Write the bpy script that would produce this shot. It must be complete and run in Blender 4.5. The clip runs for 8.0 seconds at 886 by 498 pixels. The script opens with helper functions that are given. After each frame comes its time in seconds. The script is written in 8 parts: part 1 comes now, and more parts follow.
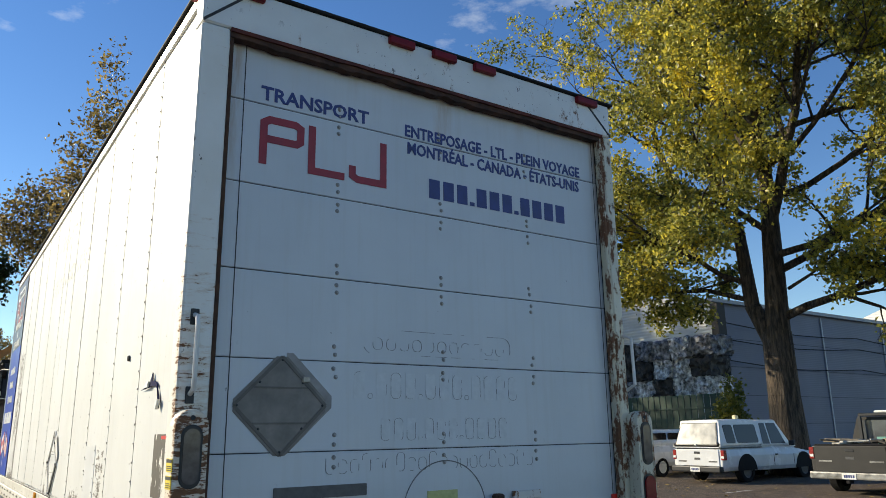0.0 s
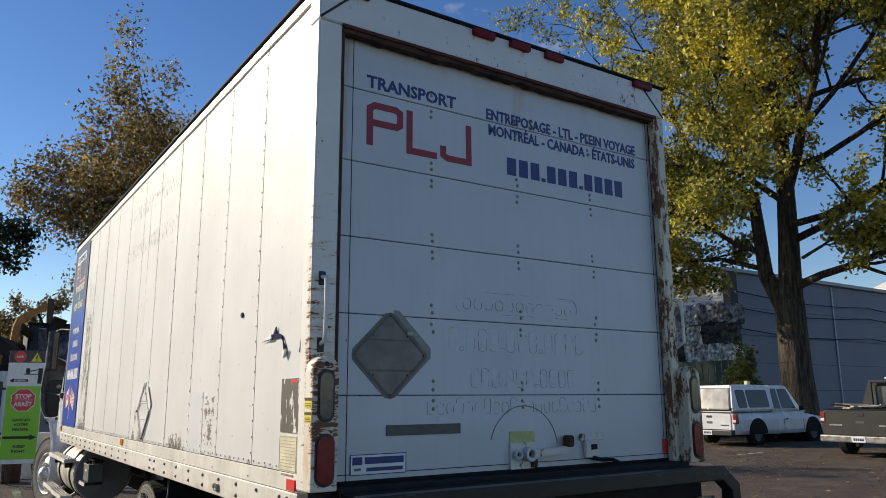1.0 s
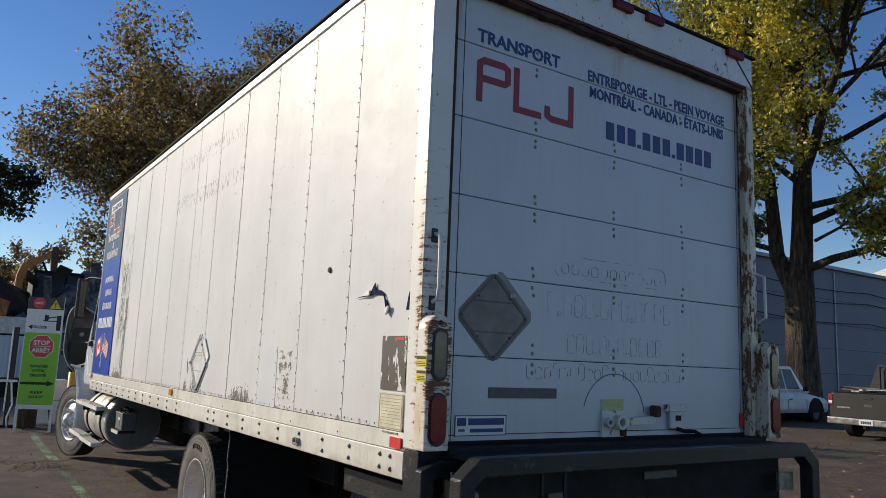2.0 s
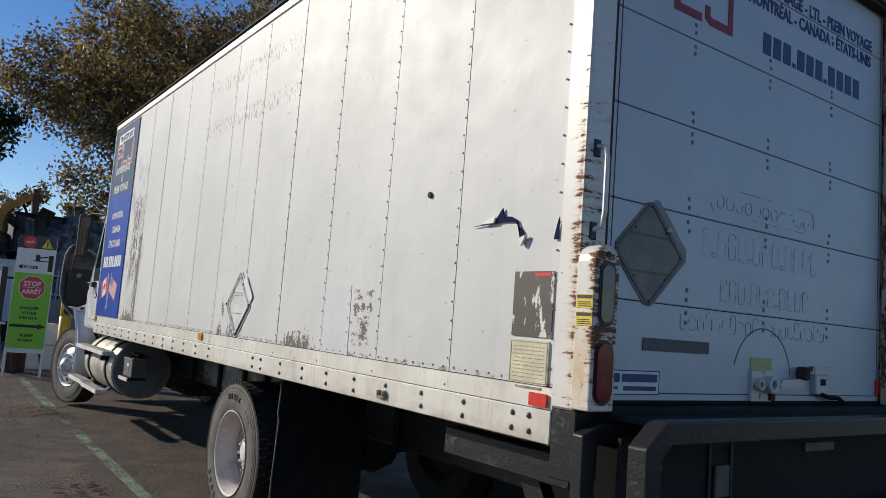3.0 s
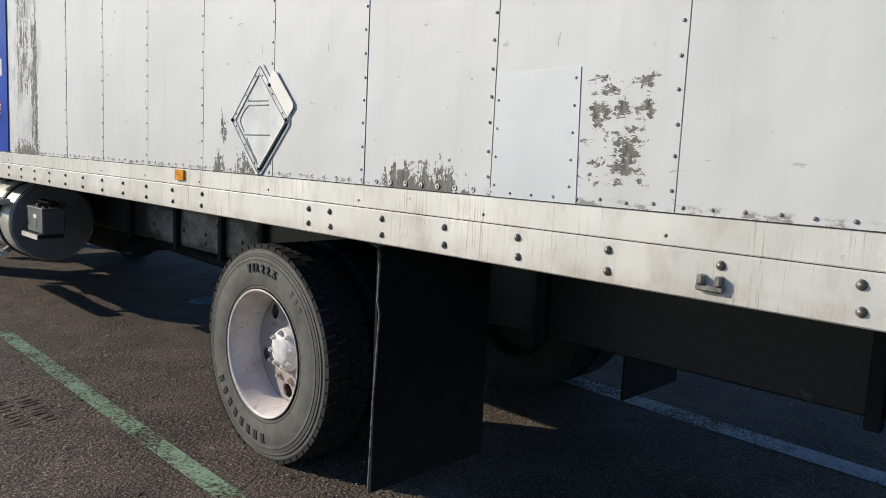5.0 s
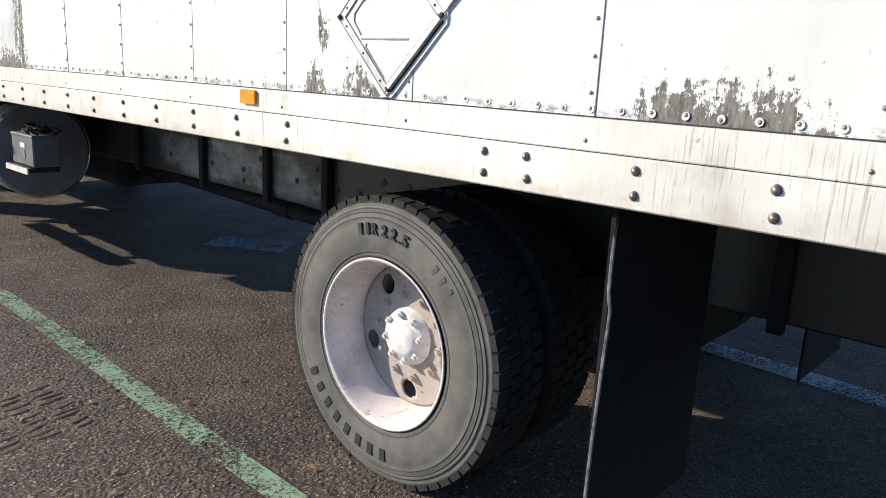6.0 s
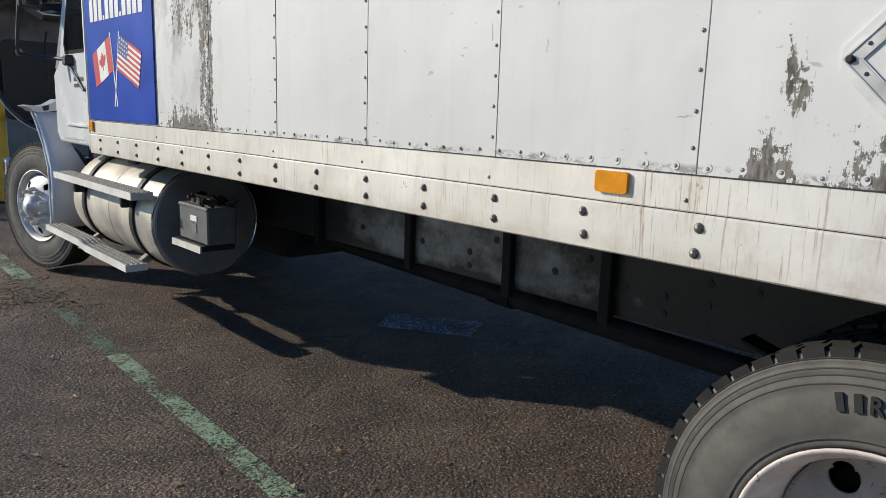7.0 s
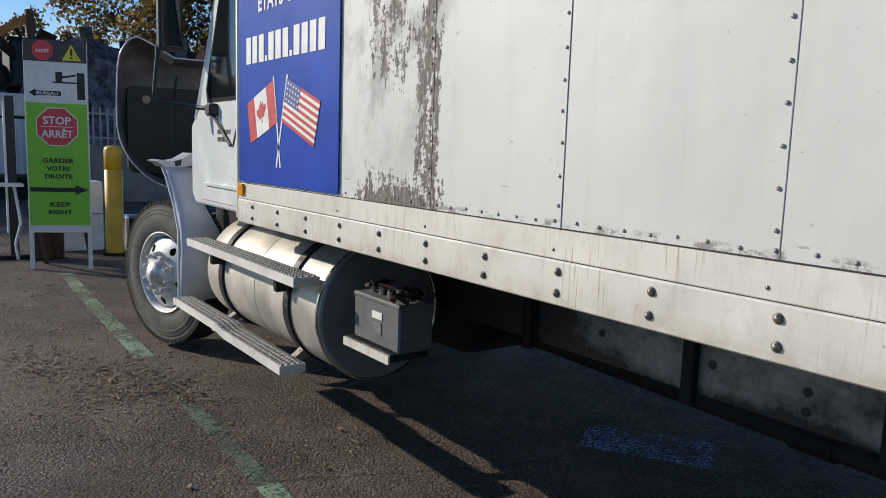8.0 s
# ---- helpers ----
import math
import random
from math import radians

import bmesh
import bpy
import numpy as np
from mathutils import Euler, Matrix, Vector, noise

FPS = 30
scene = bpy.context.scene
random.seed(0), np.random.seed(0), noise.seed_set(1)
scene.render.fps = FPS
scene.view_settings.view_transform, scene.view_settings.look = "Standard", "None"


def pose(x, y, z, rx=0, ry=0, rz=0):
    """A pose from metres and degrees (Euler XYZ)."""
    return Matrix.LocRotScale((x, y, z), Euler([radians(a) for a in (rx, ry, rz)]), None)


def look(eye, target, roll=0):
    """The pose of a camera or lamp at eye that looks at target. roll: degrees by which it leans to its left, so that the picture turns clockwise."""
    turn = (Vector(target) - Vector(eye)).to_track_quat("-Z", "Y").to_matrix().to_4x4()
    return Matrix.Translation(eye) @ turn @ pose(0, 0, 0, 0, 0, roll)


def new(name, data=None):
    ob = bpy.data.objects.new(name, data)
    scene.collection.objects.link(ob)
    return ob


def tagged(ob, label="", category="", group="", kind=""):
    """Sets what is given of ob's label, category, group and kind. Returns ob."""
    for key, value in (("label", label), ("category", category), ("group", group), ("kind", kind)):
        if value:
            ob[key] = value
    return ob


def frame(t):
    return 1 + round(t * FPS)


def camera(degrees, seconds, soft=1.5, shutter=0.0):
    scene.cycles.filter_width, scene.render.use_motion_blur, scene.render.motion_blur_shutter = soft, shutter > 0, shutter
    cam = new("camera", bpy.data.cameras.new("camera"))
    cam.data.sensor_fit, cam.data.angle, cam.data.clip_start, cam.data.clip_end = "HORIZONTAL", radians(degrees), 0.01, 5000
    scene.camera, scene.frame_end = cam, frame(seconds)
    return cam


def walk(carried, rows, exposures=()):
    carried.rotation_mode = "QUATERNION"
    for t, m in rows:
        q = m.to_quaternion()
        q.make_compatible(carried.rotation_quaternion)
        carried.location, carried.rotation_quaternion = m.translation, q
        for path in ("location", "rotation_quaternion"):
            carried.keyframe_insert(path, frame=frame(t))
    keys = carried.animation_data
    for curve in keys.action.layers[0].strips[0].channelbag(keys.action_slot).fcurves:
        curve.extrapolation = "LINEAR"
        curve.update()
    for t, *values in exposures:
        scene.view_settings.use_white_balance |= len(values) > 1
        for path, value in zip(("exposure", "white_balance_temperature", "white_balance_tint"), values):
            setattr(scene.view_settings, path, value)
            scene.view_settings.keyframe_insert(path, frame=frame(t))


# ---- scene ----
cam = camera(61.7, 8.0, soft=0.85)
# seconds, stops, kelvin, tint
EXPOSURES = [(0.0, 0.72, 7350, 6), (0.5, 0.44, 7300, 8), (1.0, 0.36, 7250, 11), (2.5, 0.06, 6750, 11), (3.0, 0.02, 6600, 11), (3.5, -0.12, 6500, 10), (4.0, 0.06, 6500, 10), (5.5, 0.49, 6500, 10), (6.0, 0.86, 6500, 10), (6.5, 0.60, 6500, 10), (7.0, 0.28, 6500, 10), (8.0, 0.20, 6500, 10)]
PATH = [
    (0, (-0.806, -3.027, 1.737), (0.289, -1.423, 2.215), -0.8),
    (0.5, (-1.151, -3.113, 1.734), (0.036, -1.575, 2.207), -2.6),
    (1, (-1.389, -3.186, 1.651), (-0.301, -1.554, 2.043), -0.3),
    (1.2, (-1.471, -3.167, 1.656), (-0.386, -1.529, 2.029), -0.1),
    (2.3, (-1.841, -2.59, 1.587), (-0.727, -0.955, 1.881), 3.8),
    (2.5, (-1.85, -2.411, 1.554), (-0.732, -0.779, 1.845), 4.6),
    (3, (-1.958, -1.904, 1.508), (-0.797, -0.288, 1.713), 4.3),
    (3.5, (-1.982, -1.341, 1.505), (-0.782, 0.257, 1.569), 3.0),
    (4, (-1.906, -0.742, 1.443), (-0.682, 0.839, 1.412), 3.3),
    (4.2, (-1.907, -0.517, 1.33), (-0.573, 0.973, 1.309), 5.3),
    (5.3, (-1.683, 0.789, 1.439), (-0.246, 2.127, 1.06), 3.0),
    (5.5, (-1.679, 1.027, 1.429), (-0.201, 2.301, 0.987), 4.5),
    (6, (-1.563, 1.618, 1.392), (-0.114, 2.919, 0.935), 2.9),
    (6.5, (-1.564, 2.257, 1.375), (-0.181, 3.653, 1.001), 3.9),
    (7, (-1.5, 2.931, 1.434), (-0.189, 4.397, 1.069), 1.7),
    (7.5, (-1.446, 3.591, 1.49), (-0.259, 5.181, 1.238), 1.6),
    (8, (-1.399, 4.214, 1.505), (-0.242, 5.825, 1.245), 1.9),
]
walk(cam, [(t, look(eye, target, roll)) for t, eye, target, roll in PATH], EXPOSURES)

# ---- world and sun ----
SUN_DIR = Vector((-1.36, 1.8, 1.0)).normalized()
SUN_EL = math.asin(SUN_DIR.z)
SUN_AZ = math.atan2(SUN_DIR.x, SUN_DIR.y)
world = bpy.data.worlds.new("world")
scene.world = world
world.use_nodes = True
wn, wl = world.node_tree.nodes, world.node_tree.links
wn.clear()
w_out = wn.new("ShaderNodeOutputWorld")
w_bg = wn.new("ShaderNodeBackground")
w_sky = wn.new("ShaderNodeTexSky")
w_sky.sky_type = "NISHITA"
w_sky.sun_disc = False
w_sky.sun_elevation = SUN_EL
w_sky.sun_rotation = SUN_AZ
w_sky.air_density = 1.0
w_sky.dust_density = 0.0
w_sky.ozone_density = 3.0
w_tc = wn.new("ShaderNodeTexCoord")
w_map = wn.new("ShaderNodeMapping")
w_map.inputs["Scale"].default_value = (1.6, 1.6, 3.6)
w_noise = wn.new("ShaderNodeTexNoise")
w_noise.inputs["Scale"].default_value = 2.3
w_noise.inputs["Detail"].default_value = 7
w_noise.inputs["Roughness"].default_value = 0.6
w_ramp = wn.new("ShaderNodeValToRGB")
w_ramp.color_ramp.elements[0].position = 0.62
w_ramp.color_ramp.elements[1].position = 0.9
w_mix = wn.new("ShaderNodeMixRGB")
w_mix.inputs[2].default_value = (6.5, 6.9, 7.4, 1)
wl.new(w_tc.outputs["Generated"], w_map.inputs[0])
wl.new(w_map.outputs[0], w_noise.inputs["Vector"])
wl.new(w_noise.outputs["Fac"], w_ramp.inputs[0])
wl.new(w_ramp.outputs[0], w_mix.inputs[0])
w_hue = wn.new("ShaderNodeHueSaturation")
w_hue.inputs["Hue"].default_value = 0.512
w_hue.inputs["Saturation"].default_value = 1.23
wl.new(w_sky.outputs[0], w_hue.inputs["Color"])
wl.new(w_hue.outputs[0], w_mix.inputs[1])
wl.new(w_mix.outputs[0], w_bg.inputs[0])
w_bg.inputs[1].default_value = 0.108
wl.new(w_bg.outputs[0], w_out.inputs[0])

sun_data = bpy.data.lights.new("sun", "SUN")
sun_data.energy = 3.9
sun_data.angle = radians(0.53)
sun_data.color = (1.0, 0.918, 0.778)
sun = new("sun", sun_data)
sun.matrix_world = look(SUN_DIR * 60, (0, 0, 0))


# ---- material helpers ----
class Mat:
    """A node material under construction, with short names for the nodes."""

    def __init__(self, name, rough=0.6, metal=0.0, spec=0.5):
        self.mat = bpy.data.materials.new(name)
        self.mat.use_nodes = True
        self.n, self.l = self.mat.node_tree.nodes, self.mat.node_tree.links
        self.b = self.n["Principled BSDF"]
        self.out = self.n["Material Output"]
        self.b.inputs["Roughness"].default_value = rough
        self.b.inputs["Metallic"].default_value = metal
        self.b.inputs["Specular IOR Level"].default_value = spec
        self.tc = self.n.new("ShaderNodeTexCoord")

    def put(self, value, sock):
        if hasattr(value, "is_output"):
            self.l.new(value, sock)
        elif isinstance(value, (tuple, list)):
            sock.default_value = (*value, 1)[:4] if len(sock.default_value) == 4 else value
        else:
            sock.default_value = value

    def coords(self, scale=(1, 1, 1), turn=(0, 0, 0)):
        m = self.n.new("ShaderNodeMapping")
        m.inputs["Scale"].default_value = scale
        m.inputs["Rotation"].default_value = turn
        self.l.new(self.tc.outputs["Object"], m.inputs[0])
        return m.outputs[0]

    def noise(self, scale, detail=5, rough=0.55, stretch=(1, 1, 1)):
        t = self.n.new("ShaderNodeTexNoise")
        t.inputs["Scale"].default_value = scale
        t.inputs["Detail"].default_value = detail
        t.inputs["Roughness"].default_value = rough
        self.l.new(self.coords(stretch), t.inputs["Vector"])
        return t.outputs["Fac"]

    def voronoi(self, scale, feature="F1"):
        t = self.n.new("ShaderNodeTexVoronoi")
        t.feature = feature
        t.inputs["Scale"].default_value = scale
        self.l.new(self.coords(), t.inputs["Vector"])
        return t.outputs["Distance"]

    def ramp(self, fac, lo, hi, c0=(0, 0, 0), c1=(1, 1, 1)):
        r = self.n.new("ShaderNodeValToRGB")
        r.color_ramp.elements[0].position, r.color_ramp.elements[1].position = lo, hi
        r.color_ramp.elements[0].color, r.color_ramp.elements[1].color = (*c0, 1), (*c1, 1)
        self.l.new(fac, r.inputs[0])
        return r.outputs[0]

    def mix(self, fac, a, b, kind="MIX"):
        m = self.n.new("ShaderNodeMixRGB")
        m.blend_type = kind
        self.put(fac, m.inputs[0])
        self.put(a, m.inputs[1])
        self.put(b, m.inputs[2])
        return m.outputs[0]

    def math(self, op, a, b=0.0, clamp=False):
        m = self.n.new("ShaderNodeMath")
        m.operation, m.use_clamp = op, clamp
        self.put(a, m.inputs[0])
        self.put(b, m.inputs[1])
        return m.outputs[0]

    def axis(self):
        s = self.n.new("ShaderNodeSeparateXYZ")
        self.l.new(self.tc.outputs["Object"], s.inputs[0])
        return s.outputs

    def window(self, v, lo, hi, soft):
        """1 where lo < v < hi, with soft borders."""
        a = self.math("DIVIDE", self.math("SUBTRACT", v, lo), soft, True)
        b = self.math("DIVIDE", self.math("SUBTRACT", hi, v), soft, True)
        return self.math("MULTIPLY", a, b)

    def bump(self, height, strength=0.3, distance=0.01):
        b = self.n.new("ShaderNodeBump")
        b.inputs["Strength"].default_value = strength
        b.inputs["Distance"].default_value = distance
        self.l.new(height, b.inputs["Height"])
        self.l.new(b.outputs[0], self.b.inputs["Normal"])

    def color(self, c):
        self.put(c, self.b.inputs["Base Color"])
        return self

    def rough(self, r):
        self.put(r, self.b.inputs["Roughness"])
        return self


def plain(name, c, rough=0.6, metal=0.0, vary=0.25, scale=9.0, bump=0.0, spec=0.5):
    """Paint, rubber or metal with soft blotches and fine grain."""
    m = Mat(name, rough, metal, spec)
    n1, n2 = m.noise(scale), m.noise(scale * 9, 4)
    dark = tuple(v * (1 - vary) for v in c)
    lite = tuple(min(1, v * (1 + vary * 0.5)) for v in c)
    m.color(m.mix(m.math("MULTIPLY", n2, 0.35), m.mix(m.ramp(n1, 0.3, 0.7), dark, lite), dark))
    m.rough(m.math("ADD", m.math("MULTIPLY", n1, 0.25), rough - 0.12))
    if bump:
        m.bump(n2, bump, 0.004)
    return m.mat


def wall_paint():
    """White sheet panels: dents, grime, scraped strips along the foot and torn film."""
    m = Mat("white_side_paint", 0.45, 0.0, 0.28)
    x, y, z = m.axis()
    base = m.mix(m.ramp(m.noise(1.3, 4), 0.3, 0.75), (0.63, 0.63, 0.605), (0.72, 0.72, 0.70))
    streak = m.ramp(m.noise(3.0, 6, 0.65, (1, 6, 0.45)), 0.52, 0.8)
    base = m.mix(m.math("MULTIPLY", streak, 0.22), base, (0.46, 0.44, 0.38))
    speck = m.ramp(m.noise(14, 3, 0.5, (1, 1, 2.2)), 0.70, 0.735)
    base = m.mix(m.math("MULTIPLY", speck, 0.55), base, (0.3, 0.29, 0.27))
    ragged = m.noise(9, 8, 0.78, (1, 2.4, 0.8))
    fine = m.noise(46, 4, 0.7, (1, 0.55, 1.0))
    # strips where the paint is scraped down to the grey sheet: y0, y1, top, amount
    bare = None
    for y0, y1, z0, z1, amount in ((3.12, 3.66, 1.0, 1.58, 0.40), (3.50, 3.74, 1.0, 1.60, 0.36), (3.50, 3.67, 1.2, 1.80, 0.285), (1.90, 2.62, 1.0, 1.56, 0.46), (6.10, 6.90, 1.0, 1.62, 0.36),
                                   (6.08, 6.46, 1.0, 2.5, 0.30), (6.2, 6.85, 1.5, 2.9, 0.275), (3.72, 4.2, 1.0, 1.46, 0.24), (4.9, 5.6, 1.0, 1.40, 0.14)):
        w = m.math("MULTIPLY", m.window(y, y0, y1, min(0.22, (y1 - y0) * 0.38)), m.window(z, z0, z1, 0.30))
        h = m.math("GREATER_THAN", m.math("ADD", m.math("MULTIPLY", ragged, 0.75), m.math("ADD", m.math("MULTIPLY", fine, 0.3), m.math("MULTIPLY", w, amount))), 0.80)
        h = m.math("MULTIPLY", h, m.math("GREATER_THAN", w, 0.02))
        bare = h if bare is None else m.math("MAXIMUM", bare, h)
    # soft grey smears beside the blue film
    smear = m.math("MULTIPLY", m.math("MULTIPLY", m.window(y, 6.08, 6.94, 0.15), m.window(z, 1.3, 3.2, 0.4)), m.ramp(m.noise(3.2, 6, 0.62, (1, 1.6, 1.2)), 0.47, 0.60))
    base = m.mix(m.math("MULTIPLY", smear, 0.7), base, (0.33, 0.33, 0.325))
    # crosswise rubs behind the wheel
    rub = m.math("MULTIPLY", m.window(y, 1.38, 1.635, 0.05), m.window(z, 1.34, 1.70, 0.05))
    rubs = m.math("GREATER_THAN", m.math("ADD", m.noise(12, 6, 0.75, (1, 1.1, 2.2)), m.math("MULTIPLY", rub, 0.155)), 0.68)
    bare = m.math("MAXIMUM", bare, m.math("MULTIPLY", rubs, m.math("GREATER_THAN", rub, 0.05)))
    # short nicks and rubs, lying and standing
    for stretch, cut in (((1, 1.2, 9), 0.722), ((1, 9, 1.3), 0.716), ((1, 3.0, 5.0), 0.722)):
        nick = m.math("GREATER_THAN", m.noise(4.5, 4, 0.6, stretch), cut)
        base = m.mix(m.math("MULTIPLY", nick, 0.55), base, (0.22, 0.21, 0.195))
    # remains of old lettering high on the wall
    old = m.math("MULTIPLY", m.window(y, 2.55, 4.5, 0.1), m.math("MAXIMUM", m.window(z, 3.28, 3.44, 0.02), m.window(z, 2.92, 3.08, 0.02)))
    olds = m.math("MULTIPLY", m.math("GREATER_THAN", m.noise(17, 5, 0.7, (1, 2, 1)), 0.555), old)
    base = m.mix(m.math("MULTIPLY", olds, 0.8), base, (0.28, 0.265, 0.24))
    grime = m.window(z, 1.0, 1.62, 0.45)
    base = m.mix(m.math("MULTIPLY", m.math("MULTIPLY", grime, m.noise(5, 5, 0.7, (1, 3, 0.6))), 0.30), base, (0.36, 0.32, 0.26))
    foot = m.math("MULTIPLY", m.window(z, 1.28, 1.338, 0.012), m.ramp(m.noise(13, 6, 0.75, (1, 1, 2)), 0.50, 0.58))
    base = m.mix(m.math("MULTIPLY", foot, 0.7), base, (0.16, 0.14, 0.115))
    m.color(m.mix(bare, base, m.mix(m.ramp(m.noise(26, 5, 0.7, (1, 2.4, 0.7)), 0.35, 0.65), (0.075, 0.068, 0.058), (0.27, 0.25, 0.222))))
    m.rough(m.math("ADD", m.math("MULTIPLY", bare, 0.2), m.math("ADD", 0.42, m.math("MULTIPLY", m.noise(4), 0.2))))
    dents = m.math("ADD", m.math("MULTIPLY", m.noise(1.7, 2, 0.4, (1, 1, 0.6)), 1.0), m.math("MULTIPLY", m.noise(6, 2, 0.5), 0.18))
    m.bump(dents, 0.62, 0.035)
    return m.mat


def chipped(m, base, share=0.0):
    """Small dark chips and short nicks in the paint, in loose swarms."""
    swarm = m.ramp(m.noise(4.2, 4, 0.6), 0.42, 0.56)
    for scale, stretch, cut in ((24, (1, 1, 0.55), 0.685), (46, (1, 1, 1), 0.70)):
        chip = m.math("GREATER_THAN", m.noise(scale, 4, 0.65, stretch), cut - share)
        base = m.mix(m.math("MULTIPLY", m.math("MULTIPLY", chip, swarm), 0.9), base, (0.045, 0.036, 0.032))
    return base


def rust_paint(name, c, amount=0.0, wide=1.0):
    """White paint on steel with rust blotches and drips; a larger amount is rustier."""
    m = Mat(name, 0.45)
    n1 = m.noise(6 * wide, 7, 0.7, (1, 1, 0.35))
    n2 = m.noise(38, 5, 0.65)
    base = m.mix(m.ramp(m.noise(3), 0.3, 0.7), tuple(v * 0.86 for v in c), c)
    halo = m.ramp(n1, 0.60 - amount, 0.72 - amount)
    base = m.mix(m.math("MULTIPLY", halo, 0.55), base, (0.42, 0.24, 0.10))
    core = m.ramp(m.math("ADD", m.math("MULTIPLY", n1, 0.8), m.math("MULTIPLY", n2, 0.25)), 0.63 - amount, 0.68 - amount)
    rust = m.mix(n2, (0.05, 0.02, 0.012), (0.24, 0.10, 0.04))
    base = chipped(m, base, 0.022)
    m.color(m.mix(core, base, rust))
    m.rough(m.math("ADD", 0.38, m.math("MULTIPLY", core, 0.45)))
    m.bump(m.math("ADD", m.math("MULTIPLY", core, 0.5), m.math("MULTIPLY", n2, 0.4)), 0.35, 0.004)
    return m.mat


def door_paint():
    m = Mat("white_door_paint", 0.42)
    x, y, z = m.axis()
    base = m.mix(m.ramp(m.noise(1.6, 4), 0.3, 0.75), (0.525, 0.555, 0.58), (0.605, 0.63, 0.65))
    drip = m.math("MULTIPLY", m.ramp(m.noise(4, 6, 0.65, (7, 1, 0.35)), 0.5, 0.78), 0.18)
    base = m.mix(drip, base, (0.40, 0.36, 0.28))
    # rust runs below the header, at the middle and at both ends
    run = None
    for x0, x1, z0 in ((1.20, 1.34, 3.10), (0.08, 0.19, 2.7), (2.34, 2.46, 2.8), (0.7, 0.78, 3.3), (1.75, 1.85, 3.3)):
        w = m.math("MULTIPLY", m.window(x, x0, x1, 0.04), m.window(z, z0, 3.9, 0.5))
        run = w if run is None else m.math("MAXIMUM", run, w)
    base = m.mix(m.math("MULTIPLY", m.math("MULTIPLY", run, m.ramp(m.noise(9, 5, 0.65, (3, 1, 0.4)), 0.35, 0.6)), 0.75), base, (0.40, 0.24, 0.10))
    scr = m.math("MULTIPLY", m.math("GREATER_THAN", m.noise(20, 5, 0.7, (1, 1, 0.6)), 0.69), m.window(z, 1.2, 2.2, 0.5))
    base = m.mix(m.math("MULTIPLY", scr, 0.6), base, (0.22, 0.21, 0.2))
    base = chipped(m, base, -0.035)
    low = m.math("MULTIPLY", m.window(z, 1.1, 1.55, 0.35), m.noise(6, 6, 0.7))
    base = m.mix(m.math("MULTIPLY", low, 0.55), base, (0.32, 0.27, 0.20))
    m.color(base)
    m.rough(m.math("ADD", 0.3, m.math("MULTIPLY", m.noise(5), 0.25)))
    m.bump(m.noise(3, 3), 0.2, 0.01)
    return m.mat


def rail_metal():
    """The mill-finish sill rail, with grime runs."""
    m = Mat("sill_rail_metal", 0.42, 0.35)
    base = m.mix(m.ramp(m.noise(2.2, 4), 0.3, 0.7), (0.66, 0.63, 0.565), (0.84, 0.81, 0.745))
    run = m.ramp(m.noise(6, 7, 0.72, (1, 1.6, 0.8)), 0.5, 0.75)
    base = m.mix(m.math("MULTIPLY", run, 0.42), base, (0.40, 0.32, 0.23))
    drip = m.math("MULTIPLY", m.ramp(m.noise(9, 5, 0.7, (1, 14, 0.5)), 0.57, 0.63), m.ramp(m.noise(2.0, 3), 0.42, 0.62))
    base = m.mix(m.math("MULTIPLY", drip, 0.68), base, (0.34, 0.23, 0.14))
    x, y, z = m.axis()
    low = m.math("MULTIPLY", m.window(z, 1.06, 1.165, 0.06), m.ramp(m.noise(5, 6, 0.7, (1, 1, 2)), 0.38, 0.62))
    base = m.mix(m.math("MULTIPLY", low, 0.55), base, (0.36, 0.27, 0.17))
    spot = m.math("GREATER_THAN", m.noise(15, 5, 0.7), 0.69)
    base = m.mix(m.math("MULTIPLY", spot, 0.5), base, (0.20, 0.15, 0.10))
    m.color(base)
    m.rough(m.math("ADD", 0.3, m.math("MULTIPLY", m.noise(6), 0.25)))
    m.bump(m.noise(2.5, 4), 0.35, 0.012)
    return m.mat


def peel(name, top, under, cut):
    """A sticker whose face has flaked off, most along its forward side."""
    m = Mat(name, 0.55)
    x, y, z = m.axis()
    n = m.math("ADD", m.math("MULTIPLY", m.window(y, 0.17, 0.36, 0.05), 0.08), m.math("ADD", m.math("MULTIPLY", m.noise(9, 6, 0.7, (1, 2, 0.8)), 0.8), m.math("MULTIPLY", m.noise(50, 4, 0.7), 0.2)))
    f = m.ramp(n, cut - 0.012, cut + 0.012)
    g = m.mix(m.noise(60, 3), tuple(v * 0.6 for v in under), under)
    m.color(m.mix(f, top, g))
    m.bump(f, 0.4, 0.002)
    return m.mat


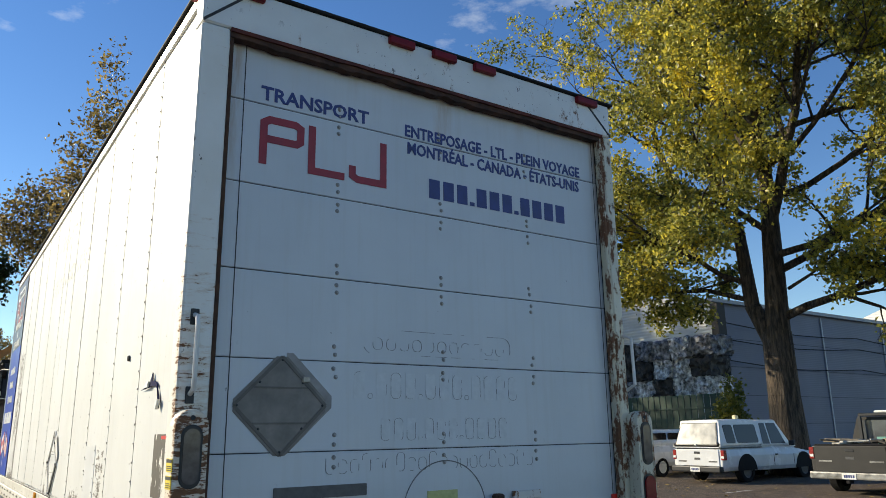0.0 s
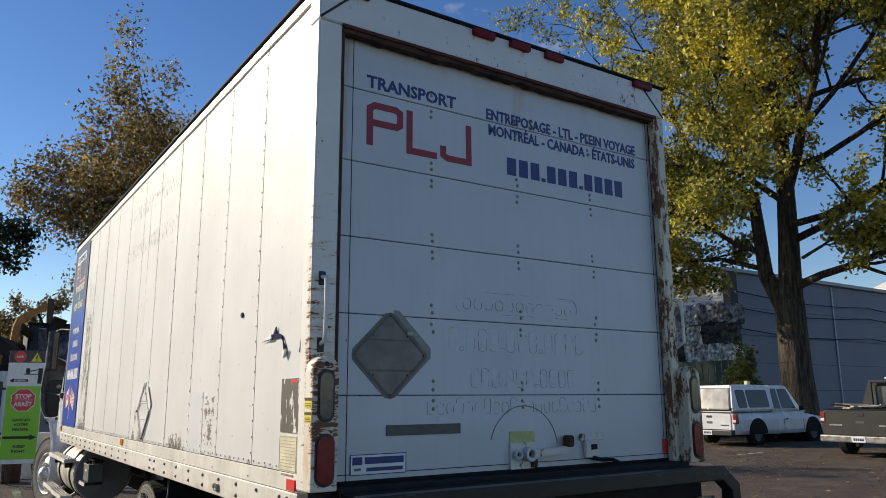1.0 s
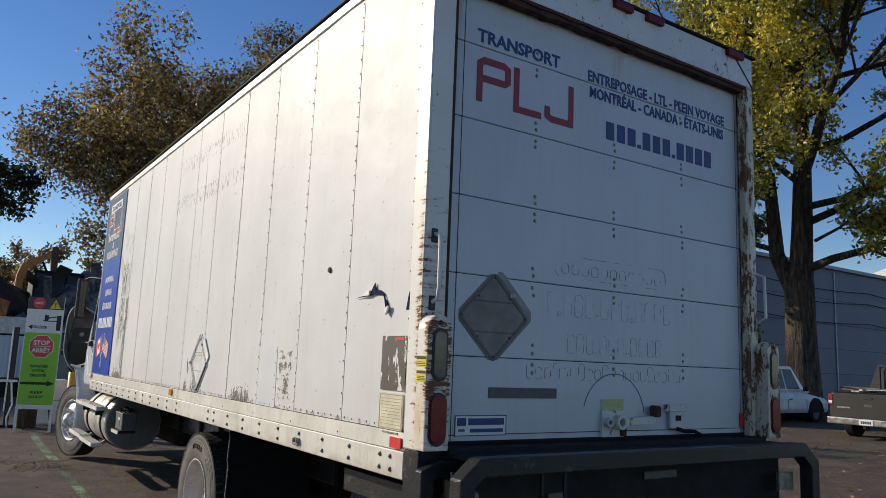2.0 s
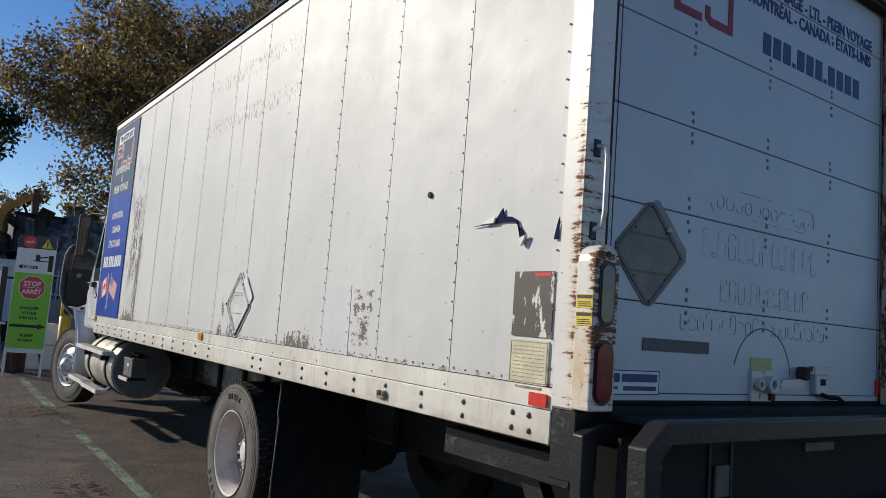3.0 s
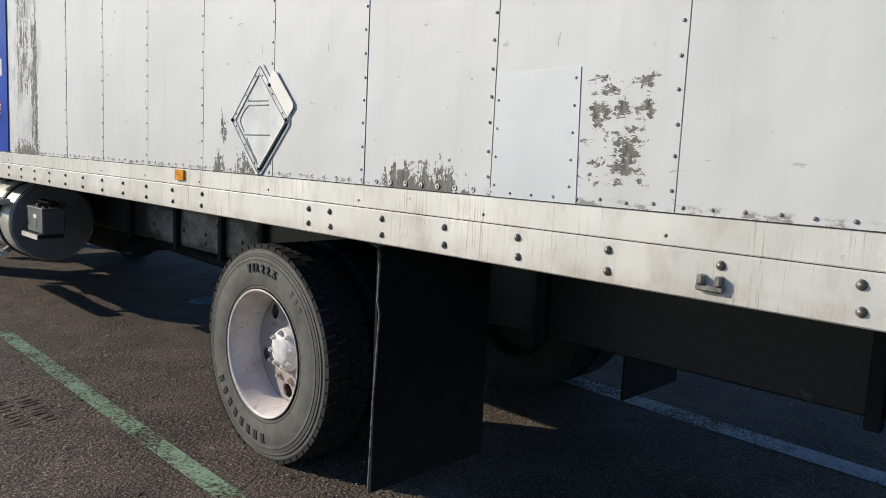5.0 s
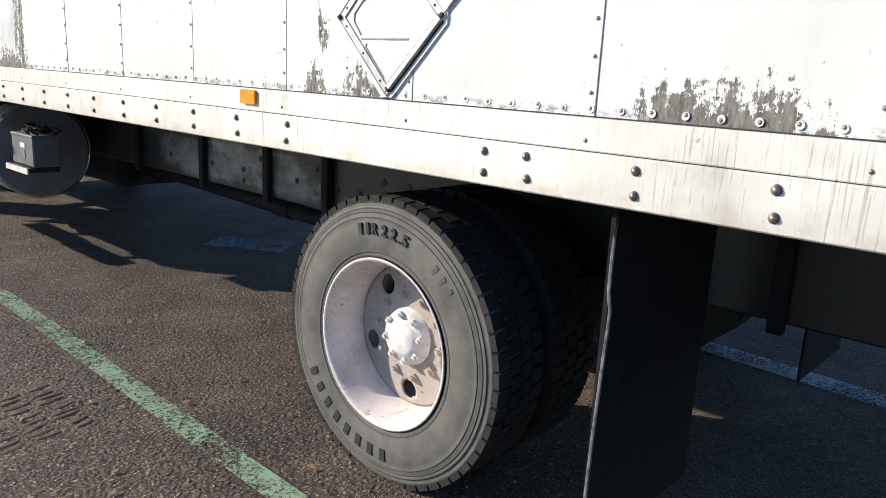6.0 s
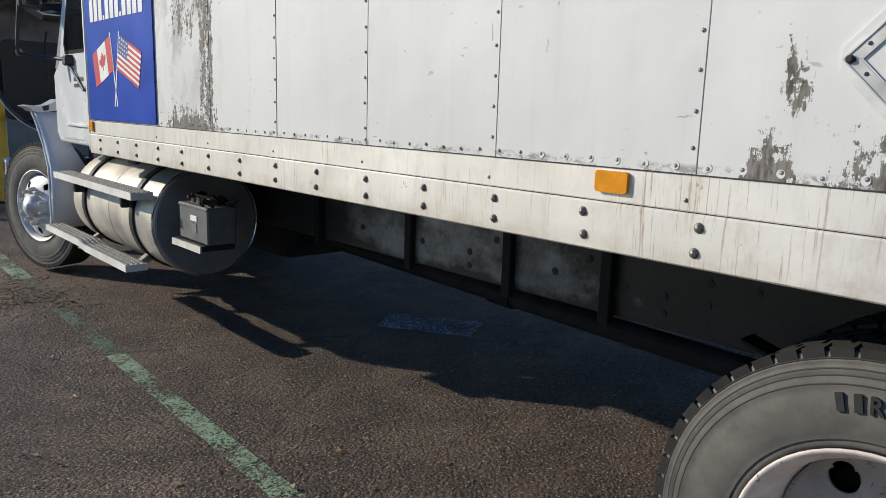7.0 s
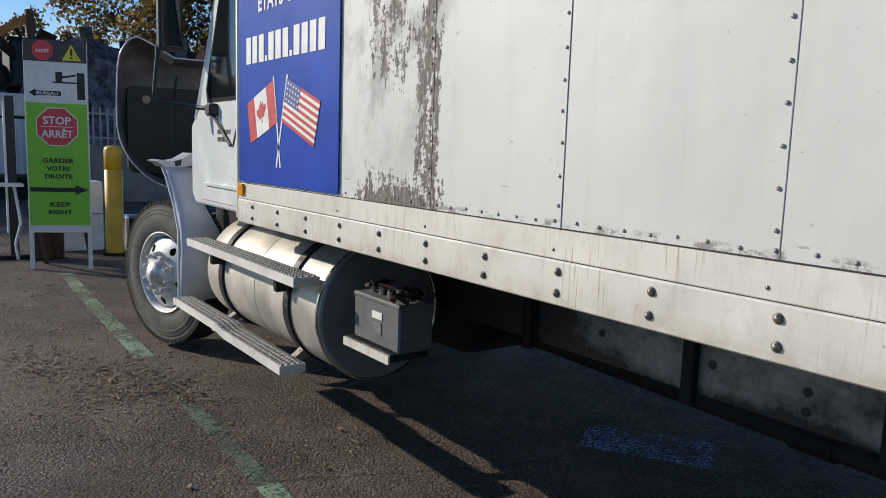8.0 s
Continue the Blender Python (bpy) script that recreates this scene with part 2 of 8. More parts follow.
def asphalt():
    """Coarse worn asphalt: pale chippings in dark binder, brown dust, stains and a few cracks."""
    m = Mat("asphalt", 0.85, 0.0, 0.4)
    big = m.noise(0.35, 5, 0.6)
    mid = m.noise(2.2, 6, 0.65)
    patch = m.noise(5.5, 5, 0.6)
    grit = m.noise(78, 2, 0.6)
    chip = m.noise(33, 5, 0.78)
    fine = m.noise(150, 2, 0.6)
    base = m.mix(m.ramp(big, 0.35, 0.65), (0.043, 0.031, 0.024), (0.084, 0.057, 0.040))
    base = m.mix(m.math("MULTIPLY", m.ramp(mid, 0.42, 0.7), 0.75), base, (0.175, 0.125, 0.086))
    base = m.mix(m.math("MULTIPLY", m.ramp(patch, 0.50, 0.68), 0.55), base, (0.046, 0.038, 0.030))
    base = m.mix(m.math("MULTIPLY", m.ramp(chip, 0.37, 0.46, (1, 1, 1), (0, 0, 0)), 0.88), base, (0.016, 0.014, 0.013))
    base = m.mix(m.math("MULTIPLY", m.ramp(chip, 0.57, 0.65), 0.7), base, (0.29, 0.222, 0.168))
    base = m.mix(m.math("MULTIPLY", m.ramp(grit, 0.60, 0.66), 0.85), base, (0.44, 0.36, 0.27))
    base = m.mix(m.math("MULTIPLY", m.ramp(fine, 0.65, 0.70), 0.8), base, (0.50, 0.43, 0.34))
    stone = m.voronoi(62)
    base = m.mix(m.math("MULTIPLY", m.ramp(fine, 0.36, 0.43, (1, 1, 1), (0, 0, 0)), 0.85), base, (0.012, 0.011, 0.010))
    sand = m.math("MULTIPLY", m.ramp(m.noise(0.55, 4, 0.5), 0.55, 0.70), m.ramp(m.noise(9, 5), 0.3, 0.7))
    base = m.mix(m.math("MULTIPLY", sand, 0.45), base, (0.21, 0.165, 0.125))
    oil = m.ramp(m.noise(0.9, 5, 0.6), 0.60, 0.74)
    base = m.mix(m.math("MULTIPLY", oil, 0.5), base, (0.028, 0.025, 0.024))
    x, y, z = m.axis()
    edge = m.math("MULTIPLY", m.math("SUBTRACT", m.noise(1.6, 5, 0.65), 0.5), 1.5)
    xx, yy = m.math("ADD", x, edge), m.math("ADD", y, edge)
    # trodden soil across the line beside the front wheel, and a damp spot before it
    soil = m.math("MULTIPLY", m.math("MULTIPLY", m.window(xx, -2.2, 0.5, 0.4), m.window(yy, 8.5, 10.6, 0.5)), m.ramp(m.noise(12, 6, 0.7), 0.34, 0.6))
    base = m.mix(m.math("MULTIPLY", soil, 0.7), base, (0.185, 0.135, 0.092))
    damp = m.math("MULTIPLY", m.window(xx, -2.6, -0.55, 0.3), m.window(yy, 6.6, 8.35, 0.4))
    base = m.mix(m.math("MULTIPLY", damp, 0.6), base, (0.040, 0.033, 0.029))
    crack = m.math("LESS_THAN", m.math("ADD", m.voronoi(0.55, "DISTANCE_TO_EDGE"), m.math("MULTIPLY", m.noise(7), 0.05)), 0.027)
    base = m.mix(m.math("MULTIPLY", crack, 0.5), base, (0.018, 0.016, 0.015))
    m.color(base)
    m.rough(m.math("SUBTRACT", m.math("ADD", 0.62, m.math("MULTIPLY", grit, 0.3)), m.math("MULTIPLY", damp, 0.22)))
    base_relief = m.math("ADD", m.math("MULTIPLY", grit, 0.6), m.math("MULTIPLY", chip, 1.0))
    m.bump(m.math("SUBTRACT", base_relief, m.math("MULTIPLY", stone, 0.7)), 0.75, 0.014)
    return m.mat


def worn_line(name, c, cut=0.5):
    """Road paint, worn through in flecks down to the asphalt."""
    m = Mat(name, 0.75)
    n = m.math("ADD", m.math("MULTIPLY", m.noise(70, 4, 0.75), 0.65), m.math("MULTIPLY", m.noise(2.4, 4, 0.6), 0.35))
    f = m.ramp(n, cut - 0.03, cut + 0.03)
    worn = m.mix(m.noise(60, 3), tuple(v * 0.7 for v in c), c)
    m.color(m.mix(m.math("MULTIPLY", m.ramp(m.noise(14, 5, 0.7), 0.45, 0.65), 0.45), worn, (0.15, 0.12, 0.09)))
    clear = m.n.new("ShaderNodeBsdfTransparent")
    mx = m.n.new("ShaderNodeMixShader")
    m.l.new(f, mx.inputs[0])
    m.l.new(m.b.outputs[0], mx.inputs[1])
    m.l.new(clear.outputs[0], mx.inputs[2])
    m.l.new(mx.outputs[0], m.out.inputs[0])
    return m.mat


def foliage(name, c0, c1, c2, shift=0.5):
    """Leaves from c0 over c1 to c2, leaf by leaf and clump by clump, letting light through."""
    m = Mat(name, 0.42)
    g = m.n.new("ShaderNodeNewGeometry")
    clump = m.noise(0.28, 3, 0.5)
    f = m.math("ADD", m.math("MULTIPLY", g.outputs["Random Per Island"], 0.5), m.math("MULTIPLY", clump, 1.0))
    f = m.math("SUBTRACT", f, shift)
    r = m.n.new("ShaderNodeValToRGB")
    r.color_ramp.elements[0].position, r.color_ramp.elements[1].position = 0.0, 0.72
    r.color_ramp.elements[0].color, r.color_ramp.elements[1].color = (*c0, 1), (*c2, 1)
    e = r.color_ramp.elements.new(0.38)
    e.color = (*c1, 1)
    m.l.new(f, r.inputs[0])
    m.color(r.outputs[0])
    tr = m.n.new("ShaderNodeBsdfTranslucent")
    m.l.new(r.outputs[0], tr.inputs[0])
    mx = m.n.new("ShaderNodeMixShader")
    mx.inputs[0].default_value = 0.5
    m.l.new(m.b.outputs[0], mx.inputs[1])
    m.l.new(tr.outputs[0], mx.inputs[2])
    m.l.new(mx.outputs[0], m.out.inputs[0])
    return m.mat


def bark(name, c):
    m = Mat(name, 0.9)
    n = m.noise(5, 7, 0.7, (2.2, 2.2, 0.35))
    m.color(m.mix(m.ramp(n, 0.42, 0.62), tuple(v * 0.25 for v in c), tuple(v * 1.25 for v in c)))
    m.bump(n, 1.0, 0.14)
    return m.mat


def tyre_rubber():
    m = Mat("tyre_rubber", 0.78)
    n = m.noise(7, 6, 0.65)
    dust = m.mix(m.ramp(n, 0.3, 0.75), (0.075, 0.071, 0.063), (0.185, 0.172, 0.148))
    m.color(m.mix(m.math("MULTIPLY", m.noise(40, 4), 0.3), dust, (0.035, 0.035, 0.033)))
    m.bump(m.noise(60, 3), 0.2, 0.003)
    return m.mat


def siding(name, c, pitch, vertical=False, rough=0.55, relief=0.5):
    """Ribbed metal sheet on a far building."""
    m = Mat(name, rough)
    w = m.n.new("ShaderNodeTexWave")
    w.bands_direction = "X" if vertical else "Z"
    w.inputs["Scale"].default_value = 0.31416 / pitch * 2
    m.l.new(m.tc.outputs["Object"], w.inputs["Vector"])
    n = m.noise(0.4, 5)
    m.color(m.mix(m.ramp(n, 0.3, 0.7), tuple(v * 0.82 for v in c), c))
    m.bump(w.outputs["Fac"], relief, 0.04)
    return m.mat


WHITE = wall_paint()
DOOR = door_paint()
POST = rust_paint("post_paint", (0.78, 0.77, 0.74), 0.0)
RUSTY = rust_paint("rusty_post_paint", (0.66, 0.60, 0.46), 0.105, 2.2)
FLAKED = rust_paint("flaked_track_paint", (0.60, 0.54, 0.40), 0.12, 2.6)
HEADER = rust_paint("header_paint", (0.76, 0.755, 0.72), 0.012, 1.5)
def streaked_post():
    """White post with rust bitten in from its edges in crosswise streaks."""
    m = Mat("streaked_post_paint", 0.5)
    x, y, z = m.axis()
    base = m.mix(m.ramp(m.noise(4), 0.3, 0.7), (0.70, 0.67, 0.60), (0.78, 0.76, 0.71))
    n = m.math("ADD", m.math("MULTIPLY", m.noise(5, 6, 0.7, (1, 1.0, 7)), 0.6), m.math("MULTIPLY", m.noise(26, 5, 0.7, (1, 0.8, 3)), 0.4))
    zone = m.math("MULTIPLY", m.window(z, 1.0, 2.7, 0.5), m.math("ADD", m.window(y, -0.09, 0.01, 0.05), m.window(y, -0.2, -0.10, 0.04), True))
    core = m.ramp(m.math("ADD", n, m.math("MULTIPLY", zone, 0.13)), 0.635, 0.655)
    halo = m.ramp(m.math("ADD", n, m.math("MULTIPLY", zone, 0.20)), 0.58, 0.68)
    base = m.mix(m.math("MULTIPLY", halo, 0.45), base, (0.50, 0.30, 0.12))
    stain = m.math("MULTIPLY", m.math("MULTIPLY", m.window(z, 1.0, 1.62, 0.35), m.window(y, -0.16, -0.03, 0.05)), m.ramp(m.noise(6, 5, 0.65, (1, 1, 0.4)), 0.36, 0.56))
    base = m.mix(m.math("MULTIPLY", stain, 0.95), base, (0.58, 0.36, 0.12))
    base = chipped(m, base)
    m.color(m.mix(core, base, m.mix(m.noise(60), (0.08, 0.03, 0.015), (0.26, 0.12, 0.05))))
    m.rough(m.math("ADD", 0.42, m.math("MULTIPLY", core, 0.4)))
    m.bump(core, 0.4, 0.003)
    return m.mat


STREAKED = streaked_post()
RUST = plain("rust_scale", (0.085, 0.04, 0.022), 0.9, 0, 0.6, 20, 0.6)
RAIL = rail_metal()
STEEL = plain("bolt_steel", (0.36, 0.33, 0.29), 0.42, 0.7, 0.5, 30)
RIVET = plain("rivet_metal", (0.42, 0.40, 0.37), 0.45, 0.35, 0.6, 40)
BLACK = plain("black_frame_paint", (0.024, 0.023, 0.024), 0.7, 0, 0.5, 8, 0.4, 0.15)


def scraped_black():
    """Black paint on steel, scraped to grey and tan along bumps and edges."""
    m = Mat("worn_black_paint", 0.6, 0.0, 0.3)
    n = m.math("ADD", m.math("MULTIPLY", m.noise(7, 7, 0.72, (1, 1, 1.6)), 0.65), m.math("MULTIPLY", m.noise(60, 5, 0.7), 0.35))
    worn = m.ramp(n, 0.555, 0.61)
    rust = m.ramp(m.noise(13, 6, 0.7), 0.60, 0.70)
    base = m.mix(m.math("MULTIPLY", rust, 0.6), (0.020, 0.020, 0.021), (0.07, 0.036, 0.02))
    m.color(m.mix(m.math("MULTIPLY", worn, 0.75), base, m.mix(m.noise(90, 3), (0.035, 0.032, 0.028), (0.17, 0.155, 0.135))))
    m.rough(m.math("ADD", 0.36, m.math("MULTIPLY", worn, 0.35)))
    m.bump(n, 0.6, 0.008)
    return m.mat


BLACK_WORN = scraped_black()


def chassis_paint():
    """Grey frame paint under black grease, coloured lighter in the middle bays for bounced light."""
    m = Mat("chassis_frame", 0.5, 0.0, 0.4)
    x, y, z = m.axis()
    base = m.mix(m.ramp(m.noise(4, 5), 0.3, 0.7), (0.20, 0.197, 0.195), (0.40, 0.395, 0.39))
    n = m.math("ADD", m.math("MULTIPLY", m.noise(2.6, 6, 0.62, (1, 1, 1.4)), 0.82), m.math("MULTIPLY", m.noise(34, 5, 0.7), 0.18))
    # Lighter middle bays: light bounced off the ground, put into the colour.
    bay_light = m.math("MULTIPLY", m.window(y, 4.3, 6.6, 0.55), m.window(z, 0.66, 0.99, 0.07))
    grease = m.ramp(m.math("SUBTRACT", n, m.math("MULTIPLY", bay_light, 0.22)), 0.18, 0.38)
    m.color(m.mix(grease, base, m.mix(m.noise(50, 3), (0.008, 0.0075, 0.007), (0.032, 0.029, 0.026))))
    m.rough(m.math("ADD", 0.24, m.math("MULTIPLY", m.noise(8), 0.3)))
    m.bump(n, 0.4, 0.006)
    return m.mat


CHASSIS = chassis_paint()
RUBBER = plain("black_rubber", (0.018, 0.018, 0.019), 0.9, 0, 0.4, 12, 0.2, 0.15)
TYRE = tyre_rubber()
# Darker than the sidewall: cleaner rubber, plus shade on the tread.
TREAD_RUBBER = plain("tread_rubber", (0.036, 0.035, 0.032), 0.85, 0, 0.5, 9, 0.3, 0.2)
GROOVE = plain("tyre_groove_shade", (0.048, 0.046, 0.042), 0.85)
LETTER = plain("tyre_letter", (0.022, 0.022, 0.022), 0.7)
LETTER_WORN = plain("worn_tyre_letter", (0.095, 0.090, 0.079), 0.85)
def rim_paint(name, white, dusty):
    """White steel wheel with brown dust, dark spatter and rust round the bolts."""
    m = Mat(name, 0.5)
    base = m.mix(m.ramp(m.noise(5), 0.3, 0.7), (0.63 * white, 0.56 * white, 0.52 * white), (0.73 * white, 0.66 * white, 0.62 * white))
    dust = m.ramp(m.noise(4.5, 6, 0.7), dusty, dusty + 0.22)
    base = m.mix(m.math("MULTIPLY", dust, 0.6), base, (0.34, 0.255, 0.20))
    spot = m.ramp(m.noise(42, 5, 0.75), 0.61, 0.66)
    base = m.mix(m.math("MULTIPLY", spot, 0.8), base, (0.10, 0.065, 0.05))
    run = m.ramp(m.noise(11, 6, 0.7, (0.4, 1, 1)), 0.60, 0.68)
    base = m.mix(m.math("MULTIPLY", run, 0.55), base, (0.38, 0.20, 0.10))
    m.color(base)
    m.rough(m.math("ADD", 0.42, m.math("MULTIPLY", dust, 0.3)))
    m.bump(m.noise(30, 4), 0.2, 0.003)
    return m.mat


RIM = rim_paint("rim_paint", 1.0, 0.44)
# Disc copy is dustier, and darkened overall for shade in the deep rim.
DISC = rim_paint("dirty_shaded_disc", 0.62, 0.36)
HUB = plain("hub_paint", (0.74, 0.71, 0.68), 0.5, 0, 0.3, 22, 0.2)
ALU = plain("brushed_aluminium", (0.72, 0.70, 0.66), 0.52, 0.25, 0.2, 5)
CHROME = plain("chrome", (0.78, 0.78, 0.78), 0.14, 1.0, 0.15, 14)
POLISHED = plain("polished_wheel", (0.72, 0.71, 0.70), 0.46, 0.35, 0.45, 11)
TREAD = plain("step_tread", (0.30, 0.29, 0.27), 0.6, 0.4, 0.5, 30, 0.5)
CAB = plain("cab_paint", (0.76, 0.77, 0.76), 0.25, 0, 0.1, 4)
FENDER = plain("fender_paint", (0.52, 0.55, 0.60), 0.32, 0.1, 0.15, 5)
TRIM_BLACK = plain("black_plastic", (0.02, 0.021, 0.023), 0.5, 0, 0.4, 9)
HOOD_IN = plain("hood_underside", (0.22, 0.205, 0.21), 0.75, 0, 0.6, 5, 0.4)
BLUE = plain("blue_film", (0.006, 0.055, 0.42), 0.38, 0, 0.25, 3, 0, 0.25)
NAVY = plain("navy_film", (0.022, 0.030, 0.065), 0.35, 0, 0.3, 3)
INK = plain("navy_lettering", (0.028, 0.045, 0.19), 0.5, 0, 0.3, 18)
LOGO = plain("red_lettering", (0.33, 0.022, 0.035), 0.5, 0, 0.25, 18)
CREAM = plain("white_lettering", (0.78, 0.78, 0.74), 0.5, 0, 0.12, 18)
FLAG_RED = plain("flag_red", (0.55, 0.03, 0.035), 0.5, 0, 0.2, 18)
FLAG_BLUE = plain("flag_blue", (0.05, 0.08, 0.28), 0.5, 0, 0.2, 18)
GHOST = plain("faded_lettering", (0.60, 0.625, 0.64), 0.5, 0, 0.12, 30)
GHOST_EDGE = plain("lettering_residue", (0.20, 0.20, 0.205), 0.7, 0, 0.7, 40)
RESIDUE = plain("glue_residue", (0.27, 0.275, 0.285), 0.7, 0, 0.6, 40)
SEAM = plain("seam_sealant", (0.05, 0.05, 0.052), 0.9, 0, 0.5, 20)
SEAM_GREY = plain("weathered_seam", (0.25, 0.245, 0.235), 0.7, 0, 0.6, 7)
GREY_TAPE = plain("grey_plate", (0.115, 0.11, 0.105), 0.6, 0, 0.35, 25)
PLACARD = plain("placard_grey", (0.36, 0.36, 0.34), 0.5, 0.15, 0.4, 9)
PLACARD_DK = plain("tarnished_placard", (0.21, 0.19, 0.170), 0.5, 0.1, 0.45, 9)
PLACARD_W = plain("placard_light", (0.72, 0.72, 0.70), 0.45, 0.0, 0.25, 9)
AMBER = plain("amber_lens", (0.74, 0.285, 0.005), 0.25, 0, 0.15, 30)
REDLENS = plain("red_lens", (0.22, 0.012, 0.018), 0.2, 0, 0.3, 30)
CLEARLENS = plain("clearance_red_lens", (0.19, 0.008, 0.014), 0.35, 0, 0.3, 30, 0, 0.18)
DARKLENS = plain("dark_lens", (0.09, 0.085, 0.09), 0.16, 0, 0.3, 30)
REFLECT = plain("red_reflector", (0.72, 0.035, 0.025), 0.35, 0, 0.15, 40)
YELLOW_TAG = plain("yellow_label", (0.78, 0.60, 0.03), 0.5, 0, 0.2, 30)
YELLOW_PALE = plain("pale_yellow_label", (0.50, 0.50, 0.20), 0.55, 0, 0.25, 30)
INFO = plain("faded_notice", (0.68, 0.63, 0.45), 0.55, 0, 0.25, 14)
INFO_TXT = plain("notice_print", (0.42, 0.35, 0.20), 0.6, 0, 0.3, 30)
PEELED = peel("flaked_sticker", (0.70, 0.68, 0.62), (0.085, 0.069, 0.052), 0.475)
GLASS = plain("tinted_glass", (0.012, 0.014, 0.016), 0.05, 0, 0.3, 3)
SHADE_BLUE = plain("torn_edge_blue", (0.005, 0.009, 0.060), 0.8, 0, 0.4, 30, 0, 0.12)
ROADMAT = asphalt()
GREENLINE = worn_line("green_road_paint", (0.30, 0.44, 0.28), 0.505)
GREENFAINT = worn_line("faint_green_road_paint", (0.13, 0.20, 0.14), 0.475)
WHITELINE = worn_line("white_road_paint", (0.62, 0.63, 0.63), 0.55)
BLUEPATCH = worn_line("flecked_blue_patch", (0.40, 0.60, 0.95), 0.475)
DRYLEAF = plain("dry_leaf", (0.26, 0.17, 0.085), 0.7, 0, 0.6, 3)
PALELEAF = plain("pale_dry_leaf", (0.42, 0.30, 0.10), 0.7, 0, 0.5, 3)


# ---- mesh helpers ----
def part(name, bm, mat, parent=None, label="", smooth=False):
    """Links a bmesh as one mesh object under a thing or a part."""
    me = bpy.data.meshes.new(name)
    bm.to_mesh(me)
    bm.free()
    me.materials.append(mat)
    if smooth:
        for p in me.polygons:
            p.use_smooth = True
    ob = new(name, me)
    ob.parent = parent
    return tagged(ob, label)


def thing(name, label, category, group="", at=(0, 0, 0), turn=0):
    ob = new(name)
    ob.empty_display_size = 0.2
    ob.matrix_basis = pose(*at, 0, 0, turn)
    return tagged(ob, label, category, group)


def box(bm, x0, x1, y0, y1, z0, z1, bev=0.0, seg=1):
    vs = [bm.verts.new((x, y, z)) for x in (x0, x1) for y in (y0, y1) for z in (z0, z1)]
    fs = [bm.faces.new([vs[i] for i in f]) for f in ((0, 1, 3, 2), (4, 6, 7, 5), (0, 4, 5, 1), (2, 3, 7, 6), (0, 2, 6, 4), (1, 5, 7, 3))]
    if bev:
        bmesh.ops.bevel(bm, geom=list({e for f in fs for e in f.edges}), offset=bev, segments=seg, profile=0.6, affect="EDGES")
    return bm


def boxed(*a, **k):
    return box(bmesh.new(), *a, **k)


def tube(bm, p0, p1, r0, r1=None, seg=12, caps=True):
    """A tapered cylinder from p0 to p1."""
    p0, p1 = Vector(p0), Vector(p1)
    r1 = r0 if r1 is None else r1
    d = (p1 - p0).normalized()
    a = d.orthogonal().normalized()
    b = d.cross(a)
    rings = []
    for p, r in ((p0, r0), (p1, r1)):
        rings.append([bm.verts.new(p + (a * math.cos(2 * math.pi * i / seg) + b * math.sin(2 * math.pi * i / seg)) * r) for i in range(seg)])
    for i in range(seg):
        bm.faces.new((rings[0][i], rings[0][(i + 1) % seg], rings[1][(i + 1) % seg], rings[1][i]))
    if caps:
        bm.faces.new(rings[0][::-1])
        bm.faces.new(rings[1])
    return bm


def pipe(bm, pts, r, seg=8):
    """A bent round bar through pts."""
    pts = [Vector(p) for p in pts]
    rings, a = [], None
    for i, p in enumerate(pts):
        d = (pts[min(i + 1, len(pts) - 1)] - pts[max(i - 1, 0)]).normalized()
        a = d.orthogonal().normalized() if a is None else (a - d * a.dot(d)).normalized()
        b = d.cross(a)
        rings.append([bm.verts.new(p + (a * math.cos(2 * math.pi * k / seg) + b * math.sin(2 * math.pi * k / seg)) * r) for k in range(seg)])
    for u, v in zip(rings, rings[1:]):
        for k in range(seg):
            bm.faces.new((u[k], u[(k + 1) % seg], v[(k + 1) % seg], v[k]))
    bm.faces.new(rings[0][::-1])
    bm.faces.new(rings[-1])
    return bm


def lathe(bm, profile, cy, cz, seg=64, closed=False):
    """Turns a profile of (x, radius) about the line through (cy, cz) along x."""
    rings = []
    for x, r in profile:
        rings.append([bm.verts.new((x, cy + r * math.sin(2 * math.pi * i / seg), cz + r * math.cos(2 * math.pi * i / seg))) for i in range(seg)])
    pairs = list(zip(rings, rings[1:])) + ([(rings[-1], rings[0])] if closed else [])
    for u, v in pairs:
        for i in range(seg):
            bm.faces.new((u[i], u[(i + 1) % seg], v[(i + 1) % seg], v[i]))
    return bm


def prism(bm, pts, lo, hi, axis="x"):
    """An outline of 2D points, pushed from lo to hi along an axis. For x the points are (y, z), for y (x, z), for z (x, y)."""
    def at3(p, h):
        return {"x": (h, p[0], p[1]), "y": (p[0], h, p[1]), "z": (p[0], p[1], h)}[axis]
    a = [bm.verts.new(at3(p, lo)) for p in pts]
    b = [bm.verts.new(at3(p, hi)) for p in pts]
    n = len(pts)
    for i in range(n):
        bm.faces.new((a[i], a[(i + 1) % n], b[(i + 1) % n], b[i]))
    bm.faces.new(a[::-1])
    bm.faces.new(b)
    bmesh.ops.recalc_face_normals(bm, faces=bm.faces)
    return bm


def rounded(x0, x1, z0, z1, r, seg=5):
    """The outline of a rectangle with round corners."""
    pts = []
    for cx, cz, a0 in ((x1 - r, z1 - r, 0), (x0 + r, z1 - r, 90), (x0 + r, z0 + r, 180), (x1 - r, z0 + r, 270)):
        for i in range(seg + 1):
            a = radians(a0 + 90 * i / seg)
            pts.append((cx + r * math.cos(a), cz + r * math.sin(a)))
    return pts


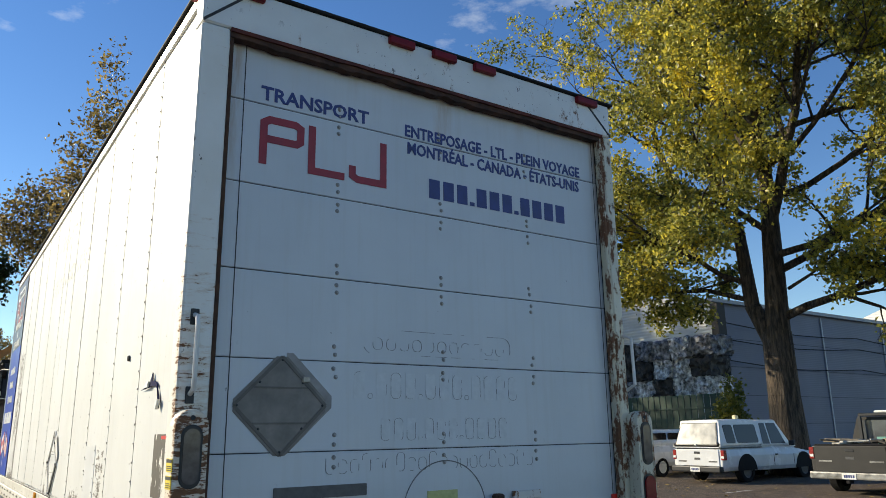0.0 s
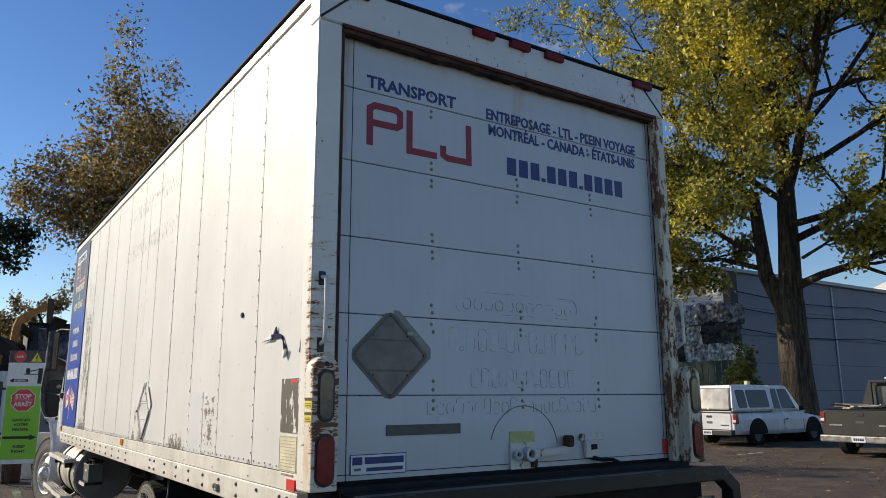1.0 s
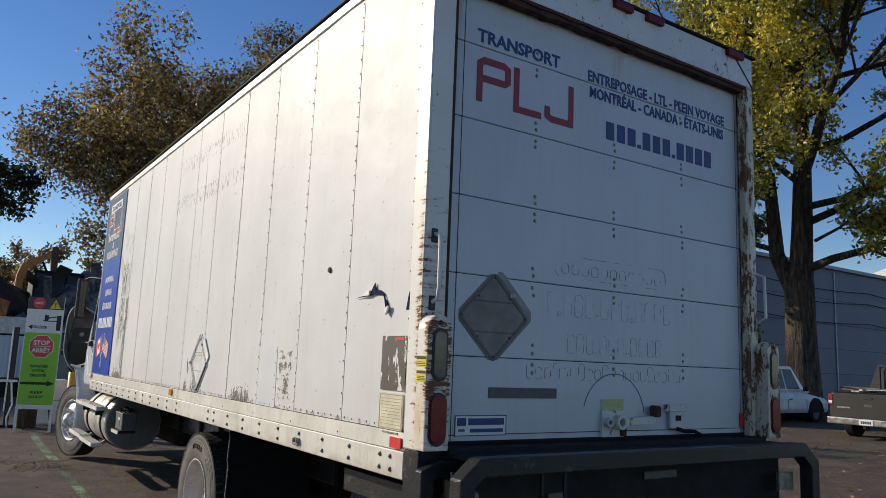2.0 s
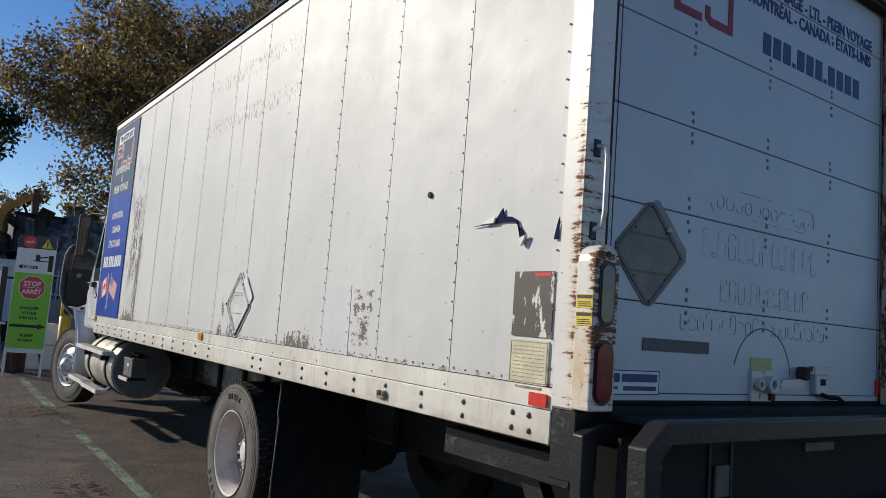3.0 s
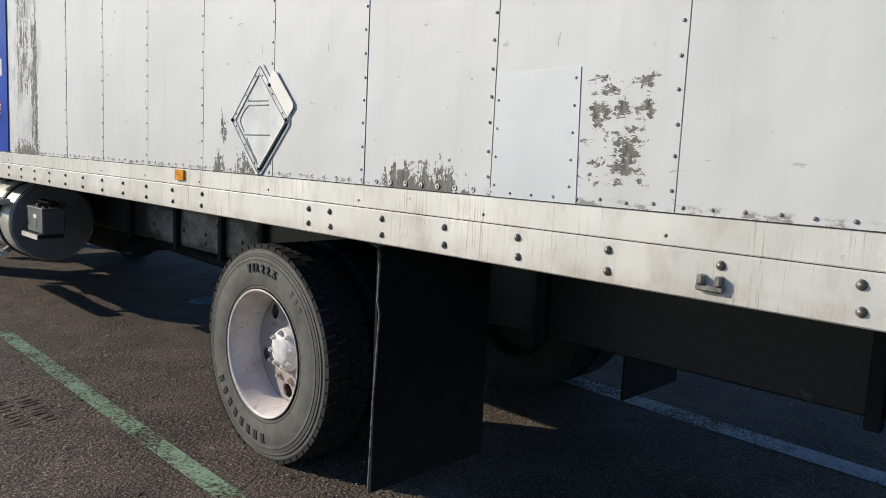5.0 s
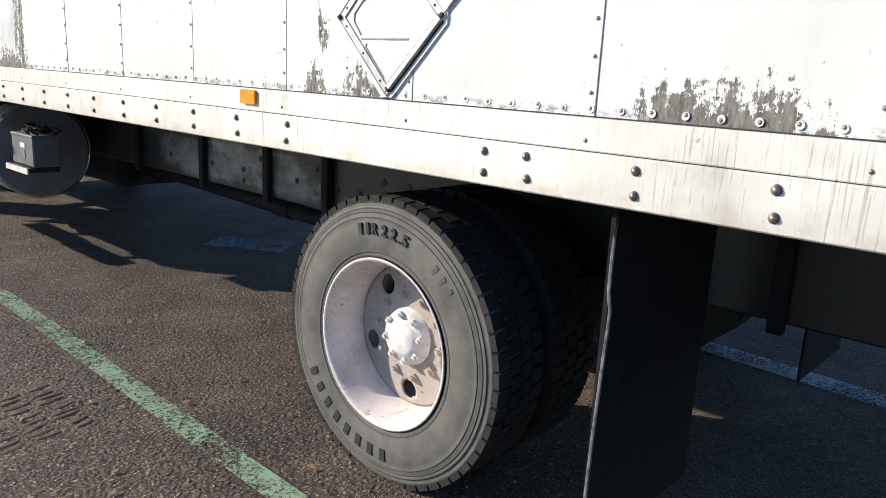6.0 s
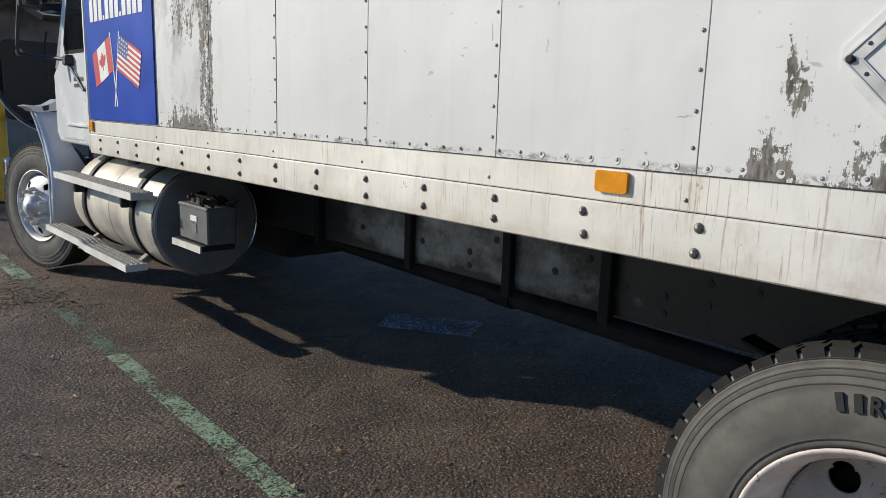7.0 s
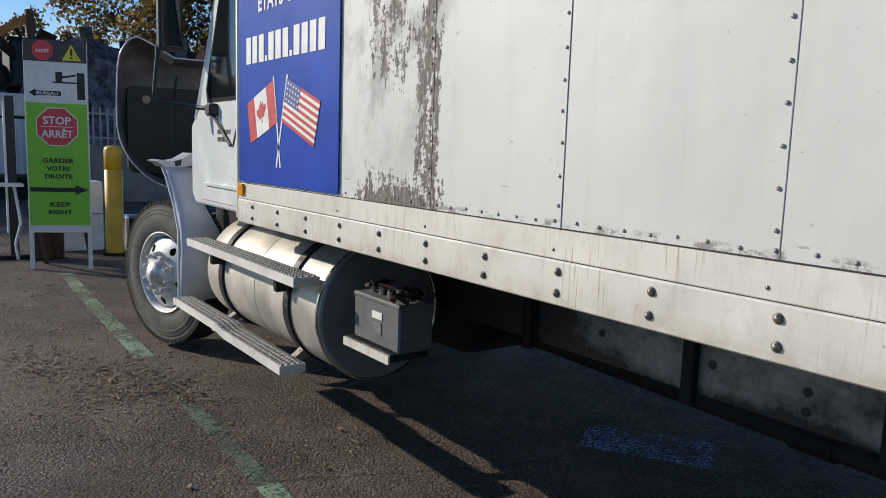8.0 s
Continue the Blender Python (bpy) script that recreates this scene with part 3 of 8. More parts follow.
def words(name, text, mat, parent, m, width, height, deep=0.002):
    """Lettering of a given width and height; m puts its lower left corner, reading along local x, up along local y."""
    cu = bpy.data.curves.new(name, "FONT")
    cu.body, cu.extrude, cu.resolution_u, cu.offset = text, deep, 2, 0.024
    tmp = new(name, cu)
    bpy.context.view_layer.update()
    me = bpy.data.meshes.new_from_object(tmp.evaluated_get(bpy.context.evaluated_depsgraph_get()))
    bpy.data.objects.remove(tmp)
    co = np.empty(len(me.vertices) * 3)
    me.vertices.foreach_get("co", co)
    co = co.reshape(-1, 3)
    lo, hi = co.min(0), co.max(0)
    co[:, 0] = (co[:, 0] - lo[0]) * width / (hi[0] - lo[0])
    co[:, 1] = (co[:, 1] - lo[1]) * height / (hi[1] - lo[1])
    me.vertices.foreach_set("co", co.ravel())
    me.transform(m)
    me.materials.clear()
    me.materials.append(mat)
    ob = new(name, me)
    ob.parent = parent
    return ob


def rear_at(x, y, z):
    """Lettering on a face that looks back, towards -y."""
    return pose(x, y, z, 90, 0, 0)


def side_at(x, y, z):
    """Lettering on a face that looks towards -x; it reads towards -y."""
    return Matrix.Translation((x, y, z)) @ Matrix(((0, 0, -1, 0), (-1, 0, 0, 0), (0, 1, 0, 0), (0, 0, 0, 1)))


rng = random.Random(4)

# ---- the ground ----
def ground_height(x, y):
    return 0.014 * max(0.0, x - 3.0) if x < 20 else 0.238


def build_ground():
    xs = [-2500, -900, -300, -100, -40, -20, -10, -6, -4, -3, -2, -1, 0, 1, 2, 3, 4, 6, 8, 11, 14, 17, 20, 24, 30, 45, 70, 120, 300, 900, 2500]
    ys = [-2500, -900, -300, -100, -40, -20, -10, -6, -4, -2, 0, 2, 4, 6, 8, 10, 12, 15, 20, 26, 34, 50, 80, 130, 300, 900, 2500]
    bm = bmesh.new()
    g = [[bm.verts.new((x, y, ground_height(x, y) + (rng.uniform(-0.006, 0.006) if abs(x) < 12 and abs(y) < 30 and x < -0.5 else 0))) for y in ys] for x in xs]
    for i in range(len(xs) - 1):
        for j in range(len(ys) - 1):
            bm.faces.new((g[i][j], g[i + 1][j], g[i + 1][j + 1], g[i][j + 1]))
    ob = part("ground", bm, ROADMAT, None, "worn dark asphalt yard with grit, sand and fallen leaves", True)
    return tagged(ob, category="ground", kind="structure")


build_ground()


def strip(name, pts, width, mat, label, z=0.004):
    bm = bmesh.new()
    rows = []
    for i, p in enumerate(pts):
        a, b = Vector(pts[max(0, i - 1)]), Vector(pts[min(len(pts) - 1, i + 1)])
        d = (b - a).normalized()
        n = Vector((-d.y, d.x)) * width / 2
        z0 = ground_height(p[0], p[1]) + z
        rows.append((bm.verts.new((p[0] + n.x, p[1] + n.y, z0)), bm.verts.new((p[0] - n.x, p[1] - n.y, z0))))
    for u, v in zip(rows, rows[1:]):
        bm.faces.new((u[0], u[1], v[1], v[0]))
    ob = part(name, bm, mat, None, label)
    return tagged(ob, category="road marking", kind="structure")


strip("green_line", [(-0.29, 0.5), (-0.268, 2.0), (-0.248, 3.2), (-0.230, 4.4), (-0.205, 5.6), (-0.188, 6.6), (-0.176, 7.2)], 0.105, GREENLINE, "worn green painted line along the parking lane", 0.008)
strip("green_line", [(-0.176, 7.2), (-0.155, 8.3), (-0.13, 9.5)], 0.10, GREENFAINT, "faint rubbed-out stretch of the green painted line", 0.008)
strip("green_line", [(-0.13, 9.5), (-0.115, 10.4), (-0.08, 12.2), (-0.04, 13.4)], 0.13, GREENLINE, "worn green painted line by the sign", 0.008)
strip("white_line", [(2.13, -1.0), (2.20, 1.0), (2.26, 2.2), (2.36, 3.6)], 0.18, WHITELINE, "worn white parking line in the shade of the truck")
strip("blue_patch", [(1.52, 6.90), (1.72, 6.60), (1.88, 6.34)], 0.36, BLUEPATCH, "faded blue patch on the asphalt")
for yy in (8.9, 5.0, 1.4):
    strip("white_line", [(15.6, yy), (21.5, yy + 0.15)], 0.11, WHITELINE, "thin white parking line in the back lot")


def ragged_patch(name, label, x0, x1, y0, y1, mat, z):
    """A thin flat-lying sheet with an uneven edge."""
    bm = bmesh.new()
    ring_ = []
    for k in range(64):
        a = 2 * math.pi * k / 64
        c, d = math.cos(a), math.sin(a)
        g = 1 / max(abs(c), abs(d)) ** 0.85
        w = 1 + 0.07 * noise.noise(Vector((c * 4, d * 4, x0)))
        ring_.append(bm.verts.new(((x0 + x1) / 2 + (x1 - x0) / 2 * c * g * w, (y0 + y1) / 2 + (y1 - y0) / 2 * d * g * w, z)))
    bm.faces.new(ring_)
    return tagged(part(name, bm, mat, None, label), category="ground", kind="structure")


def smooth_film():
    """Fine sandy film over the asphalt that fades out at its border."""
    m = Mat("smooth_asphalt_film", 0.8)
    x, y, z = m.axis()
    m.color(m.mix(m.ramp(m.noise(2.5, 5), 0.35, 0.65), (0.085, 0.070, 0.060), (0.135, 0.112, 0.094)))
    fade = m.math("MULTIPLY", m.window(x, -3.4, -0.40, 0.5), m.window(y, 5.7, 7.95, 0.5))
    f = m.math("MULTIPLY", m.math("MULTIPLY", fade, m.ramp(m.noise(3.0, 6, 0.65), 0.30, 0.62)), m.ramp(m.noise(70, 3, 0.6), 0.35, 0.6))
    clear = m.n.new("ShaderNodeBsdfTransparent")
    mx = m.n.new("ShaderNodeMixShader")
    m.l.new(m.math("MULTIPLY", f, 0.9), mx.inputs[0])
    m.l.new(clear.outputs[0], mx.inputs[1])
    m.l.new(m.b.outputs[0], mx.inputs[2])
    m.l.new(mx.outputs[0], m.out.inputs[0])
    return m.mat


SMOOTH = smooth_film()
ragged_patch("asphalt_patch", "smoother grey-brown asphalt patch beside the green line", -3.4, -0.42, 5.7, 7.9, SMOOTH, 0.0085)


def trodden_dirt():
    """Dried mud pressed into tread ribs, and loose crumbs round it."""
    r = random.Random(5)
    bm = bmesh.new()
    for k in range(9):
        for j in range(3):
            x, y = -0.78 + j * 0.13 + r.uniform(-0.015, 0.015), 4.35 + k * 0.055 + j * 0.02 + r.uniform(-0.012, 0.012)
            m = Matrix.Translation((x, y, 0.004)) @ Matrix.Rotation(r.uniform(-0.15, 0.15) + 0.25, 4, "Z") @ Matrix.Diagonal((0.055 * r.uniform(0.7, 1.1), 0.014, 0.005, 1))
            bmesh.ops.create_icosphere(bm, subdivisions=2, radius=1.0, matrix=m)
    for _ in range(850):
        x, y, q = r.gauss(-0.66, 0.22), r.gauss(4.45, 0.36), r.uniform(0.003, 0.010)
        bmesh.ops.create_icosphere(bm, subdivisions=1, radius=1.0, matrix=Matrix.Translation((x, y, q * 0.2)) @ Matrix.Rotation(r.uniform(0, 3), 4, "Z") @ Matrix.Diagonal((q, q * r.uniform(0.8, 3.0), q * 0.5, 1)))
    for v in bm.verts:
        v.co += noise.noise_vector(v.co * 55) * 0.003
    tagged(part("trodden_dirt", bm, plain("dried_mud", (0.15, 0.110, 0.076), 0.95, 0, 0.5, 30, 0.8), None, "dried mud with pressed tyre tread ribs"), category="dirt", kind="stuff")


trodden_dirt()

# ---- the truck ----
truck = thing("box_truck", "white box truck with rusty rear frame and raised hood on asphalt", "truck")
SEAMS = (0.055, 0.708, 1.326, 1.943, 2.559, 3.171, 3.782, 4.398, 5.013, 5.628, 6.241, 6.872, 7.985)
W, FLOOR = 2.51, 1.31


def panel_mesh(y0, y1, mat, parent, label=""):
    """A thin sheet with a slight belly, a little proud of or behind its neighbour."""
    bm = bmesh.new()
    off = rng.uniform(-0.0007, 0.0007)
    ny, nz = 8, 24
    a, b = y0 + 0.0007, y1 - 0.0007
    g = []
    for i in range(ny + 1):
        row = []
        for j in range(nz + 1):
            u, v = i / ny, j / nz
            edge = min(u, 1 - u) * 2
            xx = -0.001 + off + (noise.noise(Vector((y0 * 3 + u * 1.3, v * 4, 7))) * 0.0035) * min(1, edge * 2.2)
            row.append(bm.verts.new((xx, a + (b - a) * u, FLOOR - 0.02 + (3.640 - FLOOR + 0.02) * v)))
        g.append(row)
    for i in range(ny):
        for j in range(nz):
            bm.faces.new((g[i][j], g[i][j + 1], g[i + 1][j + 1], g[i + 1][j]))
    bound = [e for e in bm.edges if e.is_boundary]
    for e in bound:
        e.smooth = False
    ext = bmesh.ops.extrude_edge_only(bm, edges=bound)
    for v in ext["geom"]:
        if isinstance(v, bmesh.types.BMVert):
            v.co.x += 0.02
    bmesh.ops.recalc_face_normals(bm, faces=bm.faces)
    return part("side_panel", bm, mat, parent, label, True)


def rivet_row(name, pts, r, parent, mat=RIVET, out=(-1, 0, 0)):
    """Dome heads in a row, too small to lift singly."""
    bm = bmesh.new()
    d = Vector(out)
    for p in pts:
        p = Vector(p)
        tube(bm, p - d * 0.003, p + d * r * 0.25, r, r * 0.85, 7, False)
        tube(bm, p + d * r * 0.25, p + d * r * 0.6, r * 0.85, r * 0.3, 7, True)
    ob = part(name, bm, mat, parent, "", True)
    return tagged(ob, kind="stuff")


def build_box():
    core = part("box_core", boxed(0.024, W - 0.02, 0.05, 7.96, 1.16, 3.665), PLACARD, truck, "hollow cargo body behind the panels")
    wall = part("side_wall", boxed(0.018, 0.024, 0.06, 7.975, 1.24, 3.665), SEAM, truck, "riveted white panel wall with scuffs and torn spots")
    for i, (a, b) in enumerate(zip(SEAMS, SEAMS[1:])):
        if i == 11:
            continue
        panel_mesh(a, b, WHITE, wall)
    # the last bay carries the printed film
    panel_mesh(SEAMS[11], SEAMS[12], WHITE, wall)
    film = part("printed_film", prism(bmesh.new(), rounded(6.885, 7.98, 1.322, 2.78, 0.01, 2), -0.0105, -0.005), BLUE, wall, "blue printed film with white lettering and two flags")
    film2 = part("printed_film", prism(bmesh.new(), rounded(6.885, 7.98, 2.78, 3.615, 0.01, 2), -0.0105, -0.005), NAVY, wall, "dark navy top of the printed film")
    # the joints and their rivets: the low ones singly, the high ones as a joined rest
    for y in SEAMS[1:12]:
        part("seam_joint", boxed(-0.0026, 0.012, y - 0.0014, y + 0.0006, 1.312, 3.637), SEAM_GREY, wall)
    part("seam_joint", boxed(-0.0024, 0.012, 3.5362, 3.5378, 1.312, 3.637), SEAM_GREY, wall)
    part("seam_joint", boxed(-0.0122, 0.012, 0.066, 7.985, 1.3122, 1.3140), SEAM, wall)
    head = bmesh.new()
    tube(head, (0.003, 0, 0), (-0.0012, 0, 0), 0.0054, 0.0050, 8, False)
    tube(head, (-0.0012, 0, 0), (-0.0034, 0, 0), 0.0050, 0.0018, 8, True)
    first = None
    low = [(s_ + 0.013, z) for s_ in SEAMS[1:12] for z in np.arange(1.37, 2.5, 0.083)] + [(y, 1.330) for y in np.arange(0.12, 7.94, 0.079)]
    for y, z in low:
        if first is None:
            ob = first = part("rivet", head, RIVET, wall, "", True)
        else:
            ob = first.copy()
            scene.collection.objects.link(ob)
        ob.location = (-0.0022, y + rng.uniform(-0.003, 0.003), z + rng.uniform(-0.003, 0.003))
    washer = None
    for y in np.arange(0.12, 4.3, 0.079):
        if y < 1.9:
            continue
        if washer is None:
            ob = washer = part("washer", tube(bmesh.new(), (0, 0, 0), (-0.0012, 0, 0), 0.0098, 0.0092, 12), PLACARD_W, wall)
        else:
            ob = washer.copy()
            scene.collection.objects.link(ob)
        ob.location = (-0.0021, y, 1.330)
    high = [(-0.0035, s_ + 0.013, z) for s_ in SEAMS[1:12] for z in np.arange(2.532, 3.63, 0.083)] + [(-0.006, 0.086, z) for z in np.arange(1.38, 3.63, 0.11)]
    rivet_row("rivets", high, 0.0047, wall)
    rivet_row("rivets", [(-0.0048, 1.648, z) for z in np.arange(1.36, 1.68, 0.075)] + [(-0.0048, 1.925, z) for z in np.arange(1.35, 1.68, 0.085)] + [(-0.0048, y, 1.328) for y in (1.70, 1.78, 1.86)], 0.0045, wall)
    # newer repair sheet
    part("repair_sheet", prism(bmesh.new(), [(1.622, 1.308), (1.938, 1.302), (1.936, 1.682), (1.634, 1.690)], -0.0041, -0.0015), plain("repair_sheet", (0.69, 0.695, 0.69), 0.42, 0.0, 0.10, 3), wall, "thin riveted white repair sheet")
    # rails
    rail = part("sill_rail", boxed(-0.018, 0.03, 0.055, 7.99, 1.108, 1.229, bev=0.004), RAIL, truck, "grimy mill-finish metal sill rail with bolts")
    part("rail_flange", boxed(-0.012, 0.03, 0.055, 7.99, 1.2312, 1.312, bev=0.003), RAIL, rail)
    part("rail_groove", boxed(-0.008, 0.02, 0.06, 7.985, 1.2292, 1.231), SEAM, rail)
    ys = [0.168, 0.262] + [0.568 + 0.3095 * i for i in range(7)] + [2.733, 2.873] + [3.757 + 0.3095 * i for i in range(13)] + [7.783]
    master = bmesh.new()
    tube(master, (-0.0175, 0, 0), (-0.0200, 0, 0), 0.0125, 0.012, 14)
    tube(master, (-0.0200, 0, 0), (-0.0255, 0, 0), 0.0095, 0.0075, 10)
    tube(master, (-0.0255, 0, 0), (-0.0280, 0, 0), 0.0075, 0.0035, 10)
    first = None
    for y in ys:
        for z in (1.200, 1.143):
            if first is None:
                ob = first = part("bolt", master, STEEL, rail, "", True)
            else:
                ob = first.copy()
                scene.collection.objects.link(ob)
            ob.location = (0, y + rng.uniform(-0.004, 0.004), z)
    rivet_row("rivets", [(-0.012, y + 0.012, 1.256) for y in SEAMS[1:12]], 0.006, rail, STEEL)
    part("top_rail", boxed(-0.014, 0.06, 0.06, 7.99, 3.637, 3.698, bev=0.004), RAIL, truck, "white metal top rail")
    for xa, xb, ya, yb in ((-0.030, 0.05, -0.075, 8.01), (W - 0.05, W + 0.004, -0.075, 8.01), (0.0505, W - 0.0505, -0.075, 0.0), (0.0505, W - 0.0505, 7.93, 8.01)):
        part("roof_edge", boxed(xa, xb, ya, yb, 3.699, 3.716, bev=0.004), BLACK, truck, "thin dark roof edge")
    part("roof", boxed(0.0, W, -0.05, 7.99, 3.7165, 3.732, bev=0.004), ALU, truck, "plain sheet metal roof")
    part("front_wall", boxed(0.0, W, 7.987, 8.018, 1.14, 3.695), CAB, truck, "white front wall of the box")
    part("corner_trim", boxed(-0.016, 0.03, 7.991, 8.025, 1.12, 3.695, bev=0.008), RAIL, truck, "front corner trim of the box")
    right = part("side_wall", boxed(W - 0.018, W, 0.06, 7.975, 1.16, 3.695), POST, truck, "plain white wall on the far side of the box")
    part("sill_rail", boxed(W - 0.01, W + 0.012, 0.06, 7.99, 1.11, 1.30), RAIL, truck, "metal sill rail on the far side")
    return wall


wall_left = build_box()


def build_film_print():
    """White lettering and two crossed flags on the blue film. The number is plain bars."""
    x = -0.0112
    film = [o for o in wall_left.children if o.name.startswith("printed_film")]
    low, top = film[0], film[1]
    words("lettering", "ÉTATS-UNIS", CREAM, low, side_at(x, 7.72, 2.136), 0.56, 0.105)
    words("lettering", "CANADA", CREAM, low, side_at(x, 7.64, 2.31), 0.42, 0.085)
    words("lettering", "MONTRÉAL", CREAM, low, side_at(x, 7.70, 2.48), 0.54, 0.095)
    words("lettering", "PLEIN VOYAGE", CREAM, top, side_at(x, 7.78, 2.80), 0.68, 0.095)
    words("lettering", "&", CREAM, top, side_at(x, 7.47, 2.92), 0.07, 0.085)
    words("lettering", "ENTREPOSAGE", CREAM, top, side_at(x, 7.78, 3.03), 0.68, 0.085)
    words("lettering", "TRANSPORT", NAVY, top, side_at(x - 0.0015, 7.76, 3.44), 0.62, 0.07)
    part("label_bar", boxed(x - 0.002, x + 0.001, 7.10, 7.80, 3.425, 3.53), CREAM, top)
    digits(low, lambda u, v: (x, 7.888 - u, 1.902 + v), 0.890, 0.128, CREAM, (1, 1, 1, 0, 1, 1, 1, 0, 1, 1, 1, 1))
    logo_shapes(top, lambda u, v: (x, 7.84 - u, 3.13 + v), 0.78, 0.27, LOGO, CREAM)
    # crossed flags on two poles
    fx = x - 0.001
    for (a, b) in (((7.455, 1.407), (7.537, 1.825)), ((7.500, 1.407), (7.378, 1.825))):
        d = Vector((b[0] - a[0], b[1] - a[1])).normalized()
        n = Vector((-d.y, d.x)) * 0.007
        prismed = prism(bmesh.new(), [(a[0] - n.x, a[1] - n.y), (a[0] + n.x, a[1] + n.y), (b[0] + n.x, b[1] + n.y), (b[0] - n.x, b[1] - n.y)], fx - 0.0006, fx + 0.001)
        part("flag_pole", prismed, CREAM, low)
    # each flag: a skewed field with corner at the pole
    def field(p, along, down, u0, u1, v0, v1):
        return [(p[0] + along[0] * u + down[0] * v, p[1] + along[1] * u + down[1] * v) for u, v in ((u0, v0), (u1, v0), (u1, v1), (u0, v1))]
    p, al, dn = (7.538, 1.808), (0.324, -0.097), (-0.036, -0.157)
    for u0, u1, mat in ((0, 0.27, FLAG_RED), (0.27, 0.73, CREAM), (0.73, 1, FLAG_RED)):
        part("flag_field", prism(bmesh.new(), field(p, al, dn, u0, u1, 0, 1.25), fx - 0.0012, fx + 0.001), mat, low)
    half_leaf = [(0, 1.0), (0.16, 0.66), (0.36, 0.76), (0.30, 0.34), (0.56, 0.56), (0.62, 0.42), (0.92, 0.46), (0.80, 0.20), (0.90, 0.10), (0.44, -0.28), (0.50, -0.46), (0.06, -0.40), (0.06, -0.85)]
    leaf = []
    for a, b in half_leaf + [(-a, b) for a, b in half_leaf[:0:-1]]:
        u, v = 0.5 + a * 0.20, 0.62 - b * 0.36
        leaf.append((p[0] + al[0] * u + dn[0] * v, p[1] + al[1] * u + dn[1] * v))
    part("flag_mark", prism(bmesh.new(), leaf, fx - 0.0022, fx - 0.0012), FLAG_RED, low)
    p, al, dn = (7.378, 1.808), (-0.334, -0.113), (0.055, -0.172)
    for k in range(13):
        part("flag_stripe", prism(bmesh.new(), field(p, al, dn, 0, 1, k / 13 * 1.1, (k + 1) / 13 * 1.1), fx - 0.0012, fx + 0.001), (FLAG_RED, CREAM)[k % 2], low)
    part("flag_canton", prism(bmesh.new(), field(p, al, dn, 0, 0.43, 0, 0.59), fx - 0.0022, fx - 0.0010), FLAG_BLUE, low)
    for k in range(20):
        u, v = 0.05 + (k % 5) * 0.082, 0.07 + (k // 5) * 0.135
        part("flag_star", prism(bmesh.new(), field(p, al, dn, u, u + 0.032, v, v + 0.05), fx - 0.0030, fx - 0.0021), CREAM, low)


def digits(parent, at, width, height, mat, pattern, deep=0.003):
    """A number as plain bars, one for each place, with a dot where the pattern is 0."""
    n = sum(1.0 if k else 0.45 for k in pattern)
    step, u = width / n, 0.0
    for k in pattern:
        wd = step * (1.0 if k else 0.45)
        hh = height if k else height * 0.2
        a, b = Vector(at(u + wd * 0.13, 0)), Vector(at(u + wd * 0.87, hh))
        lo = [min(a[i], b[i]) - (deep / 2 if a[i] == b[i] else 0) for i in range(3)]
        hi = [max(a[i], b[i]) + (deep / 2 if a[i] == b[i] else 0) for i in range(3)]
        part("number_bar", boxed(lo[0], hi[0], lo[1], hi[1], lo[2], hi[2]), mat, parent)
        u += wd


def band_outline(path, half):
    """The outline of a bent band of even width, mitred at its corners."""
    left, right = [], []
    for i, p in enumerate(path):
        p = Vector(p)
        d0 = (p - Vector(path[i - 1])).normalized() if i else None
        d1 = (Vector(path[i + 1]) - p).normalized() if i < len(path) - 1 else None
        d0, d1 = d0 or d1, d1 or d0
        n0, n1 = Vector((-d0.y, d0.x)), Vector((-d1.y, d1.x))
        n = (n0 + n1) / (1 + n0.dot(n1)) * half
        left.append(p + n)
        right.append(p - n)
    return [tuple(v) for v in left + right[::-1]]


def logo_shapes(parent, at, width, height, mat, back=None):
    """Three bent bands of the company mark."""
    bands = ([(0.028, -0.03), (0.028, 0.88), (0.07, 0.965), (0.26, 0.965), (0.30, 0.90), (0.30, 0.60), (0.27, 0.535), (0.052, 0.535)], [(0.388, 1.04), (0.388, 0.03), (0.648, 0.03)], [(0.712, 0.33), (0.712, 0.10), (0.755, 0.03), (0.972, 0.03), (0.972, 1.01)])
    for m_, grow, sink in [(mat, 1.0, 0.0)] + ([(back, 1.6, 1.0)] if back else []):
        for band in bands:
            pts = band_outline([(u * width, v * height) for u, v in band], 0.082 * height * grow)
            bm = prism(bmesh.new(), pts, 0.0, 0.0022, "z")
            for v in bm.verts:
                p = Vector(at(v.co.x, v.co.y))
                out = Vector((-1, 0, 0)) if abs(at(0.1, 0)[0] - at(0, 0)[0]) < 1e-9 else Vector((0, -1, 0))
                v.co = p + out * (v.co.z - sink * 0.0015)
            bmesh.ops.recalc_face_normals(bm, faces=bm.faces)
            part("logo_band", bm, m_, parent)


build_film_print()


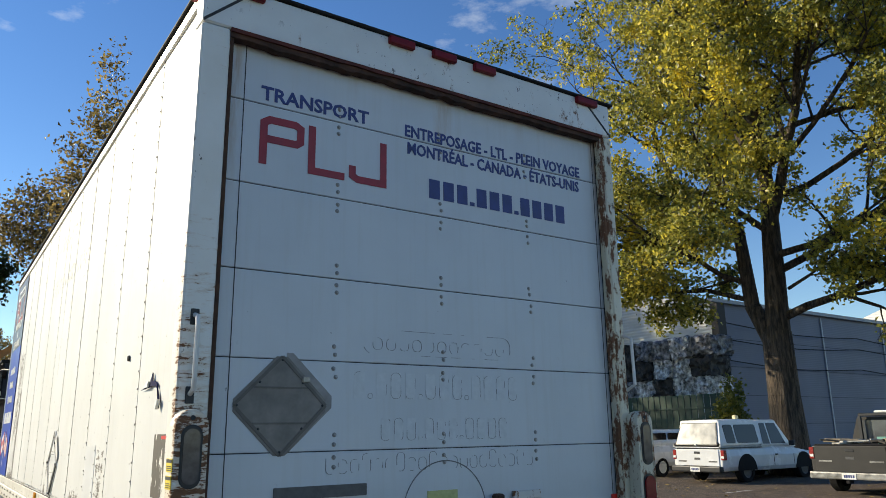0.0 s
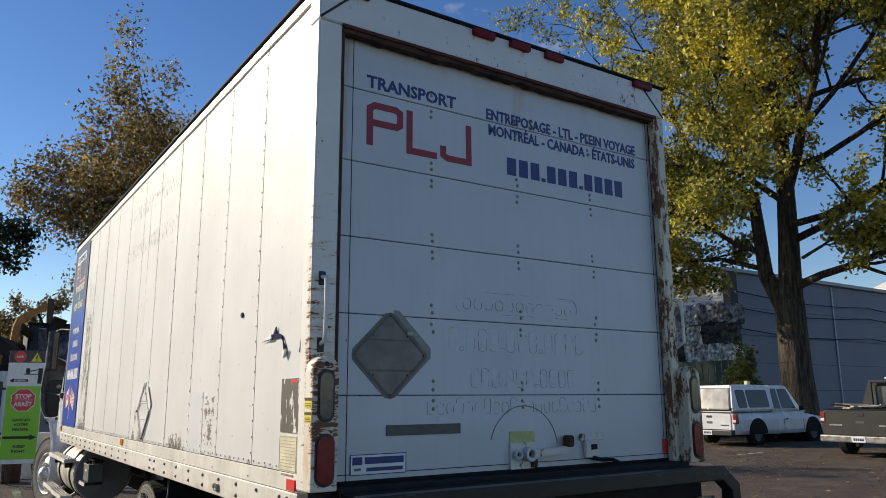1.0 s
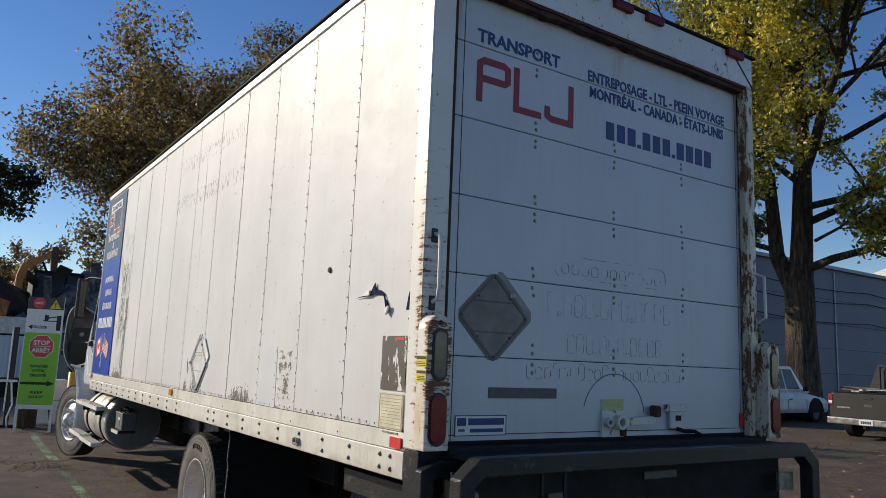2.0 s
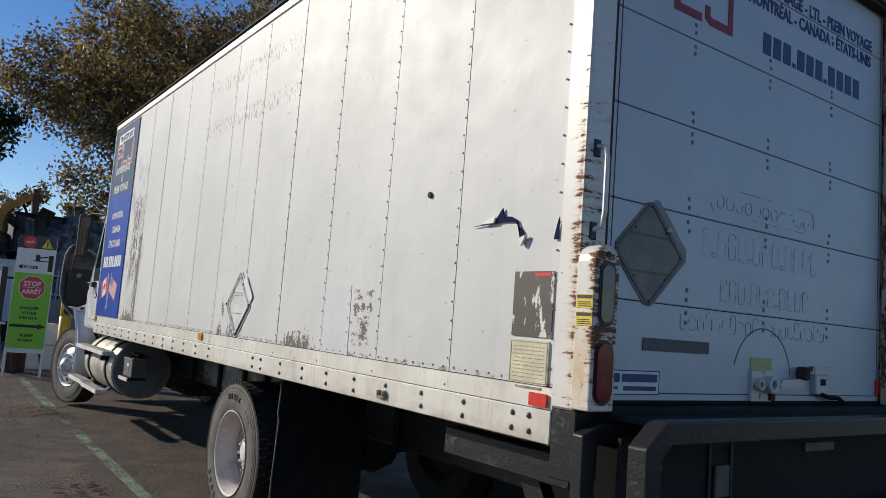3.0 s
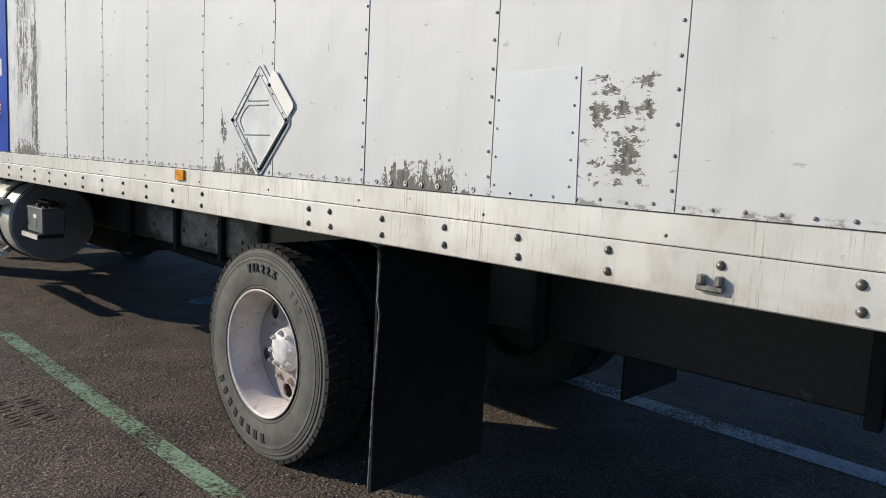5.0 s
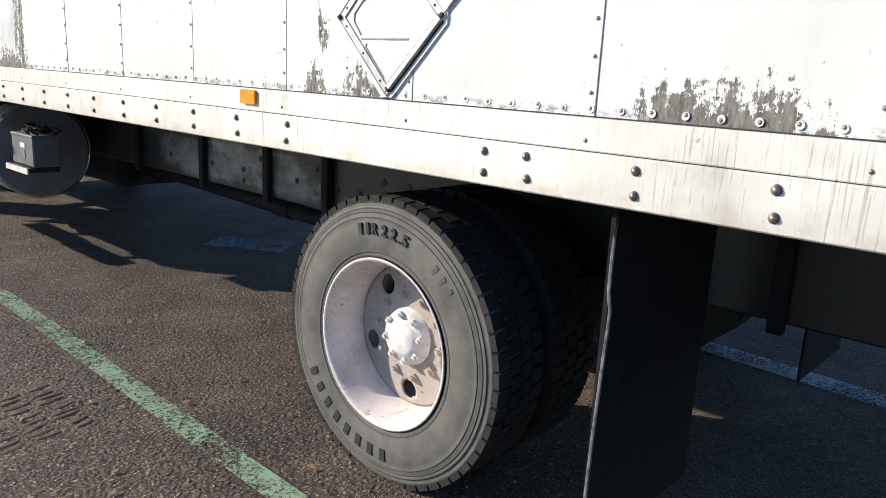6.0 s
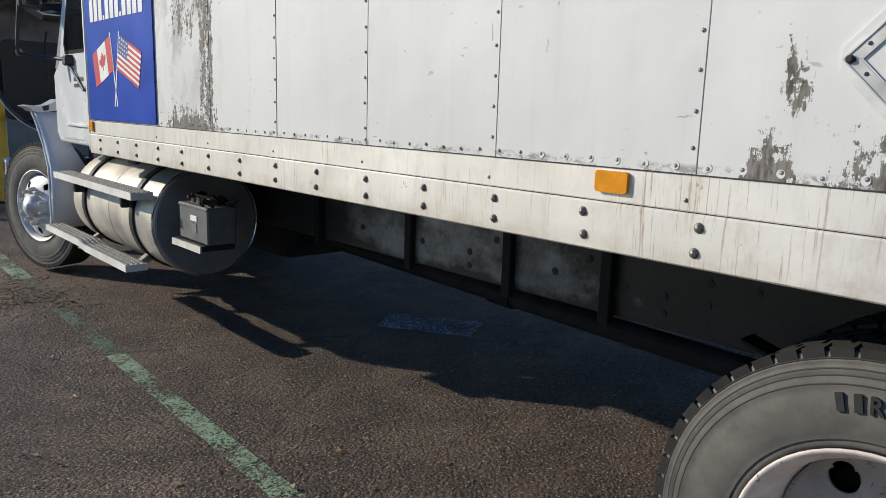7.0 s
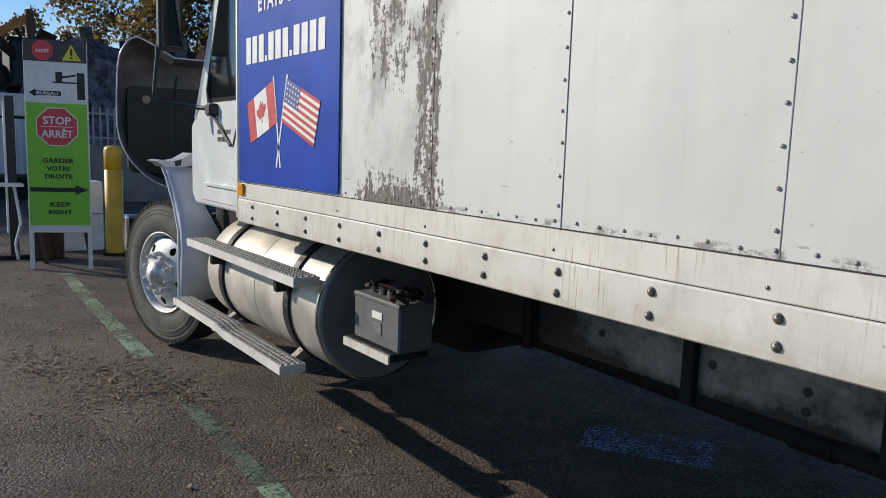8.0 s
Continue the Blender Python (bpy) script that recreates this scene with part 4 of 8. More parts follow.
def diamond(parent, cx, cz, half, m, frame_mat, plate_mat):
    """A hinged placard holder: a square plate on its corner, with a raised frame, two clips and rivets. Built in x, z at y = 0, looking towards -y."""
    h = half
    holder = part("placard_holder", prism(bmesh.new(), [(0.025, h), (h, 0.025), (h, -0.025), (0.025, -h), (-0.025, -h), (-h, -0.025), (-h, 0.025), (-0.025, h)], -0.003, 0.004, "y"), plate_mat, parent, "diamond placard holder with riveted frame and two clips")
    ring = [(0, h), (h, 0), (0, -h), (-h, 0)]
    for i in range(4):
        a, b = Vector(ring[i]), Vector(ring[(i + 1) % 4])
        d = (b - a).normalized()
        n = Vector((-d.y, d.x)) * 0.0065
        a2, b2 = a, b
        part("frame_bar", prism(bmesh.new(), [tuple(a2 + n), tuple(b2 + n), tuple(b2 - n), tuple(a2 - n)], -0.0065, -0.003, "y"), frame_mat, holder)
    for zc in (0.36, -0.36):
        wd = h * (1 - abs(zc)) * 0.92
        part("clip", boxed(-wd, wd, -0.006, -0.003, zc * h - 0.004, zc * h + 0.004), frame_mat, holder)
    part("hinge", boxed(h * 0.45, h * 0.62, -0.013, -0.002, h * 0.47, h * 0.60, bev=0.004), STEEL, holder)
    for k in range(8):
        a = radians(45 * k)
        rr = h * (0.93 if k % 2 == 0 else 0.66)
        bm = tube(bmesh.new(), (rr * math.cos(a), -0.004, rr * math.sin(a)), (rr * math.cos(a), -0.009, rr * math.sin(a)), 0.006, 0.003, 8)
        part("rivet", bm, SEAM, holder)
    holder.matrix_basis = m
    return holder


def build_rear():
    # frame
    frame_l = part("rear_post", boxed(-0.028, 0.098, -0.062, 0.052, 1.246, 3.485, bev=0.008), STREAKED, truck, "white rear post with rust streaks")
    frame_r = part("rear_post", boxed(2.41, W - 0.025, -0.062, 0.052, 1.246, 3.485, bev=0.008), RUSTY, truck, "badly rusted rear post")
    part("rear_header", boxed(-0.028, W - 0.025, -0.064, 0.052, 3.488, 3.697, bev=0.008), HEADER, truck, "chipped white header over the door")
    # gusset lines at the upper corners, rusted inner edges
    for x0, s in ((-0.027, 1), (W - 0.026, -1)):
        part("corner_seam", prism(bmesh.new(), [(x0, 3.50), (x0 + s * 0.005, 3.488), (x0 + s * 0.185, 3.655), (x0 + s * 0.18, 3.667)], -0.0665, -0.0635, "y"), SEAM, truck)
    part("door_track", boxed(0.098, 0.118, -0.052, -0.012, 1.26, 3.48, bev=0.004), RUST, truck, "rusted door track")
    part("door_track", boxed(2.385, 2.41, -0.060, -0.012, 1.26, 3.48, bev=0.006), FLAKED, truck, "flaking rusted door track")
    part("header_edge", prism(bmesh.new(), [(x, 3.474 + 0.006 * noise.noise(Vector((x * 9, 7, 0)))) for x in np.linspace(0.098, 2.41, 60)] + [(2.41, 3.492), (0.098, 3.492)], -0.0675, -0.0585, "y"), plain("red_rust", (0.115, 0.026, 0.018), 0.85, 0, 0.6, 16, 0.5), truck, "dark red rusted edge of the header")
    edge = [(x, 3.449 - 0.008 * noise.noise(Vector((x * 3, 2, 0))) - 0.012 * noise.noise(Vector((x * 14, 5, 0)))) for x in np.linspace(0.098, 2.41, 90)]
    part("header_lip", prism(bmesh.new(), edge + [(2.41, 3.487), (0.098, 3.487)], -0.058, -0.008, "y"), plain("dark_rust", (0.085, 0.040, 0.026), 0.9, 0, 0.8, 11, 0.6), truck, "crumbling rusty lip under the header")
    # sectional door
    door = part("rear_door", boxed(0.10, 2.41, 0.008, 0.05, 1.27, 3.485), SEAM, truck, "closed white roll-up rear door in six sections with bolts and lettering")
    zs = (1.272, 1.661, 2.047, 2.423, 2.809, 3.194, 3.48)
    for a, b in zip(zs, zs[1:]):
        part("door_section", boxed(0.112, 2.40, 0.0, 0.03, a + 0.002, b - 0.002, bev=0.003), DOOR, door)
    part("edge_joint", boxed(0.190, 0.194, -0.0015, 0.002, 1.275, 3.478), SEAM, door)
    part("edge_joint", boxed(2.369, 2.3725, -0.0015, 0.002, 1.275, 3.478), SEAM, door)
    part("bottom_seal", boxed(0.108, 2.405, -0.006, 0.02, 1.262, 1.277), RUBBER, door)
    part("bottom_bar", boxed(0.112, 2.40, -0.003, 0.002, 1.302, 1.306), SEAM, door)
    bolt0 = None
    for x0 in (0.667, 1.248, 1.828):
        for s in zs[1:6]:
            for dz in (-0.065, -0.03, 0.03, 0.065):
                bm = None
                if bolt0 is None:
                    bm = tube(bmesh.new(), (0, 0.001, 0), (0, -0.0025, 0), 0.0105, 0.010, 10)
                    tube(bm, (0, -0.0025, 0), (0, -0.006, 0), 0.0055, 0.003, 8)
                    ob = bolt0 = part("bolt", bm, RIVET, door, "", True)
                else:
                    ob = bolt0.copy()
                    scene.collection.objects.link(ob)
                ob.location = (x0 + rng.uniform(-0.006, 0.006), 0, s + dz + rng.uniform(-0.004, 0.004))
    # lettering
    words("lettering", "TRANSPORT", INK, door, rear_at(0.270, -0.001, 3.215), 0.555, 0.070)
    words("lettering", "ENTREPOSAGE - LTL - PLEIN VOYAGE", INK, door, rear_at(1.035, -0.001, 3.203), 1.223, 0.065)
    words("lettering", "MONTRÉAL - CANADA - ÉTATS-UNIS", INK, door, rear_at(1.05, -0.001, 3.111), 1.197, 0.082)
    digits(door, lambda u, v: (1.168 + u, -0.001, 2.898 + v), 0.960, 0.103, INK, (1, 1, 1, 0, 1, 1, 1, 0, 1, 1, 1, 1))
    logo_shapes(door, lambda u, v: (0.272 + u, -0.001, 2.914 + v), 0.655, 0.218, LOGO)
    glue = bmesh.new()
    # what is left of three lines of removed lettering: pale bars with dark rims
    for x0, z0, wd, ht, pat in ((0.752, 1.888, 0.97, 0.118, (1, 0, 1, 1, 1, 0, 1, 1, 1, 0, 1, 1, 1, 1)), (0.895, 1.70, 0.75, 0.10, (1, 1, 1, 0, 1, 1, 1, 0, 1, 1, 1, 1))):
        n = sum(1.0 if k else 0.45 for k in pat)
        u = x0
        for k in pat:
            w_ = wd / n * (1.0 if k else 0.45)
            hh = ht if k else ht * 0.18
            residue(glue, u + w_ * 0.16, u + w_ * 0.84, z0, z0 + hh)
            part("faded_bar", boxed(u + w_ * 0.16, u + w_ * 0.84, -0.0012, 0.001, z0, z0 + hh), GHOST, door)
            u += w_
    for k in range(20):
        u = 0.635 + k * 0.059
        hh = 0.058 if k % 3 else 0.082
        residue(glue, u, u + 0.042, 1.565, 1.565 + hh)
    residue(glue, 0.81, 1.675, 2.090, 2.205)
    for k in range(11):
        residue(glue, 0.86 + k * 0.072, 0.91 + k * 0.072, 2.11, 2.165)
    tagged(part("residue", glue, RESIDUE, door), kind="stuff")
    # diamond placard
    diamond(door, 0, 0, 0.205, pose(0.420, -0.001, 1.853), plain("tarnished_frame", (0.13, 0.118, 0.105), 0.5, 0.15, 0.4, 9), PLACARD_DK)
    # Grey plate offset to the right, drawn as the placard's shadow.
    part("placard_shadow_plate", prism(bmesh.new(), [(0.44, 2.075), (0.47, 2.075), (0.655, 1.895), (0.655, 1.845), (0.46, 1.66), (0.43, 1.66)], -0.002, 0.001, "y"), plain("dull_backing_plate", (0.30, 0.285, 0.27), 0.6, 0, 0.4, 9), door, "grey backing plate, offset like a shadow of the placard")
    # plates and labels
    part("grey_plate", prism(bmesh.new(), rounded(0.402, 0.833, 1.471, 1.521, 0.004, 2), -0.006, 0.0, "y"), GREY_TAPE, door, "dark grey strip where a plate was")
    lab = part("maker_label", prism(bmesh.new(), rounded(0.216, 0.512, 1.300, 1.389, 0.004, 2), -0.004, 0.0, "y"), CREAM, door, "white maker's label with dark printing")
    ring(lab, 0.216, 0.509, 1.302, 1.388, 0.004, INK, -0.005)
    part("label_mark", boxed(0.225, 0.275, -0.0055, -0.003, 1.345, 1.380), INK, lab)
    part("label_bar", boxed(0.288, 0.498, -0.0055, -0.003, 1.347, 1.378), INK, lab)
    part("label_bar", boxed(0.233, 0.268, -0.0055, -0.003, 1.318, 1.330), GHOST_EDGE, lab)
    part("label_bar", boxed(0.298, 0.493, -0.0055, -0.003, 1.314, 1.331), INK, lab)
    # arc scraped by the handle
    bm = bmesh.new()
    arc = [(1.256 + 0.235 * math.cos(radians(a)), 1.368 + 0.235 * math.sin(radians(a))) for a in range(8, 165, 6)]
    for (a, b), (c, d) in zip(arc, arc[1:]):
        tube(bm, (a, -0.0005, b), (c, -0.0005, d), 0.0028, seg=5)
    part("scrape_arc", bm, GHOST_EDGE, door)
    # latch
    latch = part("door_latch", prism(bmesh.new(), rounded(1.158, 1.325, 1.276, 1.412, 0.006, 2), -0.016, 0.0, "y"), rust_paint("latch_paint", (0.66, 0.65, 0.60), 0.03, 2.5), truck, "white painted latch with rusty handle bar")
    part("yellow_label", boxed(1.165, 1.335, -0.004, 0.0, 1.413, 1.470), YELLOW_PALE, latch, "pale yellow label")
    white_rust = rust_paint("latch_knob_paint", (0.66, 0.64, 0.59), 0.02, 3)
    for cx_, rr, dp in ((1.195, 0.026, 0.030), (1.268, 0.038, 0.046)):
        knob = part("latch_knob", lathe_y(bmesh.new(), [(-0.016, rr), (-0.016 - dp, rr), (-0.018 - dp, rr * 0.8), (-0.014 - dp, rr * 0.55), (-0.006 - dp * 0.5, rr * 0.5), (-0.006 - dp * 0.5, 0.0)], cx_, 1.352), white_rust, latch)
        part("knob_hole", lathe_y(bmesh.new(), [(-0.008 - dp * 0.5, rr * 0.48), (-0.010 - dp * 0.5, 0.0)], cx_, 1.352, 16), SEAM, latch)
    part("handle_bar", prism(bmesh.new(), [(1.31, 1.335), (1.55, 1.345), (1.555, 1.385), (1.31, 1.372)], -0.045, -0.03, "y"), rust_paint("bar_paint", (0.64, 0.62, 0.58), 0.06, 3), latch)
    part("handle_grip", boxed(1.525, 1.578, -0.065, -0.012, 1.378, 1.44, bev=0.01), RUST, latch)
    part("rust_block", boxed(1.295, 1.335, -0.03, 0.0, 1.28, 1.325, bev=0.004), RUST, latch)
    catch = part("door_catch", boxed(1.66, 1.84, -0.024, 0.0, 1.405, 1.445, bev=0.004), rust_paint("catch_paint", (0.62, 0.61, 0.57), 0.06, 3), truck, "rusty white door catch with black strap")
    part("catch_body", boxed(1.69, 1.80, -0.03, 0.0, 1.31, 1.405, bev=0.006), rust_paint("catch_body_paint", (0.6, 0.6, 0.57), 0.04, 3), catch)
    part("catch_slot", boxed(1.73, 1.775, -0.034, -0.029, 1.355, 1.385), BLACK, catch)
    part("pull_strap", pipe(bmesh.new(), [(1.74, -0.03, 1.312), (1.80, -0.04, 1.297), (1.88, -0.045, 1.295), (1.945, -0.04, 1.272)], 0.011, 6), RUBBER, catch)
    latch.location.x = -0.012
    catch.location.x = -0.010
    part("reflector", boxed(2.352, 2.402, -0.012, -0.002, 1.310, 1.392, bev=0.002), REFLECT, truck, "red reflector")
    # grab handle
    part("grab_handle", pipe(bmesh.new(), [(0.022, -0.06, 2.20), (0.022, -0.105, 2.19), (0.022, -0.115, 2.15), (0.022, -0.115, 1.95), (0.022, -0.105, 1.905), (0.022, -0.06, 1.89)], 0.010), ALU, truck, "grey grab handle on the post")
    part("handle_foot", boxed(0.005, 0.039, -0.068, -0.058, 2.16, 2.225, bev=0.003), TRIM_BLACK, truck)
    part("handle_foot", boxed(0.005, 0.039, -0.068, -0.058, 1.855, 1.92, bev=0.003), TRIM_BLACK, truck)
    part("grab_handle", pipe(bmesh.new(), [(2.475, -0.06, 2.26), (2.478, -0.115, 2.24), (2.478, -0.12, 1.98), (2.475, -0.06, 1.95)], 0.010), ALU, truck, "grey grab handle on the rusted post")
    # clearance lamps on the header
    for a, b in ((0.104, 0.241), (0.896, 1.046), (1.161, 1.310), (1.430, 1.575), (2.196, 2.364)):
        part("clearance_lamp", boxed(a, b, -0.092, -0.06, 3.652, 3.694, bev=0.008, seg=2), CLEARLENS, truck, "dark red clearance lamp")
    part("clearance_lamp", boxed(-0.048, 0.0, 0.0, 0.10, 3.655, 3.697, bev=0.008), REDLENS, truck, "red side marker lamp at the roof corner")
    # lamp housings: rounded tops, oval lamps in the rear faces
    for x0, x1, mat in ((-0.046, 0.080, STREAKED), (2.440, 2.566, RUSTY)):
        pts = [(x0, 1.255), (x1, 1.255), (x1, 1.77)]
        for i in range(1, 8):
            a = radians(180 * i / 8)
            pts.append(((x0 + x1) / 2 + (x1 - x0) / 2 * math.cos(a), 1.77 + (x1 - x0) / 2 * math.sin(a)))
        pts.append((x0, 1.77))
        hs = part("lamp_housing", prism(bmesh.new(), pts, -0.148, -0.063, "y"), mat, truck, "white steel lamp housing, rust-stained, round-topped")
        bevel = hs.modifiers.new("edge", "BEVEL")
        bevel.width, bevel.segments = 0.006, 2
        mid = (x0 + x1) / 2
        part("lamp_bezel", prism(bmesh.new(), rounded(mid - 0.040, mid + 0.040, 1.545, 1.775, 0.039, 6), -0.152, -0.147, "y"), TRIM_BLACK, hs)
        part("reverse_lamp", prism(bmesh.new(), rounded(mid - 0.031, mid + 0.031, 1.56, 1.76, 0.03, 6), -0.156, -0.151, "y"), DARKLENS, hs, "cloudy reversing lamp")
        part("lamp_bezel", prism(bmesh.new(), rounded(mid - 0.046, mid + 0.046, 1.275, 1.50, 0.045, 6), -0.152, -0.147, "y"), TRIM_BLACK, hs)
        part("tail_lamp", prism(bmesh.new(), rounded(mid - 0.039, mid + 0.039, 1.287, 1.488, 0.038, 6), -0.160, -0.151, "y"), REDLENS, hs, "dark red tail lamp")
        part("lamp_screw", tube(bmesh.new(), (mid, -0.147, 1.800), (mid, -0.152, 1.800), 0.010, 0.009, 10), SEAM, hs)
    # skirt of the post below
    part("post_foot", boxed(-0.020, 0.10, -0.07, 0.050, 1.0, 1.244, bev=0.004), BLACK_WORN, truck)
    part("post_foot", boxed(2.40, W - 0.02, -0.07, 0.050, 1.0, 1.244, bev=0.004), BLACK_WORN, truck)


def residue(bm, x0, x1, z0, z1):
    """Glue left along the rounded rim of a removed sign of the lettering, broken into short runs."""
    r = min(x1 - x0, z1 - z0) * 0.42
    path = rounded(x0, x1, z0, z1, r, 4)
    dense = []
    for (a, b), (c, d) in zip(path, path[1:] + path[:1]):
        n = max(1, int(math.hypot(c - a, d - b) / 0.008))
        dense += [(a + (c - a) * k / n, b + (d - b) * k / n) for k in range(n)]
    left, on = 0, False
    for (a, b), (c, d) in zip(dense, dense[1:] + dense[:1]):
        if left <= 0:
            on, left = rng.random() < 0.52, rng.randrange(2, 8)
        left -= 1
        if on:
            tube(bm, (a, -0.0008, b), (c, -0.0008, d), rng.uniform(0.0009, 0.0019), seg=4, caps=False)


def ring(parent, x0, x1, z0, z1, t, mat, y=-0.0015):
    """A thin rectangular outline on the rear face."""
    bm = bmesh.new()
    sides = [(x0 - t, x1 + t, z0 - t, z0), (x1, x1 + t, z0, z1), (x0 - t, x1 + t, z1, z1 + t), (x0 - t, x0, z0, z1)]
    for a, b, c, d in sides:
        box(bm, a, b, y, y + 0.0025, c, d)
    part("outline", bm, mat, parent)


def lathe_y(bm, profile, cx, cz, seg=24):
    """Turns a profile of (y, radius) about the line through (cx, cz) along y."""
    rings = [[bm.verts.new((cx + max(r, 0.0005) * math.cos(2 * math.pi * i / seg), y, cz + max(r, 0.0005) * math.sin(2 * math.pi * i / seg))) for i in range(seg)] for y, r in profile]
    for u, v in zip(rings, rings[1:]):
        for i in range(seg):
            bm.faces.new((u[i], u[(i + 1) % seg], v[(i + 1) % seg], v[i]))
    bmesh.ops.recalc_face_normals(bm, faces=bm.faces)
    return bm


build_rear()


def side_holder(m, h=0.232):
    """A flip placard holder: a pressed plate on its corner in a channel frame, one cover plate folded open. Built in x, z, looking towards -y."""
    frame_mat = plain("holder_frame", (0.56, 0.55, 0.53), 0.42, 0.35, 0.35, 14)
    holder = part("placard_holder", prism(bmesh.new(), [(0.022, h), (h, 0.022), (h, -0.022), (0.022, -h), (-0.022, -h), (-h, -0.022), (-h, 0.022), (-0.022, h)], -0.004, 0.004, "y"), PLACARD_W, truck, "white pressed placard holder with channel frame and open cover plate")
    pts = [Vector(p) for p in ((0, h), (h, 0), (0, -h), (-h, 0))]
    for i in range(4):
        a, b = pts[i], pts[(i + 1) % 4]
        d = (b - a).normalized()
        n = Vector((d.y, -d.x))
        for off, wide, y0, y1 in ((0.003, 0.003, -0.009, -0.004), (0.014, 0.019, -0.0065, -0.004), (0.026, 0.003, -0.0085, -0.004)):
            p, q = a + n * off + d * off, b + n * off - d * off
            w = n * wide / 2
            part("frame_channel", prism(bmesh.new(), [tuple(p + w), tuple(q + w), tuple(q - w), tuple(p - w)], y0, y1, "y"), frame_mat, holder)
        for u in (0.16, 0.5, 0.84):
            c = a + (b - a) * u + n * 0.014
            part("rivet", tube(bmesh.new(), (c.x, -0.006, c.y), (c.x, -0.009, c.y), 0.0045, 0.003, 8), SEAM, holder)
    # the raised clamp along the lower edge, with a dark gap on both sides
    a, b = pts[1], pts[2]
    d = (b - a).normalized()
    n = Vector((d.y, -d.x))
    for off, wide, y0, y1, mat in ((-0.001, 0.006, -0.007, 0.002, SEAM), (0.012, 0.014, -0.015, -0.006, ALU), (0.022, 0.004, -0.0095, -0.006, SEAM)):
        p, q, w = a + n * off + d * 0.02, b + n * off - d * 0.03, n * wide / 2
        part("clamp", prism(bmesh.new(), [tuple(p + w), tuple(q + w), tuple(q - w), tuple(p - w)], y0, y1, "y"), mat, holder)
    # pressed ribs of the plate, darker grey for the shadow of the embossing
    def loop(pts_):
        bm = bmesh.new()
        for (a_, b_), (c_, d_) in zip(pts_, pts_[1:]):
            tube(bm, (a_, -0.004, b_), (c_, -0.004, d_), 0.0032, seg=6)
        return bm
    k = h / 0.232
    part("pressed_rib", loop([(u * k, v * k) for u, v in ((0.075, 0.062), (-0.085, 0.062), (-0.115, 0.045), (-0.150, 0.010), (-0.152, -0.012), (-0.120, -0.052))]), PLACARD, holder)
    part("pressed_rib", loop([(u * k, v * k) for u, v in ((-0.118, -0.064), (0.085, -0.064))]), PLACARD, holder)
    part("pressed_rib", loop([(u * k, v * k) for u, v in ((-0.092, -0.078), (-0.098, -0.086), (-0.012, -0.176))]), PLACARD, holder)
    part("pressed_rib", loop([(u * k, v * k) for u, v in ((-0.085, 0.088), (-0.09, 0.082), (0.07, 0.080))]), PLACARD, holder)
    # the cover plate, folded open along the upper edge
    a, b = pts[0], pts[1]
    d = (b - a).normalized()
    n = Vector((d.y, -d.x)) * -1
    q0, q1 = a + d * 0.10, b - d * 0.012
    out = []
    for c, e, w in ((q0, 0, 0.0), (q1, 0, 0.0), (q1, 0.012, 0.055), (q1 - d * 0.014, 0, 0.068), (q0 + d * 0.014, 0, 0.068), (q0, 0, 0.055)):
        out.append(tuple(c + n * w))
    cover = prism(bmesh.new(), out, -0.004, 0.0, "y")
    for v in cover.verts:
        away = (Vector((v.co.x, v.co.z)) - q0).dot(n)
        v.co.y -= 0.004 + 0.03 * away
    part("cover_plate", cover, ALU, holder)
    for c in (pts[3] * 0.93, pts[2] * 0.90 + Vector((0.012, 0)), pts[1] * 0.93, pts[0] * 0.62 + pts[1] * 0.36):
        part("pivot", lathe_y(bmesh.new(), [(-0.004, 0.0085), (-0.012, 0.0075), (-0.015, 0.005), (-0.015, 0.0)], c.x, c.y, 12), SEAM, holder)
    holder.matrix_basis = m
    return holder


